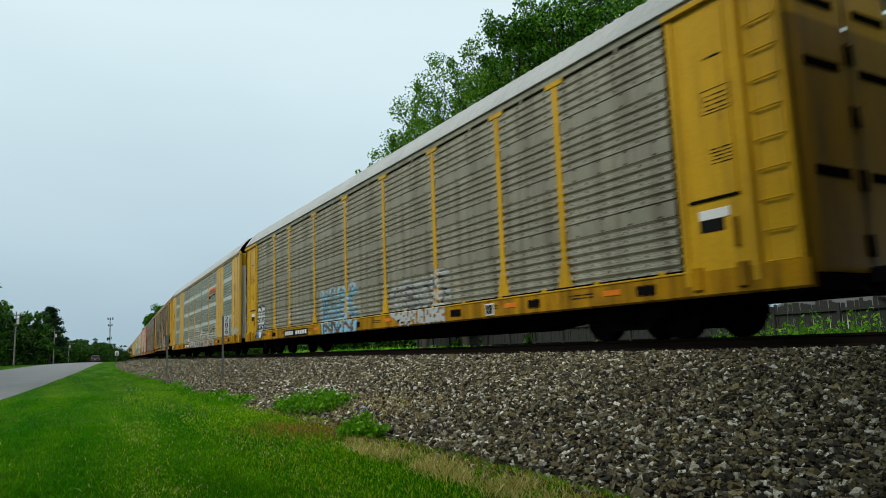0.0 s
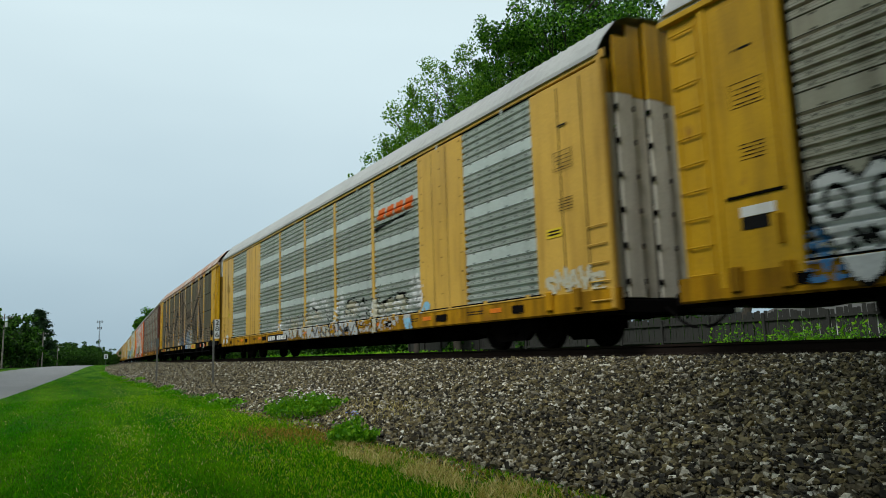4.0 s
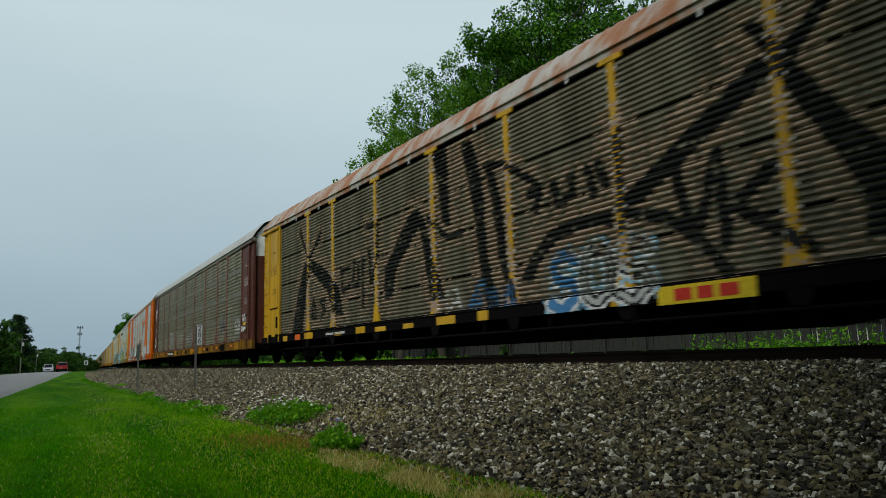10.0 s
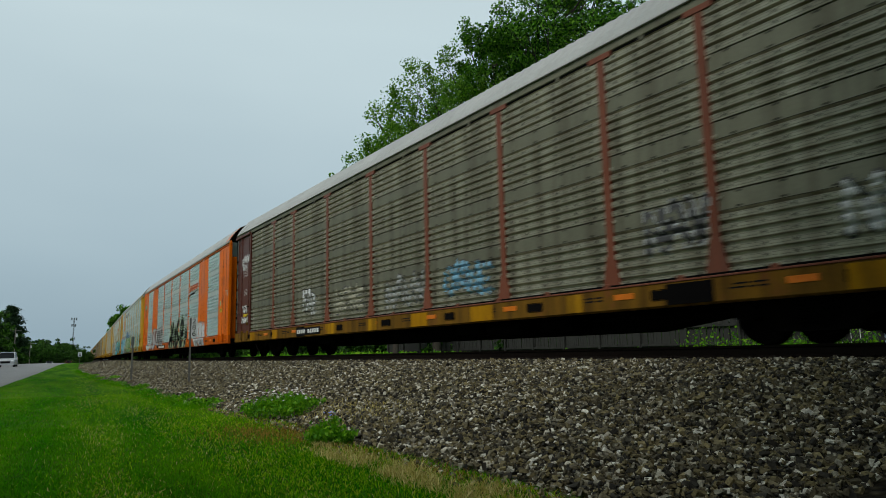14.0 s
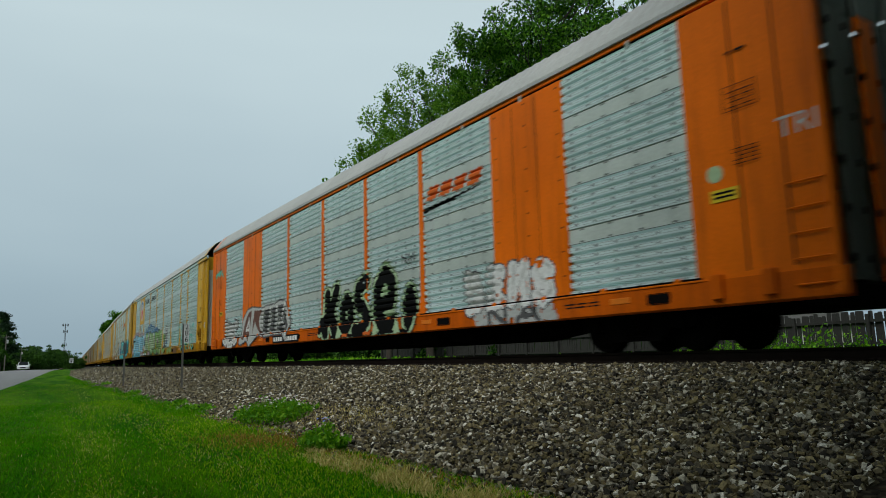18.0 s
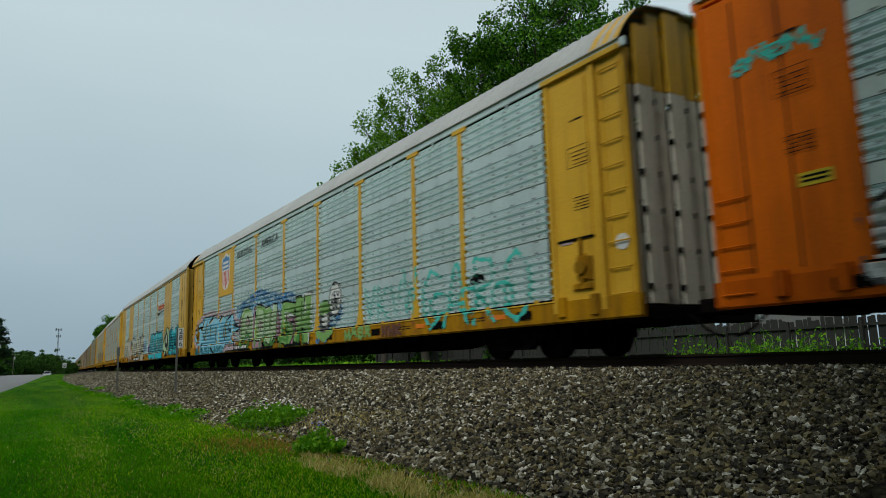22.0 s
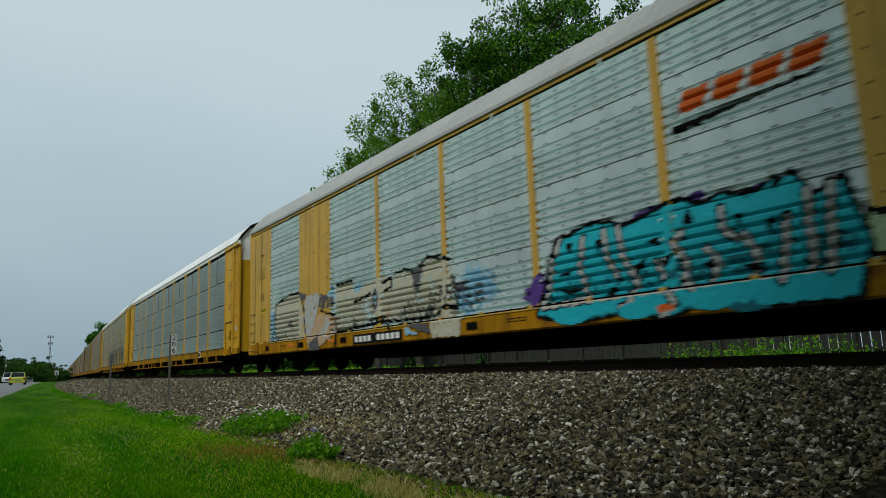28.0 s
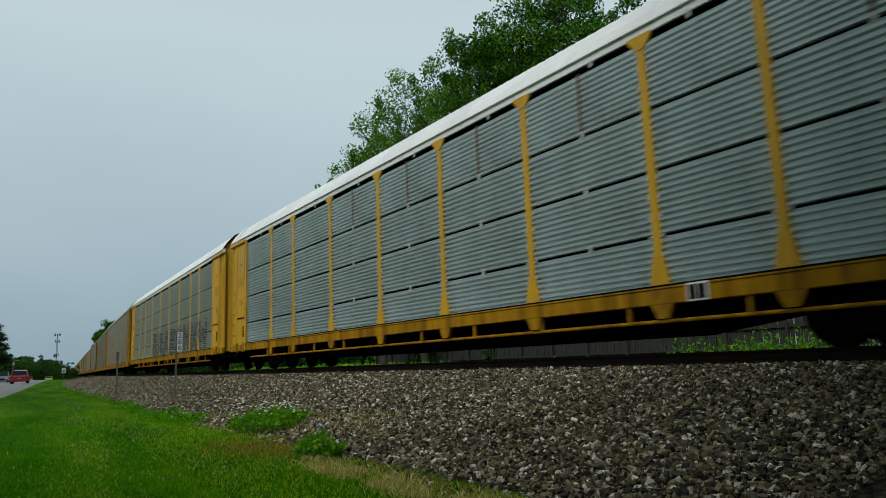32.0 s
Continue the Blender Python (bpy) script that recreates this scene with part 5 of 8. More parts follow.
def weeds():
    rng = np.random.default_rng(17)

    def clump(x, y, z, r, h, n, label, flowers=0, leaf=0.045, mat=M_WEED, fl=(0.8, 0.8, 0.76)):
        root = thing("weed", label, "weed", m=Matrix.Translation((x, y, z)))
        st = Build()
        pl = []
        for i in range(n):
            a, q = rng.uniform(0, 6.28), r * math.sqrt(rng.random())
            bx, by = q * math.cos(a), q * math.sin(a) * 1.5
            hh = h * rng.uniform(0.5, 1.1) * (1.1 - 0.6 * q / r)
            tx, ty = bx + rng.normal(0, 0.3 * h), by + rng.normal(0, 0.3 * h)
            st.tube((bx, by, -0.03), (tx, ty, hh), 0.004, 0.0025, 4, 0, False)
            for k in range(9):
                f = rng.uniform(0.2, 1.0)
                pl.append((bx + (tx - bx) * f + rng.normal(0, leaf), by + (ty - by) * f + rng.normal(0, leaf), hh * f + rng.normal(0, leaf * 0.5)))
        tagged(part("stem", st, mat, root, fix=False), kind="stuff")
        tagged(part("foliage", leaf_mesh("foliage", pl, leaf * 1.7 * rng.uniform(0.6, 1.3, len(pl)), rng, mat, long=1.3), mat, root), kind="stuff")
        if flowers:
            m = plain("petal_%02d" % int(fl[2] * 99), fl, 0.7)
            f = Build()
            for i in range(flowers):
                a, q = rng.uniform(0, 6.28), r * math.sqrt(rng.random())
                c = Vector((q * math.cos(a), q * math.sin(a) * 1.5, h * rng.uniform(0.65, 1.15)))
                ring = [c + Vector((math.cos(k * 1.05) * 0.02, math.sin(k * 1.05) * 0.02, 0.004 * (k % 2))) for k in range(6)]
                f.add([c + Vector((0, 0, 0.008)), *ring], [(0, 1 + k, 1 + (k + 1) % 6) for k in range(6)])
            tagged(part("blossom", f, m, root, fix=False), "small pale flowers", kind="stuff")
        return root
    clump(3.95, 11.0, 0.08, 0.50, 0.36, 190, "leafy green weed with small white daisies", 46, 0.03)
    clump(4.35, 11.2, 0.14, 0.36, 0.30, 80, "leafy green weed with small white daisies", 30, 0.03)
    clump(3.28, 7.45, 0.04, 0.24, 0.22, 130, "low dark green weed tuft at the ballast edge", 0, 0.028)
    clump(3.86, 8.75, 0.08, 0.10, 0.16, 12, "blue-flowered weed on the ballast", 7, 0.025, fl=(0.2, 0.3, 0.9))
    for i in range(18):
        s = 12 + 40 * rng.random()
        o = toe(s) + rng.normal(0.1, 0.15)
        p = on_track(s, o, bed(s, max(o, toe(s))))
        clump(p.x, p.y, p.z, rng.uniform(0.15, 0.4), rng.uniform(0.07, 0.15), 26, "low green weed tuft at the ballast edge", 0, 0.05)
    # rank growth before the fence and behind the track
    for s, o, r, h, n in [(12.6, 12.3, 1.0, 1.75, 120), (14.6, 12.4, 1.1, 1.7, 120), (10.8, 12.2, 0.9, 1.6, 70), (16.2, 12.5, 0.7, 1.65, 70), (11.6, 10.6, 0.8, 1.5, 50), (16.5, 11.8, 0.5, 1.3, 40), (20.0, 12.2, 0.5, 1.2, 34), (24.0, 12.3, 0.6, 1.0, 34), (29, 12.2, 0.7, 0.9, 30), (34, 12.0, 0.5, 1.1, 30), (14.8, 9.0, 0.7, 0.8, 50),
                          (7.5, 10.0, 0.8, 1.2, 50), (6.0, 9.5, 0.8, 1.0, 50)]:
        p = on_track(s, o, land(s, o))
        clump(p.x, p.y, p.z, r, h, int(n * 1.8), "rank green weeds before the wooden fence", 0, 0.062)
    for i in range(46):
        s = rng.uniform(20, 120)
        o = rng.uniform(5.5, 11.0)
        p = on_track(s, o, land(s, o))
        clump(p.x, p.y, p.z, rng.uniform(0.6, 1.3), rng.uniform(0.5, 0.95), 34, "bushy green weeds behind the track", 0, 0.13)
    pts = []
    for i in range(9000):
        s, o = rng.uniform(2, 70), rng.uniform(4.6, 13)
        p = on_track(s, o, land(s, o))
        pts.append((p.x, p.y, p.z + rng.uniform(0.05, 0.3)))
    for name, s0, s1, n, o0, o1, top, mat, text in (("hedge", 18, 260, 42000, 15.0, 18.0, 2.6, M_LEAF_FAR, "dark green unclipped hedge behind the track"), ("trackside_brush", 85, 340, 36000, 5.0, 8.0, 3.4, M_LEAF_FAR, "dark green brush close beside the far track"), ("tall_weed_bank", 30, 70, 9000, 8.0, 12.0, 1.15, M_WEED, "tall bright green weeds behind the track")):
        hp = []
        for i in range(n):
            s = s0 + (s1 - s0) * rng.random() ** 1.4
            h = top * (0.75 + 0.35 * noise.noise(Vector((s * 0.3, o0, 0))))
            o = rng.uniform(o0, o1)
            p = on_track(s, o, land(s, o))
            hp.append((p.x, p.y, p.z + h * rng.random() ** 0.7))
        hd = new(name, leaf_mesh(name, hp, rng.uniform(0.2, 0.45, n), rng, mat, long=1.5))
        tagged(hd, text, "hedge", kind="stuff")
    ob = new("rough_grass", leaf_mesh("rough_grass", pts, np.full(len(pts), 0.22), rng, M_WEED, long=2.0))
    tagged(ob, "rough green grass behind the track", "grass", kind="stuff")


weeds()

# ---- fence, houses ----
M_FENCE = painted("grey_weathered_timber", (0.036, 0.036, 0.032), 0.55, (0.012, 0.012, 0.010), 0.9, grain=12.0)


def fence():
    rnd = random.Random(3)
    root = thing("wooden_fence", "weathered grey board fence with posts and a top rail", "fence")
    off = 13.5
    pick = [Build().prism([(-0.066, 0.0), (0.066, 0.0), (0.066, h - 0.03), (0.045, h), (-0.045, h), (-0.066, h - 0.03)], 0, 0.0, 0.018).mesh("picket", [M_FENCE], False, True) for h in (2.02, 2.06, 1.98, 2.09)]
    s = 1.0
    i = 0
    while s < 45.5 and i < 298:
        p = on_track(s, off, land(s, off) + 0.05 + rnd.uniform(-0.015, 0.015))
        ob = new("picket", rnd.choice(pick))
        ob.parent = root
        ob.matrix_local = Matrix.Translation(p) @ pose(0, 0, 0, rnd.uniform(-0.8, 0.8), rnd.uniform(-0.6, 0.6), -math.degrees(heading(s)) + rnd.uniform(-2, 2))
        s += 0.149
        i += 1
    for j in range(19):
        s = 1.0 + 2.44 * j
        p = on_track(s, off - 0.09, land(s, off))
        g = Build().soft(-0.05, 0.05, -0.05, 0.05, -0.3, 2.02, 0.008)
        ob = part("post", g, M_FENCE, root)
        ob.matrix_local = Matrix.Translation(p)
        if j < 18:
            q = on_track(s + 2.44, off - 0.09, land(s + 2.44, off))
            for z in (0.35, 1.1, 1.8):
                r = Build()
                a, b = p + Vector((0.03, 0, z)), q + Vector((0.03, 0, z))
                r.add([a + Vector((dx, 0, dz)) for dx in (-0.02, 0.02) for dz in (-0.045, 0.045)] + [b + Vector((dx, 0, dz)) for dx in (-0.02, 0.02) for dz in (-0.045, 0.045)],
                      [(0, 1, 5, 4), (2, 6, 7, 3), (1, 3, 7, 5), (0, 4, 6, 2), (0, 2, 3, 1), (4, 5, 7, 6)])
                part("fence_rail", r, M_FENCE, root)


fence()


def house(x, y, turn, w, d, h, wall, roofm, label):
    root = thing("house", label, "house", m=Matrix.Translation((x, y, 0)) @ pose(0, 0, 0, 0, 0, turn))
    part("wall", Build().box(-w / 2, w / 2, -d / 2, d / 2, 0, h), wall, root)
    ov = 0.5
    r = Build()
    a, b = w / 2 + ov, d / 2 + ov
    top = h + 0.42 * b
    r.add([(-a, -b, h), (a, -b, h), (a, b, h), (-a, b, h), (-a, 0, top), (a, 0, top), (-a, -b, h - 0.18), (a, -b, h - 0.18), (a, b, h - 0.18), (-a, b, h - 0.18)],
          [(0, 1, 5, 4), (2, 3, 4, 5), (0, 4, 3), (1, 2, 5), (6, 7, 1, 0), (8, 9, 3, 2), (7, 8, 2, 1), (9, 6, 0, 3), (9, 8, 7, 6)])
    part("roof", r, roofm, root)
    for side in (-1, 1):
        for k in range(3):
            cx = -w / 3 + k * w / 3
            win = part("window", Build().soft(cx - 0.5, cx + 0.5, side * d / 2 - 0.05, side * d / 2 + 0.05, 1.0, 2.35, 0.02), M_WHITE, root)
            part("pane", Build().box(cx - 0.42, cx + 0.42, side * d / 2 - 0.055, side * d / 2 + 0.055, 1.08, 1.64).box(cx - 0.42, cx + 0.42, side * d / 2 - 0.055, side * d / 2 + 0.055, 1.70, 2.27), M_PANE, win)
        for k in range(2):
            cy = -d / 4 + k * d / 2
            win = part("window", Build().soft(side * w / 2 - 0.05, side * w / 2 + 0.05, cy - 0.5, cy + 0.5, 1.0, 2.35, 0.02), M_WHITE, root)
            part("pane", Build().box(side * w / 2 - 0.055, side * w / 2 + 0.055, cy - 0.42, cy + 0.42, 1.08, 2.27), M_PANE, win)
    return root


M_PANE = plain("dark_window_glass", (0.03, 0.035, 0.04), 0.1)
M_BRICK = painted("pinkish_brick", (0.32, 0.17, 0.14), 0.3, rough=0.9)
M_SHINGLE = painted("grey_roof_shingles", (0.16, 0.16, 0.16), 0.3, rough=0.9, streak=False)
M_SIDING = painted("pale_grey_siding", (0.5, 0.5, 0.48), 0.2)
hx, hy = polar(52.0, 62)
house(hx, hy, 38, 9, 8, 2.7, M_BRICK, M_SHINGLE, "pinkish brick bungalow with a grey roof behind the fence")
hx, hy = polar(61.0, 52)
house(hx, hy, 20, 8, 7, 2.5, M_SIDING, M_SHINGLE, "pale house with a grey shingle roof behind the fence")
hx, hy = polar(41.5, 85)
house(hx, hy, 25, 11, 8, 2.7, M_SIDING, M_SHINGLE, "pale house behind the fence and trees")

# ---- poles, signs, mast ----
M_POLE = painted("silvery_weathered_pole_timber", (0.19, 0.17, 0.15), 0.4, rough=0.95)
M_WIRE = plain("black_cable", (0.02, 0.02, 0.02), 0.6)
M_POST = painted("dull_grey_steel_post", (0.14, 0.14, 0.13), 0.3, (0.09, 0.06, 0.04), 0.6, 0.4)
POLES = [(-7.5, 88.0, 10.2), (-2.6, 148.0, 10.2), (5.2, 212.0, 10.2), (12.3, 300.0, 10.2)]


def utility_pole(x, y, h):
    root = thing("utility_pole", "weathered timber utility pole with a crossarm beside the road", "utility pole", "poles along the road", m=Matrix.Translation((x, y, land_at(x, y) - 0.45)))
    part("pole", Build().tube((0, 0, -0.5), (0, 0, h), 0.16, 0.10, 10), M_POLE, root)
    part("crossarm", Build().soft(-1.3, 1.3, -0.06, 0.06, h - 0.75, h - 0.62, 0.01), M_POLE, root)
    for dx in (-1.2, -0.5, 0.5, 1.2):
        part("insulator", Build().tube((dx, 0, h - 0.62), (dx, 0, h - 0.42), 0.05, 0.03, 8), M_GREYPAINT, root)
    part("transformer", Build().tube((0.32, 0, h - 2.3), (0.32, 0, h - 1.4), 0.22, None, 12), M_GREYPAINT, root)
    return root


for p in POLES:
    utility_pole(*p)


def wires():
    for k, (dx, dz) in enumerate(((-1.2, -0.4), (1.2, -0.4), (0.15, -3.0), (0.15, -3.6))):
        g = Build()
        for a, b in zip(POLES, POLES[1:]):
            za, zb = land_at(a[0], a[1]) - 0.45 + a[2] + dz, land_at(b[0], b[1]) - 0.45 + b[2] + dz
            pts = [Vector((a[0] + dx + (b[0] - a[0]) * f, a[1] + (b[1] - a[1]) * f, za + (zb - za) * f - 1.6 * 4 * f * (1 - f) * (1 if dz > -1 else 1.3))) for f in [i / 12 for i in range(13)]]
            for p, q in zip(pts, pts[1:]):
                g.tube(p, q, 0.022, None, 4, 0, False)
        thing("overhead_cable", "thin black cable sagging between the utility poles", "cable", "cables between the poles", built=g, material=M_WIRE)


wires()


def guy_wire(x, y):
    root = thing("guy_wire", "steel guy wire with a yellow sleeve at a pole's foot", "guy wire")
    z = land_at(x, y) - 0.4
    part("strand", Build().tube((x, y, z + 7.0), (x - 3.2, y - 2.0, z), 0.02, None, 5), M_WIRE, root)
    part("sleeve", Build().tube((x - 3.2, y - 2.0, z), (x - 2.1, y - 1.3, z + 2.4), 0.05, None, 6), M_YELLOW_CLEAN, root)


guy_wire(-2.6, 148.0)


M_MASTSTEEL = painted("dull_mast_steel", (0.10, 0.105, 0.11), 0.3)


def mast():
    x, y = polar(5.0, 600)
    root = thing("cell_tower", "slim grey lattice cell tower with antenna rings", "tower", m=Matrix.Translation((x, y, -2)))
    h = 35.0
    legs = [(math.cos(a) * 0.6, math.sin(a) * 0.6) for a in (0.5, 2.6, 4.7)]
    for lx, ly in legs:
        part("leg", Build().tube((lx, ly, 0), (lx * 0.6, ly * 0.6, h), 0.10, 0.08, 6), M_MASTSTEEL, root)
    br = Build()
    for k in range(24):
        z0, z1 = h * k / 24, h * (k + 1) / 24
        for i in range(3):
            a, b = legs[i], legs[(i + 1) % 3]
            f0, f1 = 1 - 0.4 * k / 24, 1 - 0.4 * (k + 1) / 24
            br.tube((a[0] * f0, a[1] * f0, z0), (b[0] * f1, b[1] * f1, z1), 0.045, None, 4)
    part("bracing", br, M_MASTSTEEL, root)
    for z, n, r in ((h - 0.6, 8, 2.0), (h - 5.5, 6, 1.5), (h - 15.5, 5, 1.4), (h - 20.5, 6, 1.6)):
        ring = Build()
        for i in range(n):
            a = 2 * math.pi * i / n + z
            ring.tube((0, 0, z), (math.cos(a) * r, math.sin(a) * r, z), 0.06, None, 4)
            ring.soft(math.cos(a) * r - 0.16, math.cos(a) * r + 0.16, math.sin(a) * r - 0.16, math.sin(a) * r + 0.16, z - 0.9, z + 1.0, 0.03)
        part("antenna_ring", ring, M_MASTSTEEL, root)


mast()


def letters(text, size, mat, parent, m, name="lettering", label="", shear=0.0, space=1.0, width=1.0):
    cu = bpy.data.curves.new("text", "FONT")
    cu.body, cu.size, cu.align_x, cu.align_y, cu.shear, cu.space_character = text, size, "CENTER", "CENTER", shear, space
    cu.extrude = 0.002
    tmp = new("text", cu)
    me = bpy.data.meshes.new_from_object(tmp)
    bpy.data.objects.remove(tmp)
    me.materials.clear()
    me.materials.append(mat)
    ob = new(name, me)
    ob.parent = parent
    ob.matrix_local = m @ Matrix.Diagonal((width, 1, 1, 1))
    if label:
        ob["label"] = label
    return ob


M_SIGNWHITE = plain("white_sign_sheet", (0.72, 0.74, 0.74), 0.45)


M_GALV = painted("weathered_zinc_plate", (0.13, 0.14, 0.14), 0.3, (0.15, 0.14, 0.13), 0.6, 0.3)


def milepost():
    root = thing("milepost", "railway milepost with white panel reading 286 on a steel post", "sign", m=pose(5.40, 23.3, 0.22, 0, 0, -8))
    part("post", Build().prism([(-0.03, -0.02), (0.03, -0.02), (0.03, 0.02), (0.018, 0.02), (0.018, -0.008), (-0.018, -0.008), (-0.018, 0.02), (-0.03, 0.02)], 2, -0.3, 2.06), M_POST, root)
    pan = part("panel", Build().soft(0.022, 0.178, -0.034, -0.024, 1.44, 2.06, 0.002), M_SIGNWHITE, root, "white upright panel with three black figures")
    for i, ch in enumerate("286"):
        letters(ch, 0.225, M_INK, pan, Matrix.Translation((0.10, -0.037, 1.95 - 0.2 * i)) @ pose(0, 0, 0, 90, 0, 0), "figure", width=1.15)
    b = thing("marker_post", "plain steel marker post with a small plate", "sign", m=pose(5.06, 32.0, 0.13, 0, 0, -10))
    part("post", Build().soft(-0.035, 0.035, -0.02, 0.02, -0.3, 1.55, 0.005), M_POST, b)
    part("plate", Build().soft(-0.06, 0.06, -0.034, -0.022, 1.46, 1.82, 0.003), M_GALV, b)


milepost()


def road_sign():
    x, y = polar(5.5, 142)
    root = thing("road_sign", "small white rectangular road sign on a post", "sign", m=Matrix.Translation((x, y, land_at(x, y))))
    part("post", Build().soft(-0.03, 0.03, -0.02, 0.02, -0.3, 2.0, 0.005), M_POST, root)
    p = part("panel", Build().soft(-0.31, 0.31, -0.03, -0.02, 1.2, 1.98, 0.002), M_SIGNWHITE, root)
    tagged(part("sign_mark", Build().box(-0.2, 0.2, -0.034, -0.03, 1.75, 1.82).box(-0.2, 0.2, -0.034, -0.03, 1.6, 1.67).box(-0.16, 0.16, -0.034, -0.03, 1.28, 1.52), M_INK, p), kind="stuff")


road_sign()

# ---- painting on the cars' sides ----
INK = {k: plain("spray_paint_" + k, c, 0.55) for k, c in dict(
    black=(0.006, 0.006, 0.006), soot=(0.020, 0.020, 0.021), clay=(0.34, 0.245, 0.17), green_pale=(0.36, 0.49, 0.29), silver=(0.40, 0.41, 0.39), brown=(0.12, 0.05, 0.035), white=(0.62, 0.63, 0.61),
    blue_pale=(0.22, 0.44, 0.58), teal=(0.012, 0.40, 0.47), teal_dark=(0.006, 0.12, 0.15), purple=(0.09, 0.04, 0.22), green=(0.18, 0.34, 0.10),
    pink=(0.36, 0.19, 0.26), blue=(0.06, 0.19, 0.38), tan=(0.46, 0.32, 0.205), mint=(0.05, 0.46, 0.38), beige=(0.45, 0.43, 0.32), red=(0.5, 0.035, 0.02),
    orange=(0.62, 0.12, 0.015), yellow=(0.6, 0.38, 0.03), sky=(0.20, 0.47, 0.60), grey_dark=(0.09, 0.09, 0.09), green_deep=(0.06, 0.20, 0.04), rose=(0.45, 0.33, 0.36)).items()}
GLYPHS = {  # rough strokes of spray-can letters in a unit square
    "A": [[(0, 0), (0.42, 1), (0.58, 1), (1, 0)], [(0.22, 0.35), (0.8, 0.35)]],
    "B": [[(0.1, 0), (0.1, 1), (0.7, 0.9), (0.7, 0.6), (0.15, 0.52), (0.85, 0.45), (0.85, 0.1), (0.1, 0)]],
    "C": [[(0.95, 0.85), (0.5, 1), (0.1, 0.7), (0.1, 0.3), (0.5, 0), (0.95, 0.15)]],
    "D": [[(0.1, 0), (0.1, 1), (0.6, 0.95), (0.95, 0.5), (0.6, 0.05), (0.1, 0)]],
    "E": [[(0.95, 0.95), (0.1, 1), (0.1, 0), (0.95, 0.05)], [(0.1, 0.5), (0.75, 0.52)]],
    "H": [[(0.1, 0), (0.1, 1)], [(0.9, 0), (0.9, 1)], [(0.1, 0.5), (0.9, 0.5)]],
    "K": [[(0.1, 0), (0.1, 1)], [(0.9, 1), (0.2, 0.45), (0.95, 0)]],
    "M": [[(0, 0), (0.12, 1), (0.5, 0.35), (0.88, 1), (1, 0)]],
    "N": [[(0.08, 0), (0.08, 1), (0.92, 0), (0.92, 1)]],
    "O": [[(0.5, 1), (0.15, 0.85), (0.05, 0.5), (0.15, 0.15), (0.5, 0), (0.85, 0.15), (0.95, 0.5), (0.85, 0.85), (0.5, 1)]],
    "R": [[(0.1, 0), (0.1, 1), (0.75, 0.92), (0.8, 0.6), (0.15, 0.48), (0.9, 0)]],
    "S": [[(0.92, 0.82), (0.5, 1), (0.1, 0.8), (0.2, 0.56), (0.8, 0.45), (0.9, 0.2), (0.5, 0), (0.05, 0.14)]],
    "U": [[(0.1, 1), (0.12, 0.2), (0.5, 0), (0.88, 0.2), (0.9, 1)]],
    "V": [[(0.05, 1), (0.5, 0), (0.95, 1)]],
    "W": [[(0, 1), (0.2, 0), (0.5, 0.7), (0.8, 0), (1, 1)]],
    "e": [[(0.15, 0.5), (0.85, 0.55), (0.8, 0.85), (0.45, 1), (0.1, 0.7), (0.1, 0.3), (0.45, 0), (0.9, 0.15)]],
    "i": [[(0.5, 0), (0.5, 1)]],
    "l": [[(0.3, 1), (0.3, 0.1), (0.9, 0)]],
}


def strokes(text, p0, z0, w, h, gap=0.0, wob=0.0, seed=1):
    rnd = random.Random(seed)
    out = []
    n = len(text)
    cw = (w - gap * (n - 1)) / n
    for i, ch in enumerate(text):
        dz, sc = rnd.uniform(-wob, wob), rnd.uniform(1 - wob, 1 + wob)
        for line in GLYPHS.get(ch, []):
            out.append([(p0 + i * (cw + gap) + x * cw, z0 + dz + z * h * sc) for x, z in line])
    return out


def fat(text, p0, z0, w, h, fill, edge, body=0.17, rim=0.05, gap=0.0, wob=0.08, seed=1, mark=None):
    """Fat letters laid one over the next, each with its own rim."""
    rnd = random.Random(seed)
    lays = []
    n = len(text)
    cw = (w - gap * (n - 1)) / n
    for i, ch in enumerate(text):
        dz, sc, ln = rnd.uniform(-wob, wob), rnd.uniform(1 - wob, 1 + wob), rnd.uniform(-0.12, 0.12)
        a = p0 + i * (cw + gap) + body
        ww, hh = max(0.2, cw - 2 * body), h - 2 * body
        ls = [[(a + x * ww + ln * z, z0 + body + dz + z * hh * sc) for x, z in line] for line in GLYPHS[ch]]
        lays.append(("line", (ls, body + rim), edge))
        lays.append(("line", (ls, body), fill if isinstance(fill, str) else fill[i % len(fill)]))
        if mark:
            lays.append(("line", ([[(x + 0.25 * body, z + 0.3 * body) for x, z in l] for l in ls], body * 0.16), mark))
    return lays


def dist_to(lines, P, Z):
    d = np.full(P.shape, 9.0)
    for line in lines:
        for (x0, z0), (x1, z1) in zip(line, line[1:]):
            dx, dz = x1 - x0, z1 - z0
            L = dx * dx + dz * dz + 1e-9
            t = np.clip(((P - x0) * dx + (Z - z0) * dz) / L, 0, 1)
            d = np.minimum(d, np.hypot(P - x0 - t * dx, Z - z0 - t * dz))
    return d


def inside(poly, P, Z):
    r = np.zeros(P.shape, bool)
    n = len(poly)
    for i in range(n):
        (x0, z0), (x1, z1) = poly[i], poly[(i + 1) % n]
        if z0 == z1:
            continue
        c = ((z0 > Z) != (z1 > Z)) & (P < (x1 - x0) * (Z - z0) / (z1 - z0) + x0)
        r ^= c
    return r


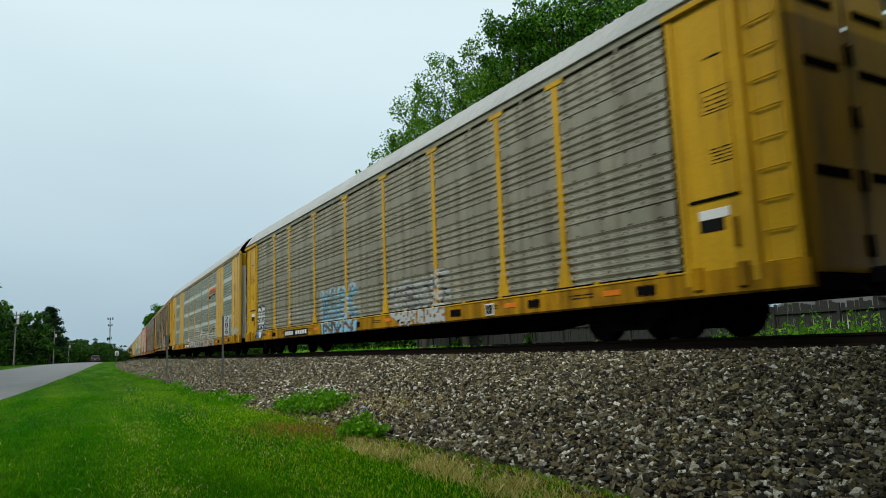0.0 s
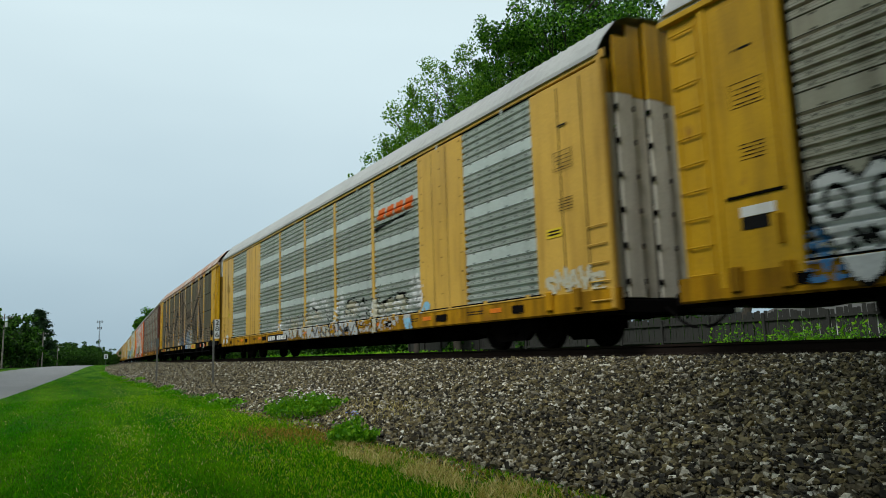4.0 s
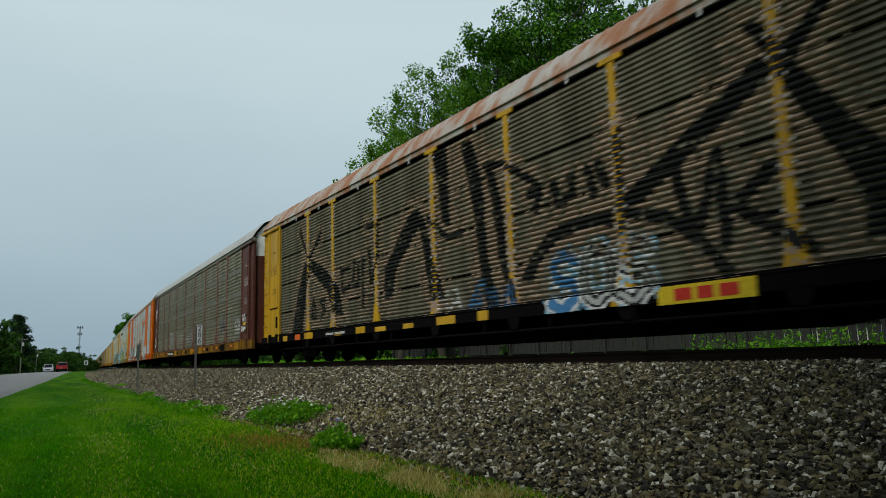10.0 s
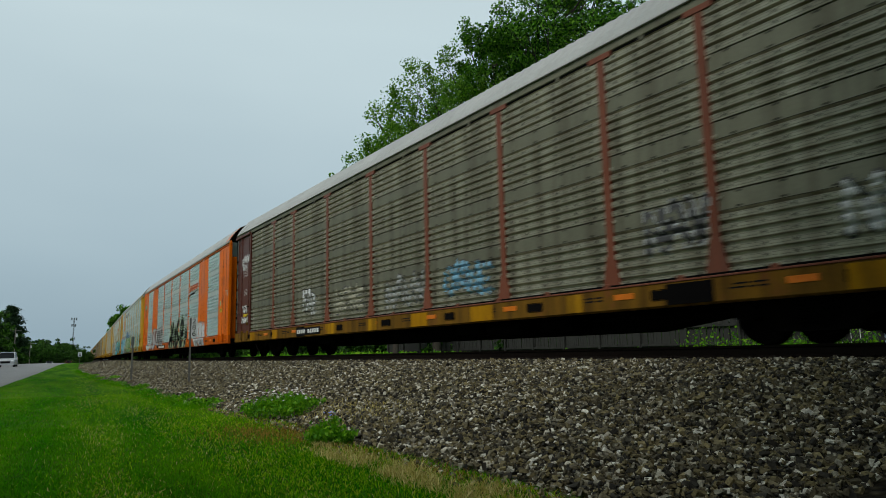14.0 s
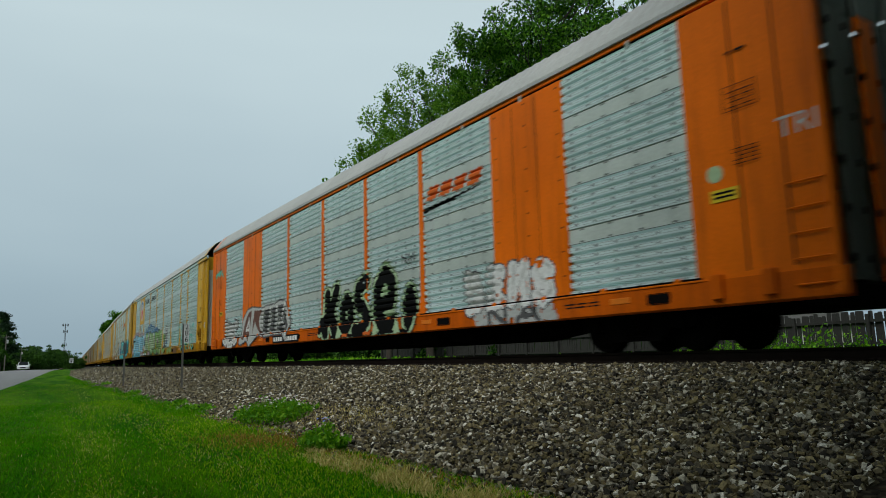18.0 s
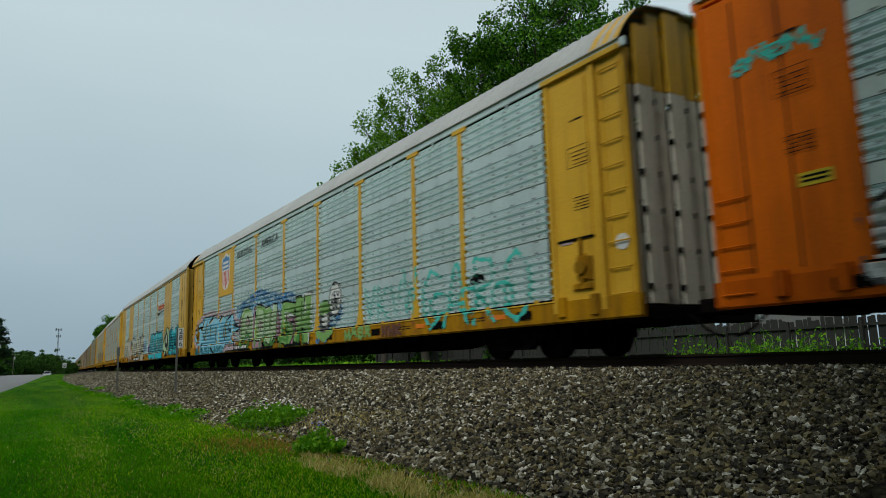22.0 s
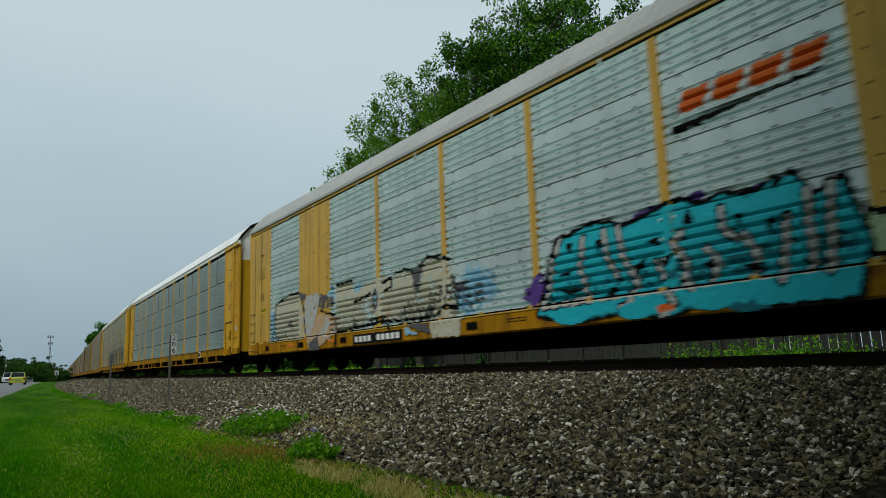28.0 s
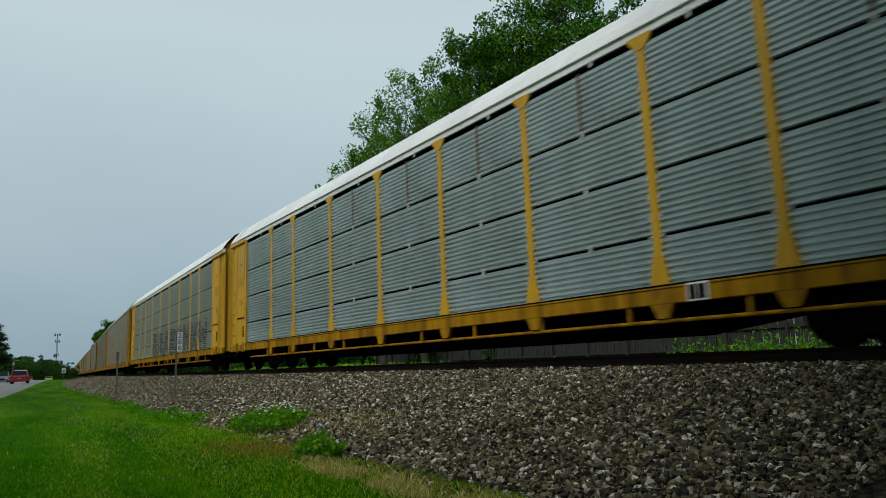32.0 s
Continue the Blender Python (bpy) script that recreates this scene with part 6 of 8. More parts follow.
def skin(kind, U, Z):
    """The outermost surface of a car's near side."""
    tab = SURF["slot" if kind == "slot" else "rib"]
    x = -1.535 + np.interp(Z, tab[:, 0], tab[:, 1])
    for i, u in enumerate(POSTS):
        if kind == "wide" and i in (0, 1, 6, 7):
            continue
        half = 0.085 + np.clip((1.45 - Z) / 0.55, 0, 1) * 0.12
        x = np.where(np.abs(U - u) < half, np.where(Z < 1.46, -1.554, -1.546), x)
    if kind == "wide":
        for a, b in ((4.54, 6.63), (20.72, 22.88)):
            x = np.where((U > a) & (U < b), -1.547, x)
    x = np.where((U < 1.95) | (U > 25.45), -1.566 if kind != "wide" else -1.56, x)
    return np.where(Z < 0.965, -1.578, x) - 0.006


def blotches(P, Z, size, rng):
    """Smooth patches of chance between 0 and 1."""
    a, b = P / size, (Z - Z.min()) / size
    g = rng.random((int(b.max()) + 3, int(a.max()) + 3))
    i, j = b.astype(int), a.astype(int)
    u, v = b - i, a - j
    u, v = u * u * (3 - 2 * u), v * v * (3 - 2 * v)
    n = g[i, j] * (1 - u) * (1 - v) + g[i + 1, j] * u * (1 - v) + g[i, j + 1] * (1 - u) * v + g[i + 1, j + 1] * u * v
    return np.clip((n - 0.5) * 1.5 + 0.5, 0, 1)


def spray(root, kind, uleft, width, z0, z1, layers, cell=0.03, name="graffiti", label="", fade=0.0, seed=0):
    """Paint on the corrugated side, laid close over ribs and posts. p runs from uleft towards the near end."""
    nu = int(width / cell)
    tab = SURF["slot" if kind == "slot" else "rib"][:, 0]
    marks = sorted({z0, z1, *[v for v in (0.70, 0.93, 0.965) if z0 < v < z1], *[float(v) for v in tab if z0 < v < z1]})
    gz = [z0]
    for a, b in zip(marks, marks[1:]):
        if b - gz[-1] < 0.004:
            continue
        n = max(1, round((b - a) / cell))
        gz += [a + (b - a) * i / n for i in range(1, n + 1)]
    gz = np.array(gz)
    p = (np.arange(nu) + 0.5) * cell
    z = (gz[1:] + gz[:-1]) / 2
    P, Z = np.meshgrid(p, z)
    rng = np.random.default_rng(seed)
    cls = np.full(P.shape, -1)
    names = []
    wobble = 0.012 * np.sin(P * 23 + Z * 11) + 0.008 * np.sin(P * 57 - Z * 41)
    for mode, data, colour in layers:
        if colour not in names:
            names.append(colour)
        if mode == "line":
            m = dist_to(data[0], P, Z) + wobble < data[1]
        elif mode == "poly":
            m = inside(data, P + wobble, Z + wobble)
        elif mode == "haze":
            m = (dist_to(data[0], P, Z) + wobble < data[1]) & (blotches(P, Z, 0.06, rng) < data[2])
        else:
            m = ((P - data[0]) / data[2]) ** 2 + ((Z - data[1]) / data[3]) ** 2 + wobble < 1
        cls[m] = names.index(colour)
    if fade:
        cls[blotches(P, Z, 0.08, rng) < fade] = -1
    if kind == "slot":
        # the open slots between the slats stay open
        for pts, _ in PROFILES["slot"]:
            for (a, _), (b, _) in zip(pts[3::4], pts[4::4]):
                cls[(Z > a) & (Z < b) & (skin(kind, uleft - P, Z) > -1.56)] = -1
    gu = np.arange(nu + 1) * cell
    GU, GZ = np.meshgrid(uleft - gu, gz)
    X = skin(kind, GU, GZ)
    verts = np.stack([X, GU - HALF, GZ], -1).reshape(-1, 3)
    zi, pi = np.nonzero(cls >= 0)
    w = nu + 1
    quads = np.stack([zi * w + pi, (zi + 1) * w + pi, (zi + 1) * w + pi + 1, zi * w + pi + 1], -1)
    used, inv = np.unique(quads, return_inverse=True)
    me = array_mesh(name, verts[used], inv.reshape(-1, 4), [INK[k] for k in names])
    me.polygons.foreach_set("material_index", cls[zi, pi].astype(np.int32))
    ob = new(name, me)
    ob.parent = root
    if label:
        ob["label"] = label
    return ob


def box_poly(p0, p1, z0, z1):
    return [(p0, z0), (p1, z0), (p1, z1), (p0, z1)]


SIDE = Matrix(((0, 0, -1, 0), (-1, 0, 0, 0), (0, 1, 0, 0), (0, 0, 0, 1)))


def number_board(root, uleft, uright, z0=0.60, z1=0.84, base=M_INK, bar=M_WHITE, x=-1.572):
    """A dark board on the sill whose marks are shown as plain bars."""
    a, b = uright - HALF, uleft - HALF
    g = part("number_board", Build().soft(x - 0.006, x + 0.01, a, b, z0, z1, 0.002), base, root, "dark board with a row of pale marks")
    t = Build()
    n = 10
    for i in range(n):
        if i == 4:
            continue
        y = b - 0.08 - (b - a - 0.16) * (i + 0.5) / n
        w = (b - a) / n * 0.33
        t.box(x - 0.011, x - 0.0065, y - w, y + w, z0 + 0.05, z1 - 0.05)
    tagged(part("mark", t, bar, g), kind="stuff")


def logo_blocks(root, kind, uleft, z, w=2.25, h=0.30):
    """A railway's emblem: four leaning orange blocks over a black wedge."""
    lays = []
    for i in range(4):
        a = 0.12 + i * w * 0.24
        lays.append(("poly", [(a, z), (a + w * 0.19, z), (a + w * 0.19 + 0.14, z + h), (a + 0.14, z + h)], "orange"))
    lays.append(("poly", [(0.0, z - 0.16), (w, z - 0.05), (w, z - 0.07), (0.0, z - 0.27)], "black"))
    spray(root, kind, uleft, w + 0.3, z - 0.3, z + h + 0.05, lays, 0.02, "emblem", "orange emblem over a black wedge")


def placard(root, u, z, w, h, mat, x=-1.556, ink=True):
    y = u - HALF
    p = part("placard", Build().soft(x - 0.006, x + 0.004, y - w / 2, y + w / 2, z - h / 2, z + h / 2, 0.002), mat, root)
    if ink:
        g = Build()
        for k in (-0.22, 0.12):
            g.box(x - 0.010, x - 0.0065, y - w * 0.4, y + w * 0.4, z + h * k, z + h * k + h * 0.16)
        tagged(part("mark", g, M_INK, p), kind="stuff")
    return p


M_SAFETY = plain("safety_yellow_label", (0.62, 0.45, 0.02), 0.5)


def paint_train():
    lead, c0, c1, c2, c3, c4, c5, c6, c7, c8 = [r for r, _ in TRAIN]
    # grimy yellow car
    spray(c0, "rib", 17.4, 3.5, 0.58, 2.1, [("poly", [(0.3, 0.58), (3.2, 0.58), (3.3, 0.93), (0.2, 0.93)], "blue_pale"), ("line", (strokes("NVN", 0.4, 0.62, 2.6, 0.3), 0.06), "grey_dark")] + fat("WAEC", 0.1, 0.95, 3.1, 1.1, "blue_pale", "silver", 0.15, 0.04, -0.03, 0.08, 3, "grey_dark"), fade=0.30, label="faded pale blue graffiti letters")
    wl = strokes("OBOS", 0.15, 1.0, 2.9, 0.62, 0.05, 0.08, 4)
    spray(c0, "rib", 11.9, 3.3, 0.58, 1.85, [("line", (wl, 0.22), "silver"), ("poly", box_poly(0.6, 3.0, 0.6, 0.92), "silver"), ("line", (wl, 0.03), "grey_dark")], fade=0.3, label="worn whitish graffiti letters")
    spray(c0, "rib", 22.5, 4.6, 1.05, 1.75, [("line", (strokes("CONUOBOR", 0.1, 1.15, 4.2, 0.45, 0.12, 0.06, 5), 0.03), "silver")], fade=0.1, label="thin whitish graffiti outline")
    heart = [(0.1, 1.55), (0.2, 1.95), (0.5, 2.0), (0.7, 1.8), (0.9, 2.0), (1.2, 1.95), (1.32, 1.55), (1.05, 1.15), (0.85, 0.72), (0.7, 0.62), (0.55, 0.72), (0.36, 1.15)]
    spray(c0, "rib", 25.45, 1.45, 0.58, 2.08, [("haze", ([[(0.1, 1.0), (1.3, 1.2)]], 0.35, 0.5), "blue"), ("line", ([heart + heart[:1]], 0.06), "black"), ("poly", heart, "white"), ("ell", (0.42, 1.62, 0.17, 0.22), "black"), ("ell", (0.42, 1.62, 0.11, 0.15), "white"),
                                               ("ell", (0.98, 1.62, 0.17, 0.22), "black"), ("ell", (0.98, 1.62, 0.11, 0.15), "white"), ("line", ([[(0.55, 1.05), (0.6, 1.25), (0.7, 1.1), (0.8, 1.25), (0.86, 1.05)]], 0.04), "black")], 0.022, label="white heart-shaped graffiti mask with black outline")
    number_board(c0, 21.3, 18.6, 0.62, 0.86)
    sign_box(c0, 6.9, 0.62, None)
    em = part("emblem", Build().tube((-1.538, 26.0 - HALF, 4.05), (-1.530, 26.0 - HALF, 4.05), 0.33, None, 28), plain("emblem_green", (0.02, 0.11, 0.06), 0.5), c0, "round green emblem with a blue centre and white cross")
    part("emblem_centre", Build().tube((-1.541, 26.0 - HALF, 4.05), (-1.538, 26.0 - HALF, 4.05), 0.21, None, 24), INK["blue"], em)
    part("emblem_cross", Build().box(-1.545, -1.541, 25.96 - HALF, 26.04 - HALF, 3.88, 4.22).box(-1.5455, -1.541, 25.83 - HALF, 26.17 - HALF, 4.02, 4.09), INK["white"], em)
    for c, u in ((c0, 26.05), (c0, 1.35), (lead, 1.35)):
        placard(c, u, 1.72, 0.5, 0.14, M_WHITE, -1.535, False)
        placard(c, u + 0.05, 1.56, 0.4, 0.17, M_INK, -1.535, False)
    # pale yellow car with silver letters
    logo_blocks(c1, "wide", 9.2, 3.62)
    cream = [[(5.92, 1.19), (6.09, 1.53), (6.56, 1.62), (6.91, 1.41), (6.85, 1.1)], [(8.36, 1.32), (9.21, 1.48), (9.18, 1.12), (8.33, 1.03)], [(9.28, 1.3), (9.5, 1.5), (9.83, 1.49), (10.01, 1.27), (9.89, 1.04), (9.51, 1.01)], [(8.01, 1.54), (8.28, 1.52), (8.29, 0.59), (7.98, 0.55)], [(3.24, 1.26), (3.4, 1.48), (3.79, 1.4), (3.97, 1.11)], [(4.0, 0.73), (4.75, 0.97), (4.83, 0.61), (4.24, 0.59)]]
    tin = [[(6.93, 1.08), (7.07, 1.44), (7.34, 1.53), (7.56, 1.26), (7.53, 1.02)], [(5.2, 1.0), (5.94, 1.1), (5.9, 0.67), (5.48, 0.57)], [(6.22, 0.98), (6.85, 1.01), (7.15, 0.58), (6.37, 0.58)], [(2.64, 0.91), (3.76, 0.98), (3.86, 0.59), (2.76, 0.61)], [(9.88, 0.98), (10.3, 0.96), (10.27, 0.83), (9.91, 0.85)]]
    rim = [[(5.92, 1.17), (6.1, 1.55), (6.56, 1.64), (6.91, 1.4)], [(6.93, 1.06), (7.07, 1.46), (7.35, 1.56), (7.57, 1.27), (7.55, 1.0)], [(8.32, 1.31), (9.22, 1.49)], [(9.26, 1.28), (9.5, 1.53), (9.85, 1.51), (10.03, 1.26)], [(7.99, 1.53), (7.96, 0.56)], [(8.29, 1.51), (8.31, 0.57)], [(5.31, 1.06), (6.08, 0.59)], [(6.22, 0.98), (6.32, 0.61)], [(6.85, 0.98), (7.15, 0.58)], [(3.12, 1.59), (3.53, 1.46)], [(4.31, 1.45), (4.74, 0.9)], [(4.89, 1.32), (5.28, 0.72)], [(8.7, 1.39), (8.67, 1.07)], [(6.35, 1.35), (6.37, 1.15)], [(9.58, 1.18), (9.62, 1.0)]]
    scrawl = [[(10.14, 1.03), (10.35, 1.76), (10.45, 1.22), (10.66, 1.78), (10.68, 1.18), (10.8, 1.48)], [(2.83, 1.54), (3.14, 1.83), (3.54, 1.54), (4.33, 1.75), (4.53, 1.21)], [(5.46, 1.53), (5.74, 1.77), (5.85, 1.21)]]
    wedge = [[(10.77, 0.98), (11.03, 1.21), (11.26, 1.13), (11.21, 1.0), (10.87, 0.93)], [(9.89, 0.85), (10.29, 0.86), (10.38, 0.58), (9.99, 0.6)]]
    left = fat("KNVS", 0.0, 0.75, 3.2, 0.75, ["silver", "beige"], "grey_dark", 0.10, 0.03, 0.0, 0.1, 7)
    spray(c1, "wide", 17.4, 11.5, 0.56, 1.98, [("haze", (scrawl, 0.16, 0.5), "white"), ("line", (scrawl, 0.035), "white"), ("haze", ([[(0.3, 0.8), (9.4, 0.85)]], 0.22, 0.35), "silver")] + left + [("poly", p, "silver") for p in tin] + [("poly", p, "beige") for p in cream] + [("poly", p, "blue_pale") for p in wedge]
          + [("line", (rim, 0.035), "black"), ("line", (strokes("NVSNANVS", 3.0, 0.98, 6.8, 0.35, 0.25, 0.1, 5), 0.03), "white"), ("line", (strokes("VNVNV", 3.2, 0.60, 3.6, 0.26, 0.2, 0.1, 6), 0.04), "grey_dark")], 0.026, fade=0.10, label="large worn silver and cream graffiti shapes edged black")
    spray(c1, "wide", 19.5, 2.3, 0.95, 1.35, [("line", (strokes("WNNC", 0.1, 1.0, 2.0, 0.22, 0.05, 0.1), 0.035), "white")], label="small white graffiti scrawl")
    number_board(c1, 19.4, 16.95, 0.60, 0.86)
    spray(c1, "wide", 27.0, 1.0, 0.7, 1.15, [("haze", ([[(0.1, 0.8), (0.9, 0.95)]], 0.2, 0.7), "white")], label="whitish scuffed paint")
    spray(c1, "wide", 1.9, 1.7, 0.95, 1.5, [("line", (strokes("SNAVE", 0.1, 1.0, 1.5, 0.3, 0.04, 0.1), 0.05), "beige")], label="pale graffiti scrawl")
    for c in (c1, c4, c6):
        for u in (1.5, 25.9):
            placard(c, u, 2.05, 0.42, 0.17, M_SAFETY, -1.556)
    # weathered car with huge black shapes
    W = 20.6
    L = 25.4
    tents = [[(18.38, 4.35), (18.63, 4.3), (19.06, 3.76), (18.88, 3.55)], [(19.6, 4.34), (19.76, 4.25), (19.12, 3.62), (18.79, 3.71)], [(18.59, 3.81), (18.93, 3.56), (17.65, 2.89), (16.44, 2.24), (15.9, 2.32), (17.29, 3.1)], [(18.74, 3.66), (19.09, 3.63), (19.65, 2.69), (20.25, 2.0), (20.59, 1.31), (19.69, 1.16), (19.68, 1.81), (19.47, 2.28), (19.09, 2.92)], [(22.18, 1.53), (22.46, 1.53), (22.64, 0.97), (22.27, 1.0)]]
    strokes_mid = [[(15.97, 3.63), (16.19, 3.62), (16.17, 2.61), (16.14, 1.76), (15.95, 1.8), (16.0, 2.66)], [(10.41, 4.68), (11.03, 4.7), (11.06, 3.75), (11.07, 2.9), (10.73, 2.98), (10.64, 3.76)], [(11.59, 4.63), (12.01, 4.55), (12.36, 3.46), (12.38, 2.62), (12.5, 1.69), (12.85, 0.74), (12.42, 0.74), (12.15, 1.66), (12.0, 2.99)], [(12.43, 3.9), (12.76, 3.67), (12.99, 2.83), (13.07, 1.86), (13.37, 1.05), (13.11, 1.01), (12.79, 1.91), (12.67, 2.92)]]
    strokes_far = [[(7.93, 2.29), (9.19, 3.44), (9.77, 3.55), (9.7, 3.07), (8.54, 2.2), (8.34, 1.53), (7.89, 1.52)], [(9.56, 3.55), (9.97, 3.28), (10.28, 2.41), (10.75, 1.27), (10.15, 1.28), (9.91, 2.42)], [(2.33, 3.26), (2.91, 3.05), (2.46, 2.16), (2.15, 0.94), (1.15, 0.91), (1.71, 2.24)], [(2.77, 3.26), (3.78, 2.92), (5.03, 2.16), (5.39, 1.3), (4.66, 1.36), (4.14, 2.13), (2.94, 2.81)], [(13.44, 1.38), (13.77, 1.81), (14.35, 2.21), (15.15, 2.31), (15.89, 2.27), (15.86, 2.02), (15.27, 2.09), (14.57, 2.0), (14.08, 1.72), (13.81, 1.33)]]
    thin_far = [[(1.9, 4.32), (2.63, 3.33)], [(3.68, 3.97), (2.77, 3.3)], [(12.44, 3.89), (13.06, 3.78), (14.11, 3.09)], [(10.13, 3.22), (10.94, 2.62), (11.5, 2.67)], [(3.09, 1.91), (3.34, 1.35), (2.94, 1.38), (3.09, 1.91)], [(4.0, 1.85), (3.62, 1.82), (3.99, 1.56), (3.67, 1.32)], [(5.77, 2.62), (5.22, 2.56), (5.31, 1.99), (5.8, 2.07)], [(6.09, 2.7), (6.01, 2.05), (6.36, 2.07), (6.34, 2.73)], [(6.64, 2.75), (6.65, 1.45)], [(7.03, 2.94), (7.15, 2.03), (7.52, 2.6)], [(6.88, 3.62), (7.57, 3.53), (7.52, 2.6)]]
    thin_near = [[(17.16, 2.59), (17.3, 1.84), (17.57, 1.86), (17.81, 2.65)], [(17.87, 2.69), (17.91, 1.41)], [(18.67, 2.3), (18.05, 1.9), (19.06, 1.19)], [(16.11, 2.18), (16.96, 1.94), (17.54, 1.48), (17.91, 0.99)], [(13.83, 2.97), (14.11, 3.02), (14.01, 2.67)], [(14.5, 3.02), (14.61, 2.67), (15.0, 2.74), (14.96, 3.04)], [(15.38, 3.06), (15.47, 2.66)], [(15.61, 3.1), (15.75, 2.73)]]
    solid = tents + strokes_mid + strokes_far
    rims = [p + p[:1] for p in solid]
    spray(c2, "slot", L, W + 2.6, 0.95, 4.72, [("haze", (rims, 0.42, 0.50), "clay"), ("line", (rims, 0.15), "clay"), ("haze", (thin_far + thin_near, 0.32, 0.55), "clay"), ("line", (thin_far, 0.075), "soot"), ("line", (thin_near, 0.10), "soot")] + [("poly", p, "soot") for p in solid], 0.04, fade=0.04, label="huge black graffiti strokes over tan paint")
    ss = strokes("SOS", 0.2, 0.78, 2.3, 0.95, 0.1, 0.06)
    spray(c2, "slot", 11.3, 2.8, 0.71, 1.95, [("haze", (ss, 0.22, 0.5), "blue_pale"), ("line", (ss, 0.15), "white"), ("line", (ss[:1], 0.10), "blue"), ("line", (ss[1:], 0.10), "soot"), ("line", (ss[1:], 0.045), "silver")], label="white graffiti letters shaded blue")
    spray(c2, "slot", 15.1, 3.2, 0.95, 1.6, [("line", (strokes("HA", 0.2, 1.05, 0.9, 0.42, 0.1), 0.05), "white"), ("haze", ([[(1.6, 1.1), (1.9, 1.4)]], 0.2, 0.9), "blue"), ("line", (strokes("BE", 2.1, 1.0, 0.9, 0.3, 0.1), 0.06), "blue")], fade=0.1, label="small white and blue graffiti marks")
    g = Build()
    rnd = random.Random(12)
    for u in (2.6, 3.6, 5.0, 9.2, 10.4, 13.0, 14.2, 16.0, 17.4, 18.6, 20.1, 22.3, 23.4, 24.6):
        wdt = rnd.uniform(0.35, 0.75)
        y = u - HALF
        part("sill_patch", Build().soft(-1.572, -1.556, y, y + wdt, 0.72, 0.72 + rnd.choice((0.12, 0.18, 0.2)), 0.002), rnd.choice((M_YELLOW_CLEAN, INK["orange"], M_YELLOW_OLD)), c2)
    brd = part("name_board", Build().soft(-1.580, -1.556, 7.1 - HALF, 8.7 - HALF, 0.66, 0.93, 0.003), M_SAFETY, c2, "yellow board with red block marks")
    part("mark", Build().box(-1.586, -1.5805, 7.35 - HALF, 7.65 - HALF, 0.71, 0.88).box(-1.586, -1.5805, 7.75 - HALF, 8.0 - HALF, 0.71, 0.88).box(-1.586, -1.5805, 8.1 - HALF, 8.4 - HALF, 0.71, 0.88), INK["red"], brd)
    number_board(c2, 21.3, 19.8, 0.72, 0.88, x=-1.566)
    sign_box(c2, 4.0, 0.66, None)
    # brown-framed car
    for u, w, t, col, z in ((20.0, 1.2, "EAR", "white", 1.35), (17.4, 2.0, "WOWE", "beige", 1.2), (14.3, 2.0, "NAVW", "silver", 1.2), (11.6, 1.9, "ORWE", "blue_pale", 1.25), (3.4, 1.4, "LNV", "white", 1.3), (5.9, 1.3, "NAV", "grey_dark", 1.4)):
        st = strokes(t, 0.1, z, w - 0.2, 0.55, 0.05, 0.12, int(u))
        spray(c3, "rib", u, w, z - 0.15, z + 0.75, [("line", (st, 0.09), "grey_dark" if col != "grey_dark" else "silver"), ("line", (st, 0.06), col)], fade=0.3, label="small faded graffiti tag")
    number_board(c3, 20.4, 18.4, 0.64, 0.86)
    rnd = random.Random(5)
    for u in [2.2 + 2.5 * i for i in range(10)]:
        y = u - HALF
        part("sill_patch", Build().soft(-1.572, -1.556, y, y + rnd.uniform(0.4, 0.9), 0.6, 0.9, 0.002), rnd.choice((M_YELLOW_OLD, M_SILL, M_SILL, M_SILL_DARK, M_BLACK)), c3)
    for u in (1.35, 26.05):
        st = Build()
        frame_bars(st, -1.531, u - 0.25, u + 0.25, 3.05, 3.45, 0.03)
        bars(st, -1.531, u - 0.2, 3.3, 0.4, 2, 0.06, 0.05, 3)
        part("stencil_frame", st, M_WHITE, c3)
        placard(c3, u, 1.62, 0.55, 0.1, M_SAFETY, -1.535, False)
        spray(c3, "rib", u + 0.45, 0.9, 1.25, 2.1, [("haze", (strokes("NVN", 0.1, 1.35, 0.7, 0.2) + strokes("VA", 0.2, 1.75, 0.5, 0.2), 0.05, 0.8), "white")], label="white graffiti scrawl")
    spray(c3, "rib", 26.55, 1.1, 3.35, 4.05, [("line", (strokes("ENRW", 0.1, 3.72, 0.85, 0.2, 0.04, 0.1) + strokes("NV", 0.2, 3.45, 0.5, 0.16, 0.05), 0.035), "white")], 0.02, label="white graffiti scrawl high on the end panel")
    sc = Build()
    for k in range(14):
        a0, a1 = k / 14 * 5.2, (k + 1) / 14 * 5.2
        sc.tube((-0.9 + 0.20 * math.cos(a0), -HALF + 0.065, 3.0 + 0.30 * math.sin(a0)), (-0.9 + 0.20 * math.cos(a1), -HALF + 0.065, 3.0 + 0.30 * math.sin(a1)), 0.014, None, 5)
    sc.tube((-0.85, -HALF + 0.065, 2.95), (-0.68, -HALF + 0.065, 2.55), 0.014, None, 5)
    part("chalk_scrawl", sc, M_GREYPAINT, c3, "white curling scrawl on the end door")
    # orange car
    logo_blocks(c4, "wide", 9.25, 3.52)
    K = 15.3
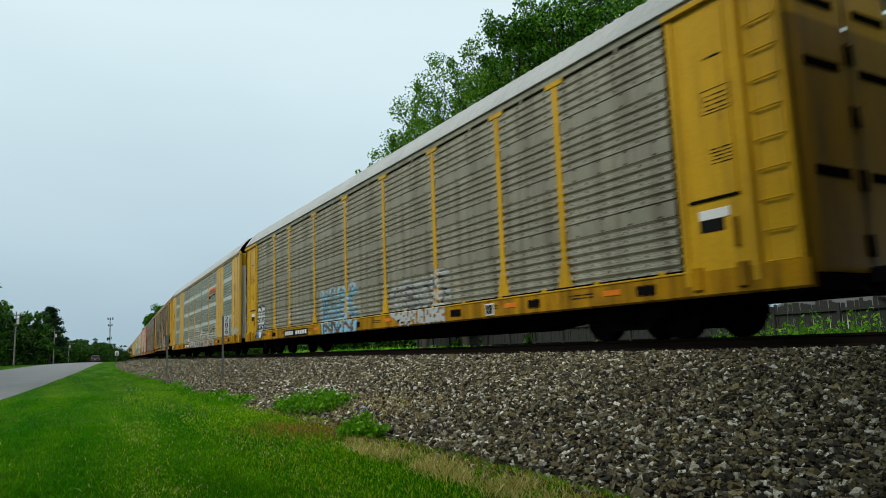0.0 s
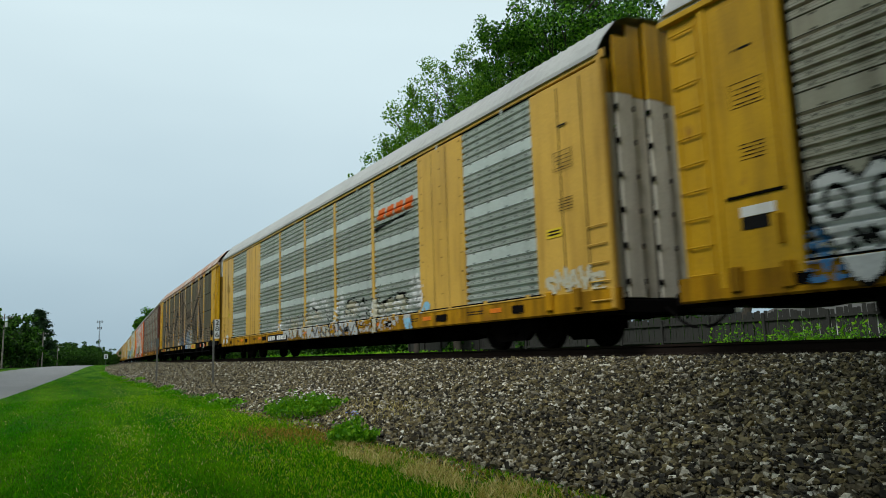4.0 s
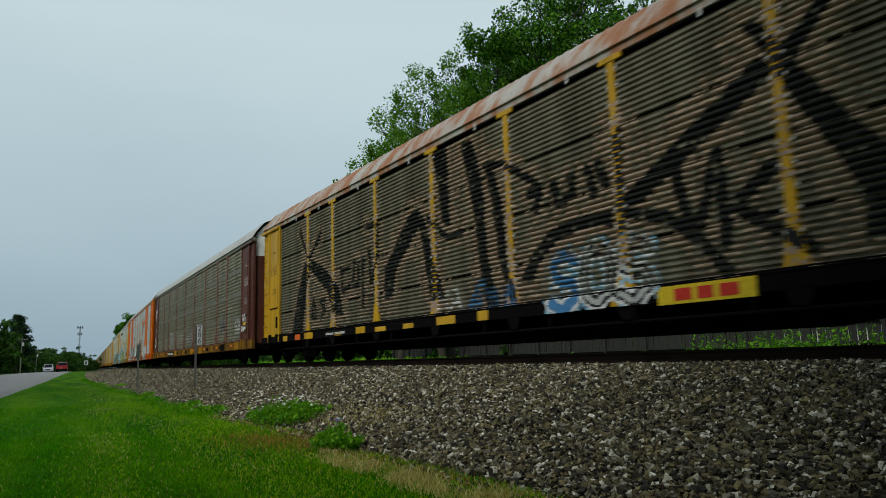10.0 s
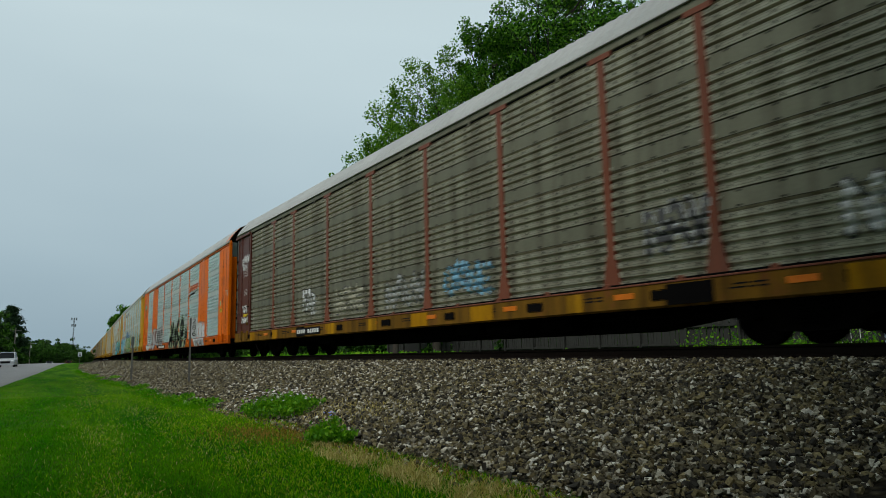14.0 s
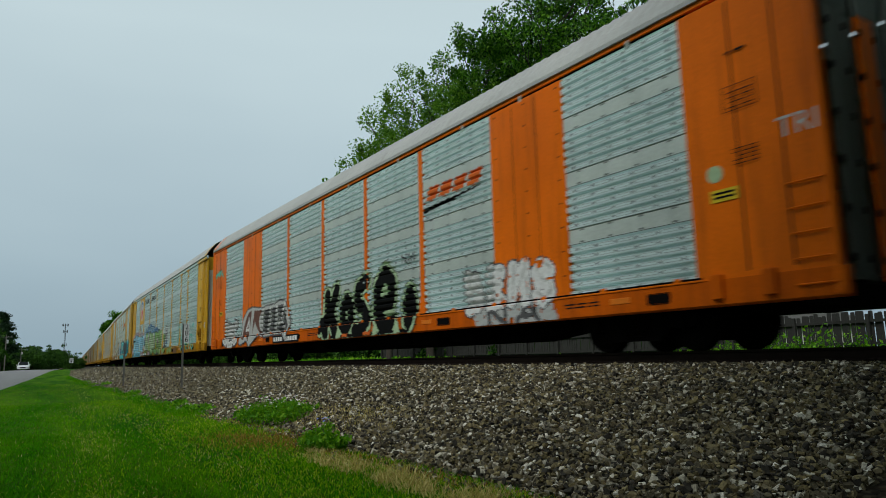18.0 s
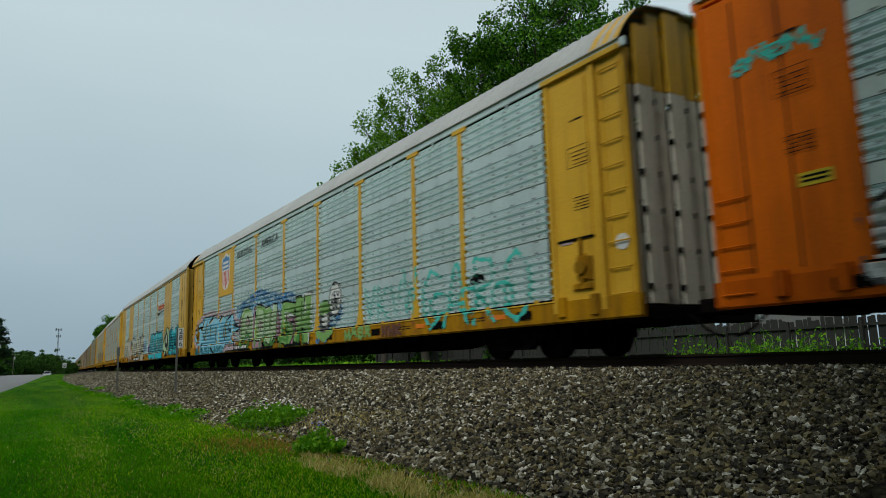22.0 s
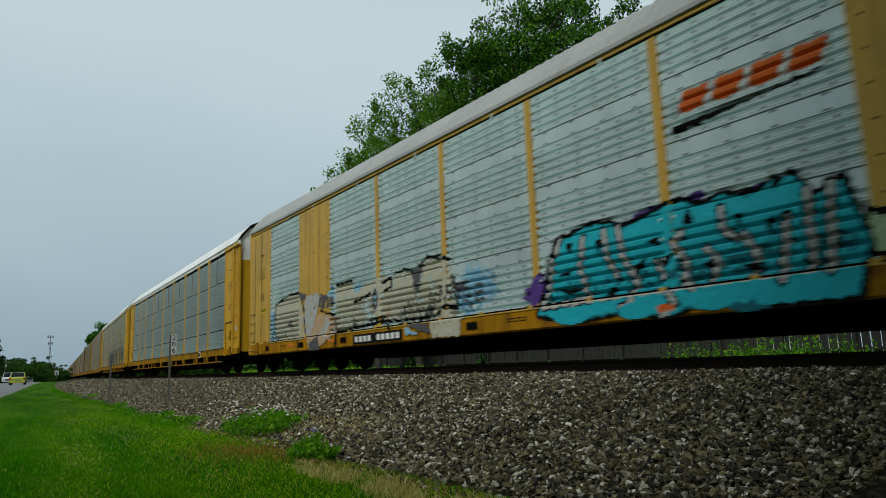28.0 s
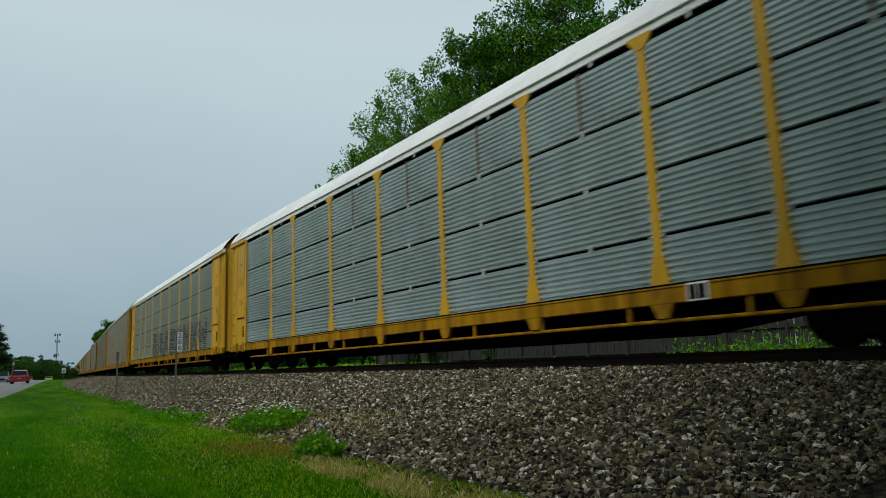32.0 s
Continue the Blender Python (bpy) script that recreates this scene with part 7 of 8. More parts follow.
    ko = [[(0.55, 0.8), (0.62, 1.85)], [(1.22, 1.95), (0.85, 1.35), (1.2, 0.8)], [(0.12, 0.95), (0.3, 1.05), (0.5, 0.8)],
          [(1.9, 1.62), (1.66, 1.4), (1.64, 1.0), (1.9, 0.8), (2.15, 1.0), (2.15, 1.42), (1.9, 1.62)],
          [(3.1, 2.02), (2.62, 1.85), (2.55, 1.5), (3.0, 1.28), (3.18, 0.98), (2.8, 0.72), (2.5, 0.75)],
          [(3.95, 1.32), (4.45, 1.42), (4.5, 1.85), (4.15, 2.12), (3.75, 1.8), (3.7, 1.2), (4.05, 0.78), (4.5, 0.88)],
          [(5.2, 1.2), (5.38, 1.5), (5.5, 1.15), (5.32, 0.85)]]
    spray(c4, "wide", K, 6.1, 0.59, 2.6, [("line", (ko, 0.31), "black"), ("line", (ko, 0.285), "green_pale"), ("poly", box_poly(0.9, 5.4, 0.6, 0.68), "black"), ("line", (ko, 0.20), "black"), ("ell", (1.9, 1.22, 0.06, 0.16), "green_pale"), ("ell", (4.16, 1.72, 0.10, 0.13), "green_pale"),
                                          ("poly", [(1.25, 0.6), (1.45, 0.95), (1.6, 0.6)], "green_pale"), ("poly", [(3.5, 0.6), (3.62, 0.9), (3.8, 0.6)], "green_pale"), ("poly", [(4.6, 0.6), (4.85, 0.95), (4.95, 0.6)], "green_pale"),
                                          ("poly", box_poly(1.7, 2.0, 0.62, 0.70), "orange"), ("poly", box_poly(3.0, 3.4, 0.62, 0.71), "orange"), ("line", (strokes("NM", 5.0, 2.2, 0.6, 0.22, 0.05), 0.018), "grey_dark")], 0.022, label="fat black graffiti letters edged pale green")
    a_out = [(0.38, 0.73), (0.88, 1.64), (1.38, 1.95), (1.98, 2.02), (3.08, 1.91), (3.43, 1.96), (4.33, 1.96), (4.83, 2.05), (5.43, 1.97), (5.73, 1.65), (5.93, 1.26), (5.68, 1), (5.53, 0.68), (5.23, 0.92), (4.38, 0.93), (3.38, 0.88), (3.08, 1.04), (2.48, 0.91), (1.63, 0.58), (1.33, 0.83), (0.63, 0.68)]
    a_brown = [[(0.73, 0.91), (1.13, 1.53), (1.53, 1.85), (1.93, 1.93), (1.78, 1.46), (1.53, 0.74), (1.28, 1.04), (0.93, 0.82)], [(2.23, 1.89), (2.98, 1.85), (2.73, 1.44), (2.98, 0.98), (2.63, 1.15), (2.28, 1.49), (1.98, 0.98), (2.08, 1.51)]]
    a_dark = [[(3.23, 1.81), (3.83, 1.85), (3.58, 0.98), (3.13, 1.09)], [(3.98, 1.84), (4.48, 1.87), (4.38, 1.06), (3.78, 1.05)], [(4.68, 1.91), (5.33, 1.91), (5.43, 1.57), (5.73, 1.17), (5.48, 0.92), (4.63, 1.05)]]
    a_light = [[(1.28, 1.2), (1.58, 1.56), (1.63, 1.2), (1.28, 1.2)], [(3.13, 1.83), (3.08, 0.98)], [(3.88, 1.85), (4.03, 1.5), (3.73, 1.05)], [(4.58, 1.89), (4.63, 1.49), (4.48, 1.04)], [(5.33, 1.91), (5.08, 1.43), (5.53, 0.89)], [(4.73, 1.28), (5.18, 1.36)]]
    spray(c4, "wide", 23.6, 6.1, 0.59, 2.2, [("line", ([a_out + a_out[:1]], 0.05), "grey_dark"), ("poly", a_out, "silver")] + [("poly", s, "brown") for s in a_brown] + [("poly", s, "grey_dark") for s in a_dark] + [("line", (a_light, 0.05), "white"), ("haze", (a_light, 0.12, 0.3), "silver")], 0.024, label="angular brown and dark grey graffiti letters edged white")
    s2 = strokes("SEC", 0.15, 0.75, 1.8, 0.75, 0.03, 0.06, 2)
    spray(c4, "wide", 25.5, 2.1, 0.6, 1.75, [("line", (s2, 0.19), "grey_dark"), ("line", (s2, 0.13), "white"), ("line", (s2, 0.05), "silver")], 0.025, label="small silver graffiti letters")
    spray(c4, "wide", 7.75, 3.1, 0.59, 1.8, [("poly", [(0.5, 0.59), (2.9, 0.59), (2.7, 1.0), (0.3, 1.0)], "silver"), ("line", (strokes("NA", 0.9, 0.62, 1.5, 0.25, 0.3), 0.05), "grey_dark")] + fat("BEMS", 0.1, 0.8, 2.8, 0.95, "white", "grey_dark", 0.14, 0.03, -0.02, 0.08, 9, "silver"), 0.025, fade=0.05, label="whitish graffiti letters running over the sill")
    number_board(c4, 19.3, 16.9, 0.62, 0.86)
    letters("TRI", 0.38, M_GREYPAINT, c4, Matrix.Translation((-1.556, 0.42 - HALF, 2.72)) @ SIDE, "lettering", "grey capital letters TRI")
    part("disc", Build().tube((-1.556, 1.62 - HALF, 2.36), (-1.550, 1.62 - HALF, 2.36), 0.12, None, 20), INK["green_pale"], c4)
    spray(c4, "wide", 26.9, 1.5, 3.55, 4.05, [("line", (strokes("SNENV", 0.1, 3.72, 1.2, 0.16, 0.04, 0.1), 0.03), "mint")], label="turquoise scrawl")
    # golden yellow car
    y0 = 21.8
    pn = part("emblem_panel", Build().soft(-1.549, -1.50, 20.86 - HALF, 22.74 - HALF, 2.92, EAVE - 0.03, 0.01), M_YELLOW_CLEAN, c5)
    out = [(-0.48, 1.5), (-0.5, 1.35), (-0.3, 1.38), (0.0, 1.52), (0.3, 1.38), (0.5, 1.35), (0.48, 1.5), (0.58, 1.2), (0.52, 0.75), (0.5, 0.35), (0.3, 0.1), (0.0, 0.0), (-0.3, 0.1), (-0.5, 0.35), (-0.52, 0.75), (-0.58, 1.2)]
    sh = [(y0 - HALF + a * 1.06, 3.14 + b * 1.02) for a, b in out]
    s0 = part("shield", Build().prism(sh, 0, -1.554, -1.5495), INK["white"], pn, "white-edged shield with a blue head and red stripes")
    part("shield_head", Build().prism([(y0 - HALF + a * 0.95, 3.14 + b) for a, b in [(-0.5, 0.86), (0.5, 0.86), (0.55, 1.2), (0.46, 1.38), (0.3, 1.33), (0.0, 1.46), (-0.3, 1.33), (-0.46, 1.38), (-0.55, 1.2)]], 0, -1.558, -1.554), INK["blue"], s0)
    for i in range(5):
        a = -0.44 + 0.2 * i
        zb = 0.34 - 0.28 * (1 - abs(i - 2) / 2.2)
        part("shield_stripe", Build().box(-1.558, -1.554, y0 - HALF + a, y0 - HALF + a + 0.09, 3.14 + zb, 3.14 + 0.80), INK["red"], s0)
    part("shield_mark", Build().box(-1.562, -1.5582, y0 - HALF - 0.36, y0 - HALF + 0.36, 4.24, 4.34).box(-1.562, -1.5582, y0 - HALF - 0.4, y0 - HALF + 0.4, 4.07, 4.17), INK["white"], s0)
    letters("BUILDING", 0.40, M_INK, c5, Matrix.Translation((-1.538, 19.35 - HALF, 4.36)) @ SIDE, "lettering", "black slanted capitals reading BUILDING", 0.15, 1.06)
    letters("AMERICA", 0.40, M_INK, c5, Matrix.Translation((-1.538, 16.5 - HALF, 4.36)) @ SIDE, "lettering", "black slanted capitals reading AMERICA", 0.15, 1.06)
    body = [[(7.25, 0.96), (7.4, 1.94), (7.69, 2.16), (8.29, 2.16), (8.62, 1.96), (8.83, 1.68), (8.77, 0.96), (8.44, 0.96), (8.33, 1.29), (8.0, 1.33), (7.87, 0.96)], [(9.02, 0.94), (9.21, 2.19), (9.93, 2.08), (10.1, 1.8), (10.05, 1.29), (9.72, 0.92)], [(10.03, 1.98), (10.59, 2.02), (10.68, 1.87), (10.62, 1.3), (10.75, 1.2), (10.87, 1.26), (10.96, 2.07), (11.33, 2.04), (11.33, 1.52), (11.22, 0.98), (10.86, 0.73), (10.27, 0.86), (10.06, 1.12)], [(11.75, 1.68), (11.89, 2.02), (12.21, 2.05), (12.99, 1.93), (12.89, 1.54), (12.19, 1.7), (12.16, 1.46), (12.84, 1.22), (12.88, 0.86), (12.56, 0.61), (11.57, 0.85), (11.68, 1.02), (12.46, 0.91), (12.53, 1.04), (11.88, 1.28)]]
    last = [(13.08, 2.09), (13.53, 2.12), (13.53, 1.42), (13.78, 1.46), (13.83, 2.15), (14.38, 2.11), (14.23, 0.65), (13.78, 0.7), (13.73, 1.14), (13.48, 1.13), (13.38, 0.74), (13.08, 0.76)]
    body = body + [last]
    pinks = [[(7.17, 1.76), (7.4, 1.94), (7.5, 1.41), (7.67, 0.98), (7.28, 0.93)], [(8.86, 1.82), (9.19, 2.2), (9.05, 0.95), (8.79, 0.96)], [(10.68, 1.87), (10.96, 1.87), (10.87, 1.26), (10.75, 1.18), (10.62, 1.3)], [(11.39, 1.9), (11.6, 1.55), (11.62, 0.94), (11.34, 0.93), (11.33, 1.52)], [(8.97, 0.91), (9.95, 0.87), (9.98, 0.65), (8.98, 0.66)], [(12.95, 1.59), (13.08, 1.3), (12.94, 0.65), (12.79, 0.67)], [(12.2, 1.63), (12.84, 1.51), (12.79, 1.35), (12.26, 1.48)]]
    holes = [[(8.0, 1.65), (8.19, 1.85), (8.39, 1.64), (8.26, 1.44)], [(9.44, 1.37), (9.58, 1.66), (9.76, 1.49), (9.62, 1.24)]]
    mist = [(7.03, 2.11), (8.3, 2.31), (9.52, 2.51), (10.52, 2.32), (11.56, 2.15), (12.73, 2.06)]
    pale = [(0.44, 1.31), (0.88, 1.87), (1.57, 2.01), (1.87, 2.19), (2.73, 2.16), (3.39, 2.17), (4.12, 1.98), (4.58, 2.11), (5.13, 2.01), (5.54, 2.04), (6.28, 2.05), (6.39, 1.81), (6.91, 1.58), (7.15, 1.45), (6.45, 1.36), (6.07, 1.12), (6.64, 0.91), (5.48, 0.94), (5.05, 0.62), (3.93, 0.55), (1.53, 0.59), (1.08, 0.97)]
    slashes = [[(1.87, 2.12), (1.56, 1.73), (1.99, 1.19)], [(2.39, 1.99), (2.02, 1.26)], [(3.39, 2.14), (2.77, 1.95)], [(2.98, 1.79), (2.96, 1.32)], [(3.74, 1.64), (3.84, 1.19), (4.14, 1.04)], [(4.35, 1.92), (4.7, 2.1)], [(5.11, 1.68), (4.97, 1.21)], [(5.37, 1.95), (5.2, 1.14)], [(5.92, 1.82), (5.71, 1.5), (6.12, 1.39)], [(6.13, 2.07), (5.53, 1.92)], [(6.38, 1.65), (7.02, 1.52)], [(0.54, 1.72), (1.56, 1.8)], [(4.11, 1.79), (4.02, 1.42)], [(1.54, 1.01), (1.83, 0.65)], [(3.2, 0.84), (3.74, 0.59)]]
    rnd = random.Random(8)
    top = 14.7
    gleam = [[(x + rnd.uniform(0.05, 0.3), 1.1 + rnd.uniform(-0.3, 0.3)), (x + rnd.uniform(0.05, 0.3), 1.7 + rnd.uniform(-0.2, 0.2))] for p in body for x in (min(q[0] for q in p) + 0.1, sum(q[0] for q in p) / len(p)) for _ in range(2)]
    spray(c5, "rib", 27.0, top, 0.59, 2.75, [("haze", ([mist], 0.26, 0.62), "blue"), ("haze", ([[(x, z - 0.35) for x, z in mist]], 0.3, 0.5), "blue_pale"), ("haze", ([pale + pale[:1]], 0.26, 0.6), "rose"), ("line", ([p + p[:1] for p in pinks], 0.05), "black")]
          + [("poly", p, "pink") for p in pinks] + [("line", ([pale + pale[:1]], 0.04), "black"), ("poly", pale, "sky"), ("haze", ([[(0.7, 0.72), (5.0, 0.74)]], 0.16, 0.7), "teal_dark"), ("line", (slashes, 0.05), "black"), ("line", ([[(x + 0.06, z - 0.05) for x, z in l] for l in slashes[:8]], 0.02), "yellow")]
          + [("line", ([p + p[:1] for p in body], 0.06), "black")] + [("poly", p, "green_pale" if k in (0, 1, 2) else "green") for k, p in enumerate(body)] + [("haze", (gleam, 0.07, 0.55), "green_pale"), ("haze", ([[(x, z - 0.55) for x, z in l] for l in gleam], 0.08, 0.5), "green_deep"), ("haze", (gleam[::3], 0.04, 0.6), "white"), ("line", ([[(x + 0.12, z - 0.1) for x, z in p[:4]] for p in body], 0.06), "green"), ("line", ([p[4:7] for p in body], 0.035), "white")]
          + [("line", ([p + p[:1] for p in holes], 0.05), "black")] + [("poly", p, "rose") for p in holes] + [("line", ([[(x + 0.04, z - 0.12) for x, z in p[-4:]] for p in body], 0.05), "green_deep"), ("line", ([[(7.2, 0.64), (8.6, 0.62)], [(9.8, 0.62), (11.0, 0.64)], [(12.2, 0.62), (13.6, 0.66)]], 0.05), "black")], 0.024, label="bulging green and pale blue graffiti letters with pink shadows")
    spray(c5, "rib", 12.2, 1.7, 0.6, 2.4, [("haze", ([[(0.3, 0.8), (1.3, 1.5)]], 0.4, 0.5), "blue"), ("ell", (0.55, 1.35, 0.4, 0.5), "grey_dark"), ("ell", (0.5, 1.6, 0.35, 0.22), "green"), ("ell", (0.55, 1.25, 0.2, 0.2), "white"), ("line", ([[(0.1, 0.9), (0.6, 0.75), (1.1, 0.95)]], 0.12), "green"),
                                           ("ell", (1.25, 1.8, 0.42, 0.5), "black"), ("ell", (1.25, 1.8, 0.37, 0.45), "white"), ("line", (strokes("NOU", 1.02, 1.9, 0.48, 0.12) + strokes("RES", 1.02, 1.7, 0.48, 0.12) + strokes("AN", 1.08, 1.52, 0.34, 0.1), 0.022), "black")], 0.022, label="green goggle-eyed graffiti figure beside a white disc")
    tl = strokes("VKVW", 0.2, 0.95, 2.6, 0.95, 0.1, 0.2, 15)
    tr = strokes("CARO", 3.0, 0.75, 3.8, 1.25, 0.15, 0.1, 16)
    spray(c5, "rib", 9.3, 7.0, 0.59, 2.2, [("line", (tl, 0.032), "mint"), ("line", (tr, 0.045), "mint"), ("line", (strokes("COO", 3.3, 0.95, 3.0, 0.5, 0.4), 0.04), "mint"), ("line", (strokes("NN", 4.9, 1.55, 0.5, 0.12), 0.04), "black")], 0.022, fade=0.15, label="thin turquoise graffiti lines")
    spray(c5, "rib", 10.3, 3.4, 0.6, 1.0, [("line", (strokes("MASR", 0.1, 0.66, 1.5, 0.26, 0.1, 0.1), 0.045), "green"), ("line", (strokes("HHK", 2.2, 0.66, 0.9, 0.2, 0.1), 0.05), "brown")], 0.02, label="small dark graffiti on the sill")
    number_board(c5, 21.6, 18.7, 0.62, 0.84)
    for u in (0.62,):
        part("round_placard", Build().tube((-1.512, 0.35 - HALF, 1.75), (-1.505, 0.35 - HALF, 1.75), 0.13, None, 18), INK["white"], c5)
    placard(c5, 1.6, 2.3, 0.2, 0.18, M_SAFETY, -1.535)
    placard(c5, 1.55, 1.98, 0.26, 0.22, INK["rose"], -1.535)
    # turquoise car
    logo_blocks(c6, "wide", 9.15, 3.45)
    shape = [(0.46, 0.83), (0.62, 1.22), (0.79, 1.74), (0.97, 2.05), (1.28, 2.06), (1.48, 2.13), (1.74, 2.16), (2.09, 2.14), (2.46, 2.01), (3.07, 2.13), (3.44, 2.21), (3.83, 2.06), (4.19, 2.15), (4.55, 1.99), (4.87, 2.17), (4.72, 0.74), (4.32, 0.66), (3.82, 0.84), (3.21, 0.59), (2.32, 0.75), (1.33, 0.67)]
    sheen = [[(0.82, 1.74), (0.71, 1.21), (0.57, 1.0)], [(1.57, 2.0), (1.47, 1.55), (1.58, 1.11)], [(2.03, 2.04), (2.04, 1.62), (2.24, 1.27)], [(2.32, 2.06), (2.36, 1.57), (2.62, 1.14), (2.5, 0.85), (2.32, 0.79)], [(3.46, 1.75), (3.33, 1.63), (3.52, 1.3), (3.45, 1.03), (3.62, 0.94)], [(4.1, 1.96), (4.13, 1.68), (4.3, 1.51)], [(1.12, 0.69), (1.36, 0.97), (1.68, 1.01)], [(3.18, 0.93), (3.29, 0.76), (3.06, 0.61)], [(2.99, 1.39), (3.12, 1.15)], [(1.03, 2.06), (0.91, 1.81)], [(0.57, 0.94), (1.67, 0.97)], [(3.83, 1.46), (4.01, 1.29), (3.91, 1.04)], [(4.43, 1.55), (4.58, 1.26), (4.49, 1.02)]]
    shards = [[(0.97, 1.45), (1.31, 1.53), (1.21, 1.39)], [(0.83, 1.2), (1.69, 1.19), (1.27, 1.09)], [(1.98, 1.06), (2.22, 1.13), (2.17, 0.88)], [(2.56, 1.38), (2.85, 1.5), (2.65, 1.2)], [(3.06, 1.44), (3.32, 1.48), (3.24, 1.33), (3.1, 1.28)], [(3.74, 1.27), (3.96, 1.3), (3.88, 1.16)], [(4.26, 1.19), (4.68, 1.14), (4.5, 1.07)], [(3.59, 2.09), (3.69, 1.83), (3.5, 1.87)], [(4.72, 1.69), (4.85, 1.72), (4.8, 1.35)], [(1.82, 1.91), (1.97, 1.92), (1.89, 1.56)], [(1.13, 1.95), (1.36, 1.98), (1.24, 1.75)], [(2.86, 1.71), (3.12, 1.78), (3.01, 1.6)], [(4.28, 1.85), (4.44, 1.85), (4.37, 1.62)]]
    violet = [[(0.04, 1.18), (0.48, 1.51), (0.62, 1.22), (0.35, 1.0)], [(2.55, 2.03), (2.76, 2.16), (3.08, 2.19), (2.93, 1.92)], [(1.54, 2.12), (1.76, 2.21), (1.7, 2.0)], [(3.48, 2.17), (3.85, 2.24), (3.76, 1.94)], [(4.49, 2.0), (4.69, 2.12), (4.66, 1.9)]]
    low = [(0.53, 0.8), (1.36, 0.97), (2.3, 0.98), (3.25, 0.95), (4.1, 0.96), (4.72, 0.96), (4.7, 0.58), (4.3, 0.53), (3.95, 0.75), (3.13, 0.58), (2.27, 0.71), (1.22, 0.62)]
    rnd = random.Random(41)
    tail = [[(4.9 + 0.28 * i + rnd.uniform(-0.1, 0.1), 1.0 + rnd.uniform(-0.2, 0.2)), (5.0 + 0.28 * i, 1.9 + rnd.uniform(-0.3, 0.2))] for i in range(3)]
    rest = [(4.5, 0.62), (5.75, 0.62), (5.9, 1.2), (5.7, 2.0), (5.35, 1.85), (5.1, 2.2), (4.8, 2.0), (4.5, 2.1)]
    spray(c6, "wide", 12.6, 6.1, 0.55, 2.4, [("line", ([p + p[:1] for p in violet], 0.05), "purple")] + [("poly", p, "purple") for p in violet] + [("line", ([shape + shape[:1], rest + rest[:1]], 0.07), "black"), ("poly", low, "teal_dark"), ("poly", shape, "teal"), ("poly", rest, "teal"),
          ("haze", ([[(0.8, 1.1), (5.6, 1.2)]], 0.22, 0.35), "teal_dark"), ("line", ([l for l in sheen], 0.075), "black"), ("line", (sheen, 0.045), "silver"), ("line", (tail, 0.08), "black"), ("line", (tail, 0.04), "silver")] + [("poly", p, "black") for p in shards]
          + [("ell", (1.25, 0.74, 0.42, 0.14), "teal"), ("ell", (2.6, 0.72, 0.34, 0.13), "teal"), ("ell", (3.9, 0.78, 0.4, 0.16), "teal"), ("line", ([[(0.6, 0.93), (5.7, 0.97)]], 0.02), "silver"), ("poly", box_poly(3.0, 3.3, 0.66, 0.76), "orange")], 0.022, label="turquoise graffiti letters edged silver and purple")
    nine = [[(1.5, 1.75), (1.1, 2.0), (0.75, 1.7), (0.85, 1.35), (1.3, 1.25), (1.6, 1.6), (1.55, 1.1), (1.25, 0.8)]]
    face = [(0.0, 1.55), (0.3, 1.45), (0.5, 1.7), (0.55, 1.95), (0.9, 2.1), (1.3, 2.25), (1.8, 2.15), (2.0, 1.6), (1.85, 1.05), (1.5, 0.75), (1.25, 0.95), (1.0, 0.75), (0.6, 1.0), (0.1, 1.1)]
    spray(c6, "wide", 6.7, 5.4, 0.59, 2.45, [("poly", [(2.0, 0.75), (5.2, 0.75), (5.3, 2.0), (4.2, 2.3), (3.3, 1.9), (2.6, 2.3), (2.0, 2.0)], "teal_dark"), ("line", (strokes("SOE", 2.5, 0.95, 2.5, 1.0, 0.1, 0.1), 0.17), "teal"), ("line", (strokes("NAN", 2.6, 1.0, 2.4, 0.8, 0.2), 0.05), "black"),
                                             ("line", ([face + face[:1]], 0.08), "black"), ("poly", face, "green_pale"), ("line", (nine, 0.13), "black"), ("ell", (1.2, 1.65, 0.22, 0.22), "beige"), ("ell", (1.1, 1.65, 0.1, 0.1), "blue_pale"), ("line", ([[(0.5, 1.6), (0.62, 1.85)], [(0.7, 1.65), (0.8, 1.9)]], 0.03), "black")], 0.026, label="pale green one-eyed graffiti face beside dark teal letters")
    m_cream = [[(0.74, 2.15), (1.88, 2.35), (2.66, 2.31), (3.0, 1.88), (3.2, 1.11), (3.07, 0.93), (0.85, 0.94), (0.56, 1.31)], [(5.3, 2.28), (6.27, 2.29), (6.27, 1.91), (6.6, 1.97), (7.0, 2.16), (7.19, 1.88), (6.72, 1.54), (7.13, 1.19), (6.2, 1.08), (5.34, 0.99), (5.25, 1.61)], [(7.07, 2.1), (7.78, 2.22), (8.29, 2.08), (8.32, 1.7), (7.98, 1.19), (7.15, 1.34)], [(8.2, 1.08), (8.28, 1.71), (8.45, 2.19), (8.91, 2.24), (9.23, 2.13), (9.38, 1.52), (9.72, 2.31), (9.88, 2.38), (10.69, 2.23), (10.77, 1.86), (10.86, 1.39), (11.01, 1.01), (9.93, 1.01), (9.01, 1.03)], [(9.93, 1.01), (11.16, 0.99), (11.07, 0.59), (10.07, 0.6)]]
    m_pale = [[(3.12, 1.87), (3.28, 2.16), (3.93, 2.23), (4.24, 2.09), (4.12, 1.75), (3.77, 1.24), (3.46, 0.94), (3.26, 1.1)], [(4.18, 1.03), (4.71, 1.44), (4.99, 1.3), (4.62, 0.99), (5.05, 0.79)]]
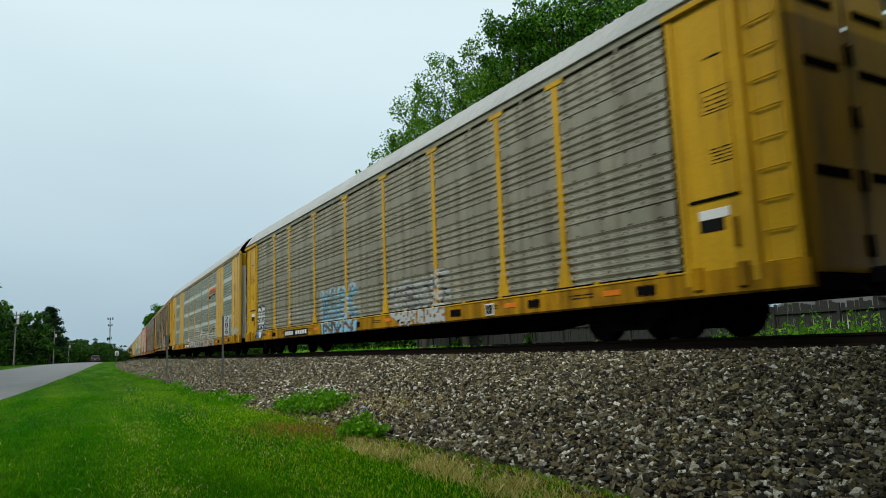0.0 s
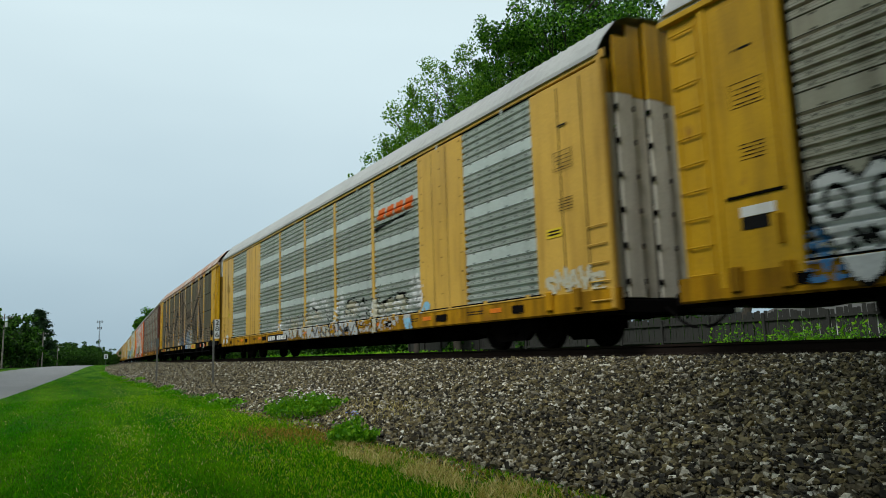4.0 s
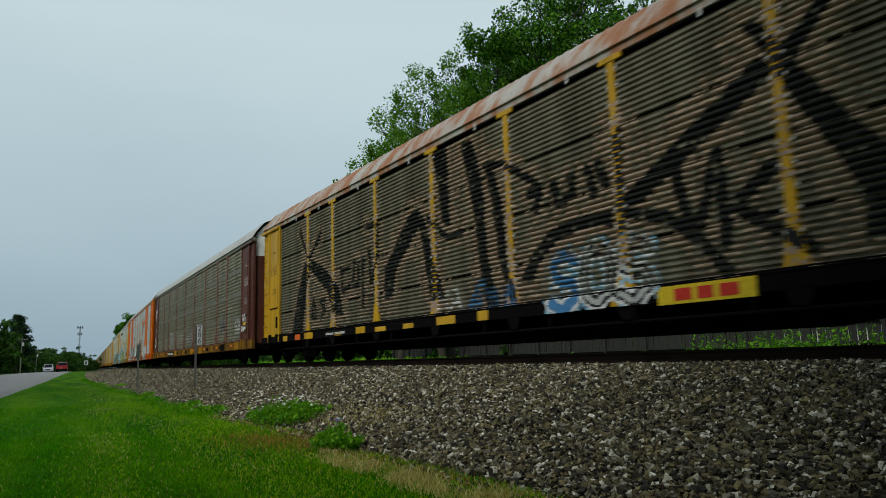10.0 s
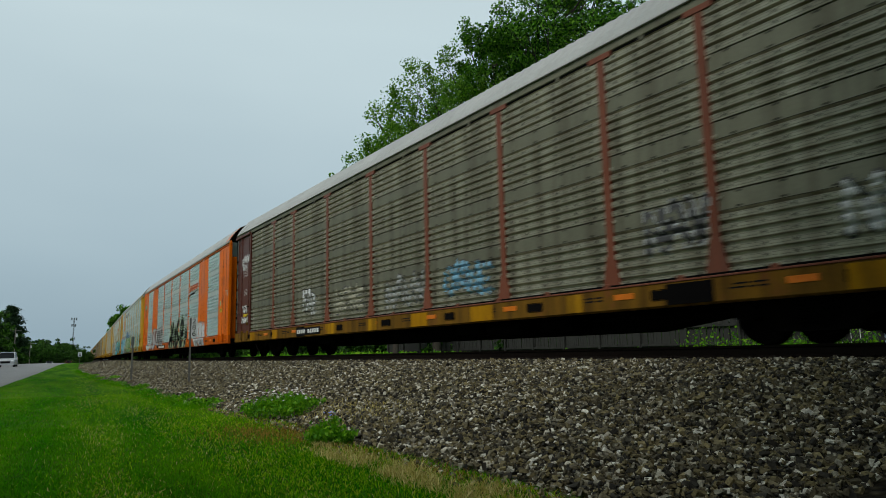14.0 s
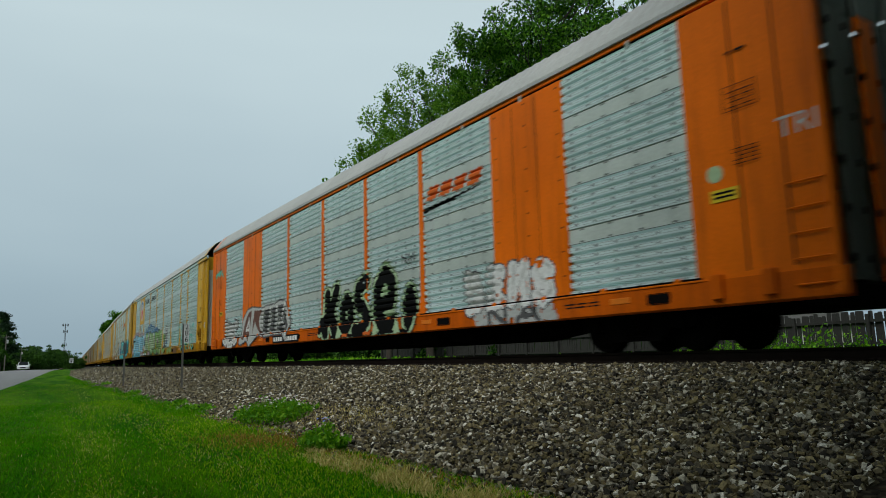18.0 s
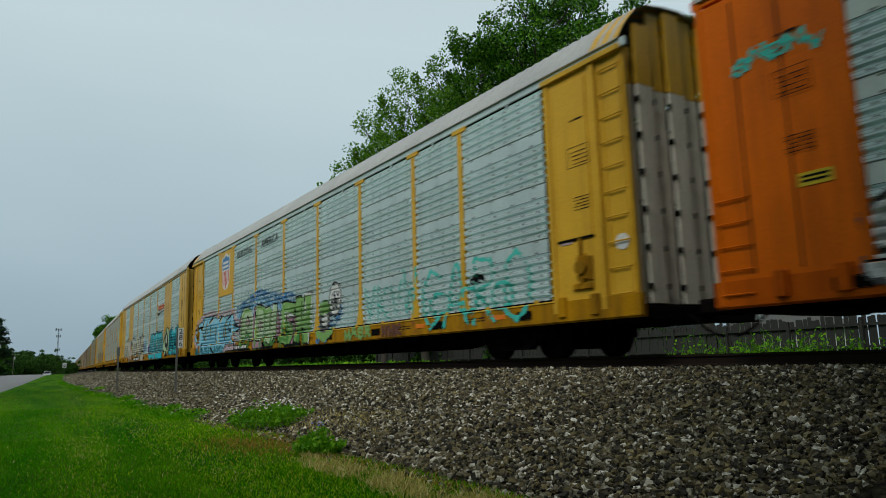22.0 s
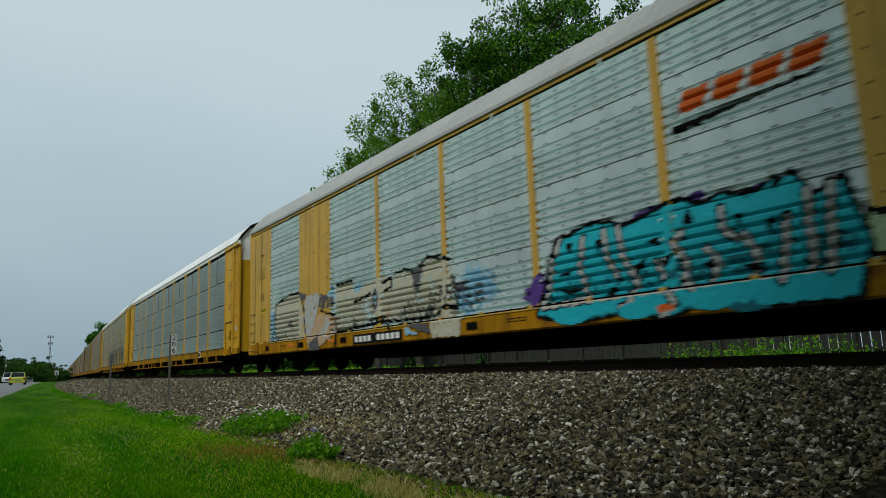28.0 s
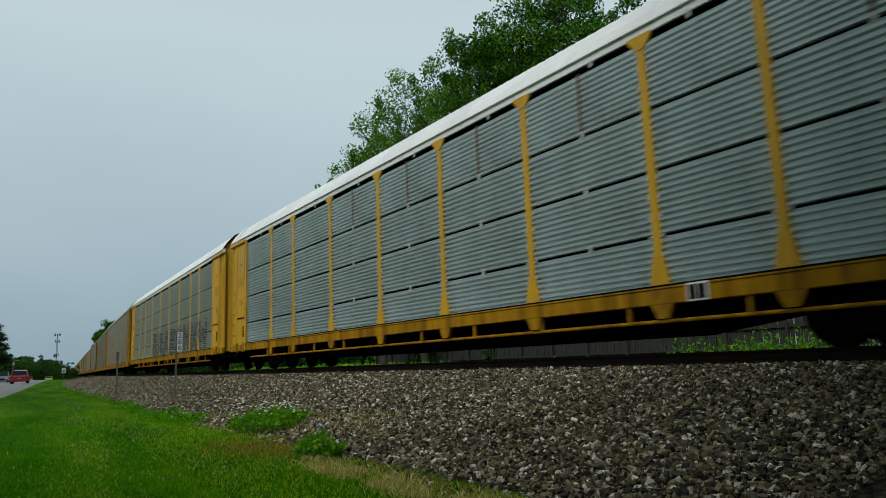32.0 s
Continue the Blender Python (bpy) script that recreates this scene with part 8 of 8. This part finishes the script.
    m_dark = [[(4.25, 2.15), (5.07, 1.97), (5.13, 1.72), (4.43, 1.71), (4.14, 1.8)], [(2.66, 2.38), (3.26, 2.23), (3.12, 1.84), (2.85, 2.16)], [(9.21, 2.13), (9.78, 2.36), (9.52, 1.69), (9.38, 1.5), (9.29, 1.81)], [(9.77, 1.22), (9.97, 1.39), (10.08, 1.07), (9.73, 1.03)], [(10.86, 1.63), (11.35, 1.71), (11.17, 1.47)], [(6.31, 1.33), (6.55, 1.05), (6.23, 1.02)], [(3.52, 0.78), (4.17, 0.97), (4.25, 0.56), (3.62, 0.57)], [(8.87, 0.99), (9.73, 1.0), (10.03, 0.69), (9.41, 0.82)], [(1.79, 1.42), (2.06, 1.59), (2.23, 1.25)]]
    m_tan = [[(3.35, 0.95), (4.21, 1.59), (5.19, 1.44), (5.27, 0.99), (4.36, 0.67), (3.55, 0.57)], [(7.89, 1.25), (8.26, 1.71), (8.29, 1.25), (8.07, 1.09)]]
    m_blue = [[(6.29, 2.12), (6.85, 2.19), (6.59, 1.92)], [(4.69, 2.0), (5.06, 2.38), (5.18, 1.87)], [(0.21, 1.89), (0.61, 1.95), (0.64, 1.0), (0.28, 0.98)], [(10.93, 1.44), (11.2, 1.66), (11.38, 1.95), (11.66, 1.84), (12.17, 1.58), (12.21, 1.43), (11.73, 1.25), (11.2, 1.08), (11.0, 1.15)], [(8.94, 0.91), (9.55, 0.7), (8.98, 0.72)]]
    m_line = [[(0.74, 2.15), (0.65, 1.3), (0.99, 0.93)], [(3.07, 1.87), (3.22, 1.1)], [(4.32, 1.66), (5.19, 1.45), (5.34, 0.94), (5.24, 0.61)], [(5.34, 0.99), (7.68, 1.11), (9.93, 1.04)], [(10.82, 1.85), (11.0, 1.17)], [(10.58, 1.25), (11.0, 1.15)], [(7.83, 2.03), (8.3, 2.13), (8.27, 1.9), (7.95, 1.84)], [(5.3, 2.28), (6.27, 2.29)], [(6.34, 1.71), (6.97, 1.79), (7.19, 1.86)], [(0.74, 2.15), (1.88, 2.35), (2.71, 2.33)], [(8.45, 2.19), (8.91, 2.24), (9.23, 2.13)], [(9.72, 2.31), (9.88, 2.38), (10.69, 2.23)], [(7.13, 1.19), (7.83, 1.21), (8.24, 0.89)], [(10.21, 1.1), (10.49, 1.22), (10.82, 1.17)]]
    spray(c6, "wide", 25.6, 12.4, 0.55, 2.5, [("haze", ([m_blue[3]], 0.14, 0.5), "blue_pale")] + [("poly", p, "tan") for p in m_tan] + [("poly", p, "beige") for p in m_cream] + [("poly", p, "silver") for p in m_pale] + [("poly", p, "blue_pale") for p in m_blue] + [("poly", p, "grey_dark") for p in m_dark]
          + [("line", (m_line, 0.038), "black"), ("ell", (7.49, 1.68, 0.22, 0.33), "silver"), ("ell", (7.49, 1.68, 0.17, 0.27), "grey_dark"), ("ell", (7.49, 1.68, 0.08, 0.13), "blue_pale"), ("line", (strokes("ENSEE", 8.59, 1.06, 1.5, 0.18, 0.08, 0.1), 0.022), "grey_dark"), ("line", (strokes("SNARE", 9.9, 1.35, 2.0, 0.35, 0.1, 0.2, 3), 0.03), "grey_dark"), ("line", (strokes("VNVS", 0.5, 0.98, 1.2, 0.16, 0.1), 0.02), "grey_dark"), ("line", (strokes("RNV", 8.7, 1.2, 0.9, 0.22, 0.08, 0.1), 0.022), "grey_dark")], 0.026, fade=0.04, label="cream and white graffiti letters with dark edges and an eye")
    number_board(c6, 19.25, 16.8, 0.62, 0.86)
    # clean car and the one behind it
    sign_box(c7, 5.75, 0.70, None, 0.34, 0.26)
    part("round_placard", Build().tube((-1.512, 0.38 - HALF, 1.68), (-1.505, 0.38 - HALF, 1.68), 0.12, None, 18), INK["white"], c7)
    part("door_recess", Build().soft(-1.537, -1.529, 0.85 - HALF, 1.72 - HALF, 0.98, 1.92, 0.003), M_YELLOW_OLD, c7)
    # black strips paint shade along the recess's top and one side
    part("recess_shade", Build().soft(-1.545, -1.53, 0.82 - HALF, 1.74 - HALF, 1.92, 1.98, 0.004).soft(-1.545, -1.53, 1.70 - HALF, 1.75 - HALF, 0.98, 1.95, 0.004), M_BLACK, c7)
    placard(c7, 1.3, 1.35, 0.36, 0.16, M_SAFETY, -1.540)
    for u in (3.3, 7.9, 10.8, 13.6, 16.5):
        part("rust_streak", Build().soft(-1.537, -1.528, u - HALF - 0.03, u - HALF + 0.03, 3.72, 4.74, 0.002), M_RUST, c7)
        for z in (1.72, 2.70, 3.66):
            part("strap", Build().soft(-1.538, -1.51, u - HALF - 0.03, u - HALF + 0.03, z - 0.07, z + 0.07, 0.004), M_GREYPAINT, c7)
    bk = strokes("BRAESNKW", 0.3, 1.15, 14.0, 1.0, 0.5, 0.08, 27)
    spray(c8, "slot", 17.4, 15.0, 0.98, 2.35, [("haze", (bk, 0.26, 0.6), "grey_dark"), ("line", (bk, 0.12), "grey_dark"), ("line", (bk, 0.03), "silver")], 0.03, fade=0.1, label="heavy dark grey graffiti letters")


M_RUST = painted("thin_rust_run", (0.16, 0.10, 0.075), 0.4, rough=0.8)
paint_train()

# ---- traffic on the road ----
M_TYRE = plain("tyre_rubber", (0.012, 0.012, 0.012), 0.85)
M_RIM = plain("alloy_rim", (0.35, 0.35, 0.36), 0.35, 0.8)
M_GLASS = plain("dark_car_glass", (0.015, 0.018, 0.02), 0.08)
M_TAIL = plain("red_lamp_lens", (0.45, 0.012, 0.012), 0.25)
M_HEAD = plain("clear_lamp_lens", (0.75, 0.77, 0.78), 0.15)


def car_paint(name, col):
    m, nt, b = nodes_of(name)
    n = noise_node(nt, 3.0, 3)
    nt.links.new(ramp_node(nt, n.outputs[0], [(0.3, tuple(c * 0.85 for c in col)), (0.7, tuple(min(1, c * 1.1) for c in col))]).outputs[0], b.inputs["Base Color"])
    b.inputs["Roughness"].default_value = 0.3
    b.inputs["Coat Weight"].default_value = 0.4
    return m


def road_vehicle(name, label, category, style, col, length, width, height):
    """A car built as rounded cross-sections from tail to nose, with glass, lamps and wheels as parts. Forward is +y."""
    paint = car_paint(name + "_paint", col)
    root = thing(name, label, category, "traffic on the road")
    h, L, W = height, length, width / 2
    belt = {"pickup": 0.62, "suv": 0.58, "sedan": 0.60, "hatch": 0.58}[style] * h
    low = 0.22 if style != "pickup" else 0.36
    if style == "pickup":
        top = [(-0.5, 0.60), (-0.49, 0.64), (-0.10, 0.64), (0.18, 0.64), (0.24, 0.62), (0.46, 0.57), (0.5, 0.46)]
        cab = [(-0.09, belt), (-0.06, h * 0.97), (0.10, h), (0.24, belt)]
    elif style == "sedan":
        top = [(-0.5, 0.52), (-0.48, 0.63), (-0.30, 0.66), (0.20, 0.62), (0.44, 0.52), (0.5, 0.40)]
        cab = [(-0.36, belt), (-0.17, h * 0.97), (0.06, h), (0.24, belt)]
    elif style == "suv":
        top = [(-0.5, 0.55), (-0.48, 0.60), (-0.30, 0.60), (0.22, 0.60), (0.45, 0.54), (0.5, 0.42)]
        cab = [(-0.47, belt), (-0.41, h * 0.96), (-0.05, h), (0.10, h * 0.97), (0.25, belt)]
    else:
        top = [(-0.5, 0.52), (-0.48, 0.60), (-0.30, 0.62), (0.24, 0.60), (0.45, 0.52), (0.5, 0.40)]
        cab = [(-0.47, belt), (-0.38, h * 0.95), (-0.05, h), (0.06, h * 0.98), (0.27, belt)]
    rows = []
    for f, t in top:
        y, z = f * L, t * h
        n = 0.94 if abs(f) > 0.47 else 1.0
        rows.append([(-W * n * 0.93, y, low), (-W * n, y, low + 0.18), (-W * n, y, z * 0.80), (-W * n * 0.94, y, z * 0.96), (-W * n * 0.80, y, z), (0, y, z * 1.01),
                     (W * n * 0.80, y, z), (W * n * 0.94, y, z * 0.96), (W * n, y, z * 0.80), (W * n, y, low + 0.18), (W * n * 0.93, y, low), (-W * n * 0.93, y, low)])
    g = Build().grid(rows)
    for r in (rows[0], rows[-1]):
        g.add(r[:-1], [tuple(range(len(r) - 1))])
    body = part("body", g, paint, root, smooth=False)
    c = Build()
    crows = []
    for f, z in cab:
        y = f * L
        k = 0.90 if z <= belt + 0.01 else 0.74
        crows.append([(-W * 0.90, y, belt - 0.03), (-W * k, y, z), (0, y, z * 1.012 if z > belt + 0.01 else z), (W * k, y, z), (W * 0.90, y, belt - 0.03)])
    c.grid(crows)
    part("cabin", c, M_GLASS, root, "dark glazed cabin")
    rf = Build()
    tops = [(f * L, z) for f, z in cab[1:-1]]
    rf.grid([[(-W * 0.76, y, z + 0.004), (0, y, z * 1.012 + 0.012), (W * 0.76, y, z + 0.004)] for y, z in tops])
    rf.grid([[(-W * 0.77, y, z - 0.07), (-W * 0.76, y, z + 0.004)] for y, z in tops])
    rf.grid([[(W * 0.77, y, z - 0.07), (W * 0.76, y, z + 0.004)] for y, z in tops])
    part("roof", rf, paint, root)
    for (f0, z0), (f1, z1) in ((cab[0], cab[1]), (cab[-1], cab[-2])):
        for s in (-1, 1):
            part("pillar", Build().tube((s * W * 0.885, f0 * L, z0), (s * W * 0.755, f1 * L, z1), 0.045, None, 6), paint, root)
    if style == "pickup":
        part("cargo_bed", Build().box(-W * 0.80, W * 0.80, -0.49 * L, -0.11 * L, 0.648 * h, 0.655 * h), M_TYRE, root)
        part("tailgate", Build().soft(-W * 0.82, W * 0.82, -0.507 * L, -0.495 * L, 0.42 * h, 0.63 * h, 0.02), paint, root)
    for s in (-1, 1):
        part("tail_lamp", Build().soft(s * W * 0.84 - 0.09, s * W * 0.84 + 0.09, -0.512 * L, -0.49 * L, 0.44 * h, 0.58 * h, 0.02), M_TAIL, root)
        part("headlamp", Build().soft(s * W * 0.76 - 0.15, s * W * 0.76 + 0.15, 0.485 * L, 0.507 * L, 0.36 * h, 0.44 * h, 0.02), M_HEAD, root)
        part("mirror", Build().soft(s * (W + 0.1) - 0.09, s * (W + 0.1) + 0.09, 0.17 * L, 0.20 * L, belt - 0.02, belt + 0.14, 0.03), paint, root)
    part("rear_bumper", Build().soft(-W * 0.94, W * 0.94, -0.515 * L, -0.48 * L, low + 0.02, low + 0.22, 0.03), M_TYRE if style == "pickup" else paint, root)
    part("front_grille", Build().soft(-W * 0.5, W * 0.5, 0.49 * L, 0.506 * L, 0.26 * h, 0.38 * h, 0.02), M_TYRE, root)
    pl = part("number_plate", Build().soft(-0.16, 0.16, -0.524 * L, -0.51 * L, 0.33 * h, 0.33 * h + 0.15, 0.004), M_RIM, root)
    r = 0.33 if style != "pickup" else 0.40
    for fy in (-0.31, 0.31):
        for s in (-1, 1):
            x = s * (W - 0.12)
            w = part("wheel", Build().tube((x - 0.11, fy * L, r), (x + 0.11, fy * L, r), r, None, 20), M_TYRE, root)
            part("rim", Build().tube((x + s * 0.10, fy * L, r), (x + s * 0.118, fy * L, r), r * 0.62, r * 0.55, 14), M_RIM, w)
    return root


VEHICLES = [
    (road_vehicle("pickup_truck", "bright red pickup truck driving away", "pickup truck", "pickup", (0.40, 0.006, 0.010), 5.6, 2.0, 1.88),
     [(0, -14, -72), (5.5, 0.1, 54.6), (6, 1.05, 60.6), (6.5, 2.25, 72.5), (7, 3.6, 84), (7.5, 4.9, 96.5), (8, 6.3, 111), (8.5, 7.65, 125.5), (9, 8.9, 139.5), (10, 11.4, 164), (11, 14.3, 187), (12, 17.3, 217), (13, 20.1, 242.5), (15, 24.6, 290), (32, 37, 405)]),
    (road_vehicle("dark_sedan", "dark saloon car driving away", "car", "sedan", (0.03, 0.012, 0.014), 4.7, 1.82, 1.45),
     [(0, 12.3, 172), (1, 16.7, 220), (2, 20.9, 264), (3, 25.5, 305), (6, 31, 360), (32, 36, 395)]),
    (road_vehicle("silver_suv", "silver sport utility car coming nearer", "car", "suv", (0.42, 0.44, 0.46), 4.7, 1.9, 1.72),
     [(0, 22, 380), (6, 17, 260), (10, 9.6, 176), (11, 7.55, 155.5), (12, 5.3, 133), (13, 3.2, 112), (14, 1.76, 97.6), (14.5, 1.1, 89), (20, -8, -5), (32, -27, -190)]),
    (road_vehicle("white_car", "white saloon car coming nearer", "car", "sedan", (0.66, 0.67, 0.67), 4.7, 1.82, 1.46),
     [(0, 24, 392), (10, 22, 330), (16.5, 11.1, 190), (17, 9.8, 178), (18, 6.5, 146), (19, 4.5, 126), (20, 3.1, 110), (26, -6.3, 12), (32, -17, -90)]),
    (road_vehicle("white_suv", "white sport utility car coming nearer", "car", "suv", (0.68, 0.69, 0.69), 4.7, 1.9, 1.70),
     [(0, 25, 400), (14, 25.5, 330), (21, 22.0, 271), (22, 18.4, 237), (23, 15.95, 211), (25, 12.0, 174), (28, 6.4, 139), (28.5, 5.5, 131), (29.5, 4.0, 115), (32, 0.0, 78)]),
    (road_vehicle("lime_car", "lime yellow saloon car driving away", "car", "sedan", (0.40, 0.46, 0.05), 4.6, 1.80, 1.48),
     [(0, -60, -560), (20, -15, -95), (25, -2.0, 30), (27.5, 4.2, 88), (28, 5.7, 103), (28.5, 7.3, 120), (29.5, 10.2, 149), (31, 14.0, 186), (32, 17.8, 221)]),
    (road_vehicle("grey_car", "dark grey car coming nearer", "car", "sedan", (0.10, 0.11, 0.12), 4.7, 1.82, 1.46),
     [(0, 26, 402), (20, 25, 340), (27.5, 15.4, 219), (29.5, 9.1, 171), (32, 3.5, 114)]),
    (road_vehicle("maroon_car", "maroon saloon car coming nearer", "car", "sedan", (0.16, 0.01, 0.015), 4.7, 1.82, 1.46),
     [(0, 26.5, 405), (26, 26.0, 355), (28.5, 24.0, 330), (31, 14.9, 239), (32, 12.5, 213)]),
    (road_vehicle("red_hatchback", "dark red hatchback driving away", "car", "hatch", (0.22, 0.008, 0.015), 4.2, 1.78, 1.52),
     [(0, -62, -570), (27, -10, 0), (31, 3.05, 80), (32, 4.75, 95.5)]),
]


def vehicle_rows(knots):
    ts, xs, ys = zip(*knots)
    out = []
    for i in range(65):
        t = i * 0.5
        x, y = float(np.interp(t, ts, xs)), float(np.interp(t, ts, ys))
        x1, y1 = float(np.interp(min(t + 0.5, 32), ts, xs)), float(np.interp(min(t + 0.5, 32), ts, ys))
        x0, y0 = float(np.interp(max(t - 0.5, 0), ts, xs)), float(np.interp(max(t - 0.5, 0), ts, ys))
        way = math.atan2(0.1, 1.0) if y1 >= y0 else math.pi + math.atan2(0.1, 1.0)
        out.append((t, Matrix.Translation((x, y, land_at(x, y) + 0.09)) @ pose(0, 0, 0, 0, 0, -math.degrees(way))))
    return out


# ---- movement ----
def front_of(n, t):
    """How far along the track the near end of car n is at t seconds."""
    lead = 147.348 - 6.37252 * t + 0.0021696 * t ** 2 - 0.00021742 * t ** 3 + 4.0454e-6 * t ** 4
    return lead + 28.5 * (n - 5) + SHIFT.get(n, 0.0)


SHIFT = {0: 0.0, 4: -0.12, 5: -0.1, 7: 0.15}


def car_pose(n, t):
    f = front_of(n, t)
    a, b = on_track(f + 3.6, 0, RAIL_TOP), on_track(f + 23.8, 0, RAIL_TOP)
    d = b - a
    return Matrix.Translation((a + b) / 2) @ pose(0, 0, 0, 0, 0, -math.degrees(math.atan2(d.x, d.y)))


FAR_CARS = []
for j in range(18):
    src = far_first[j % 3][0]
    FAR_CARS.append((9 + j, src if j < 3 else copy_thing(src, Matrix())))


def motions():
    for j, (car, wheels) in enumerate(TRAIN):
        walk(car, [(t, car_pose(j - 1, t)) for t in range(0, 33)])
    for j, (car, wheels) in enumerate(TRAIN):
        for w in wheels:
            spot = Vector(w.location)
            walk(w, [(i / 15.0, Matrix.Translation(spot) @ Matrix.Rotation(-front_of(j - 1, i / 15.0) / 0.42 + 0.4 * j, 4, "X")) for i in range(0, 481)])
    for vehicle, knots in VEHICLES:
        walk(vehicle, vehicle_rows(knots))
    for n, car in FAR_CARS:
        walk(car, [(t, car_pose(n, t)) for t in range(0, 33, 2)])


motions()
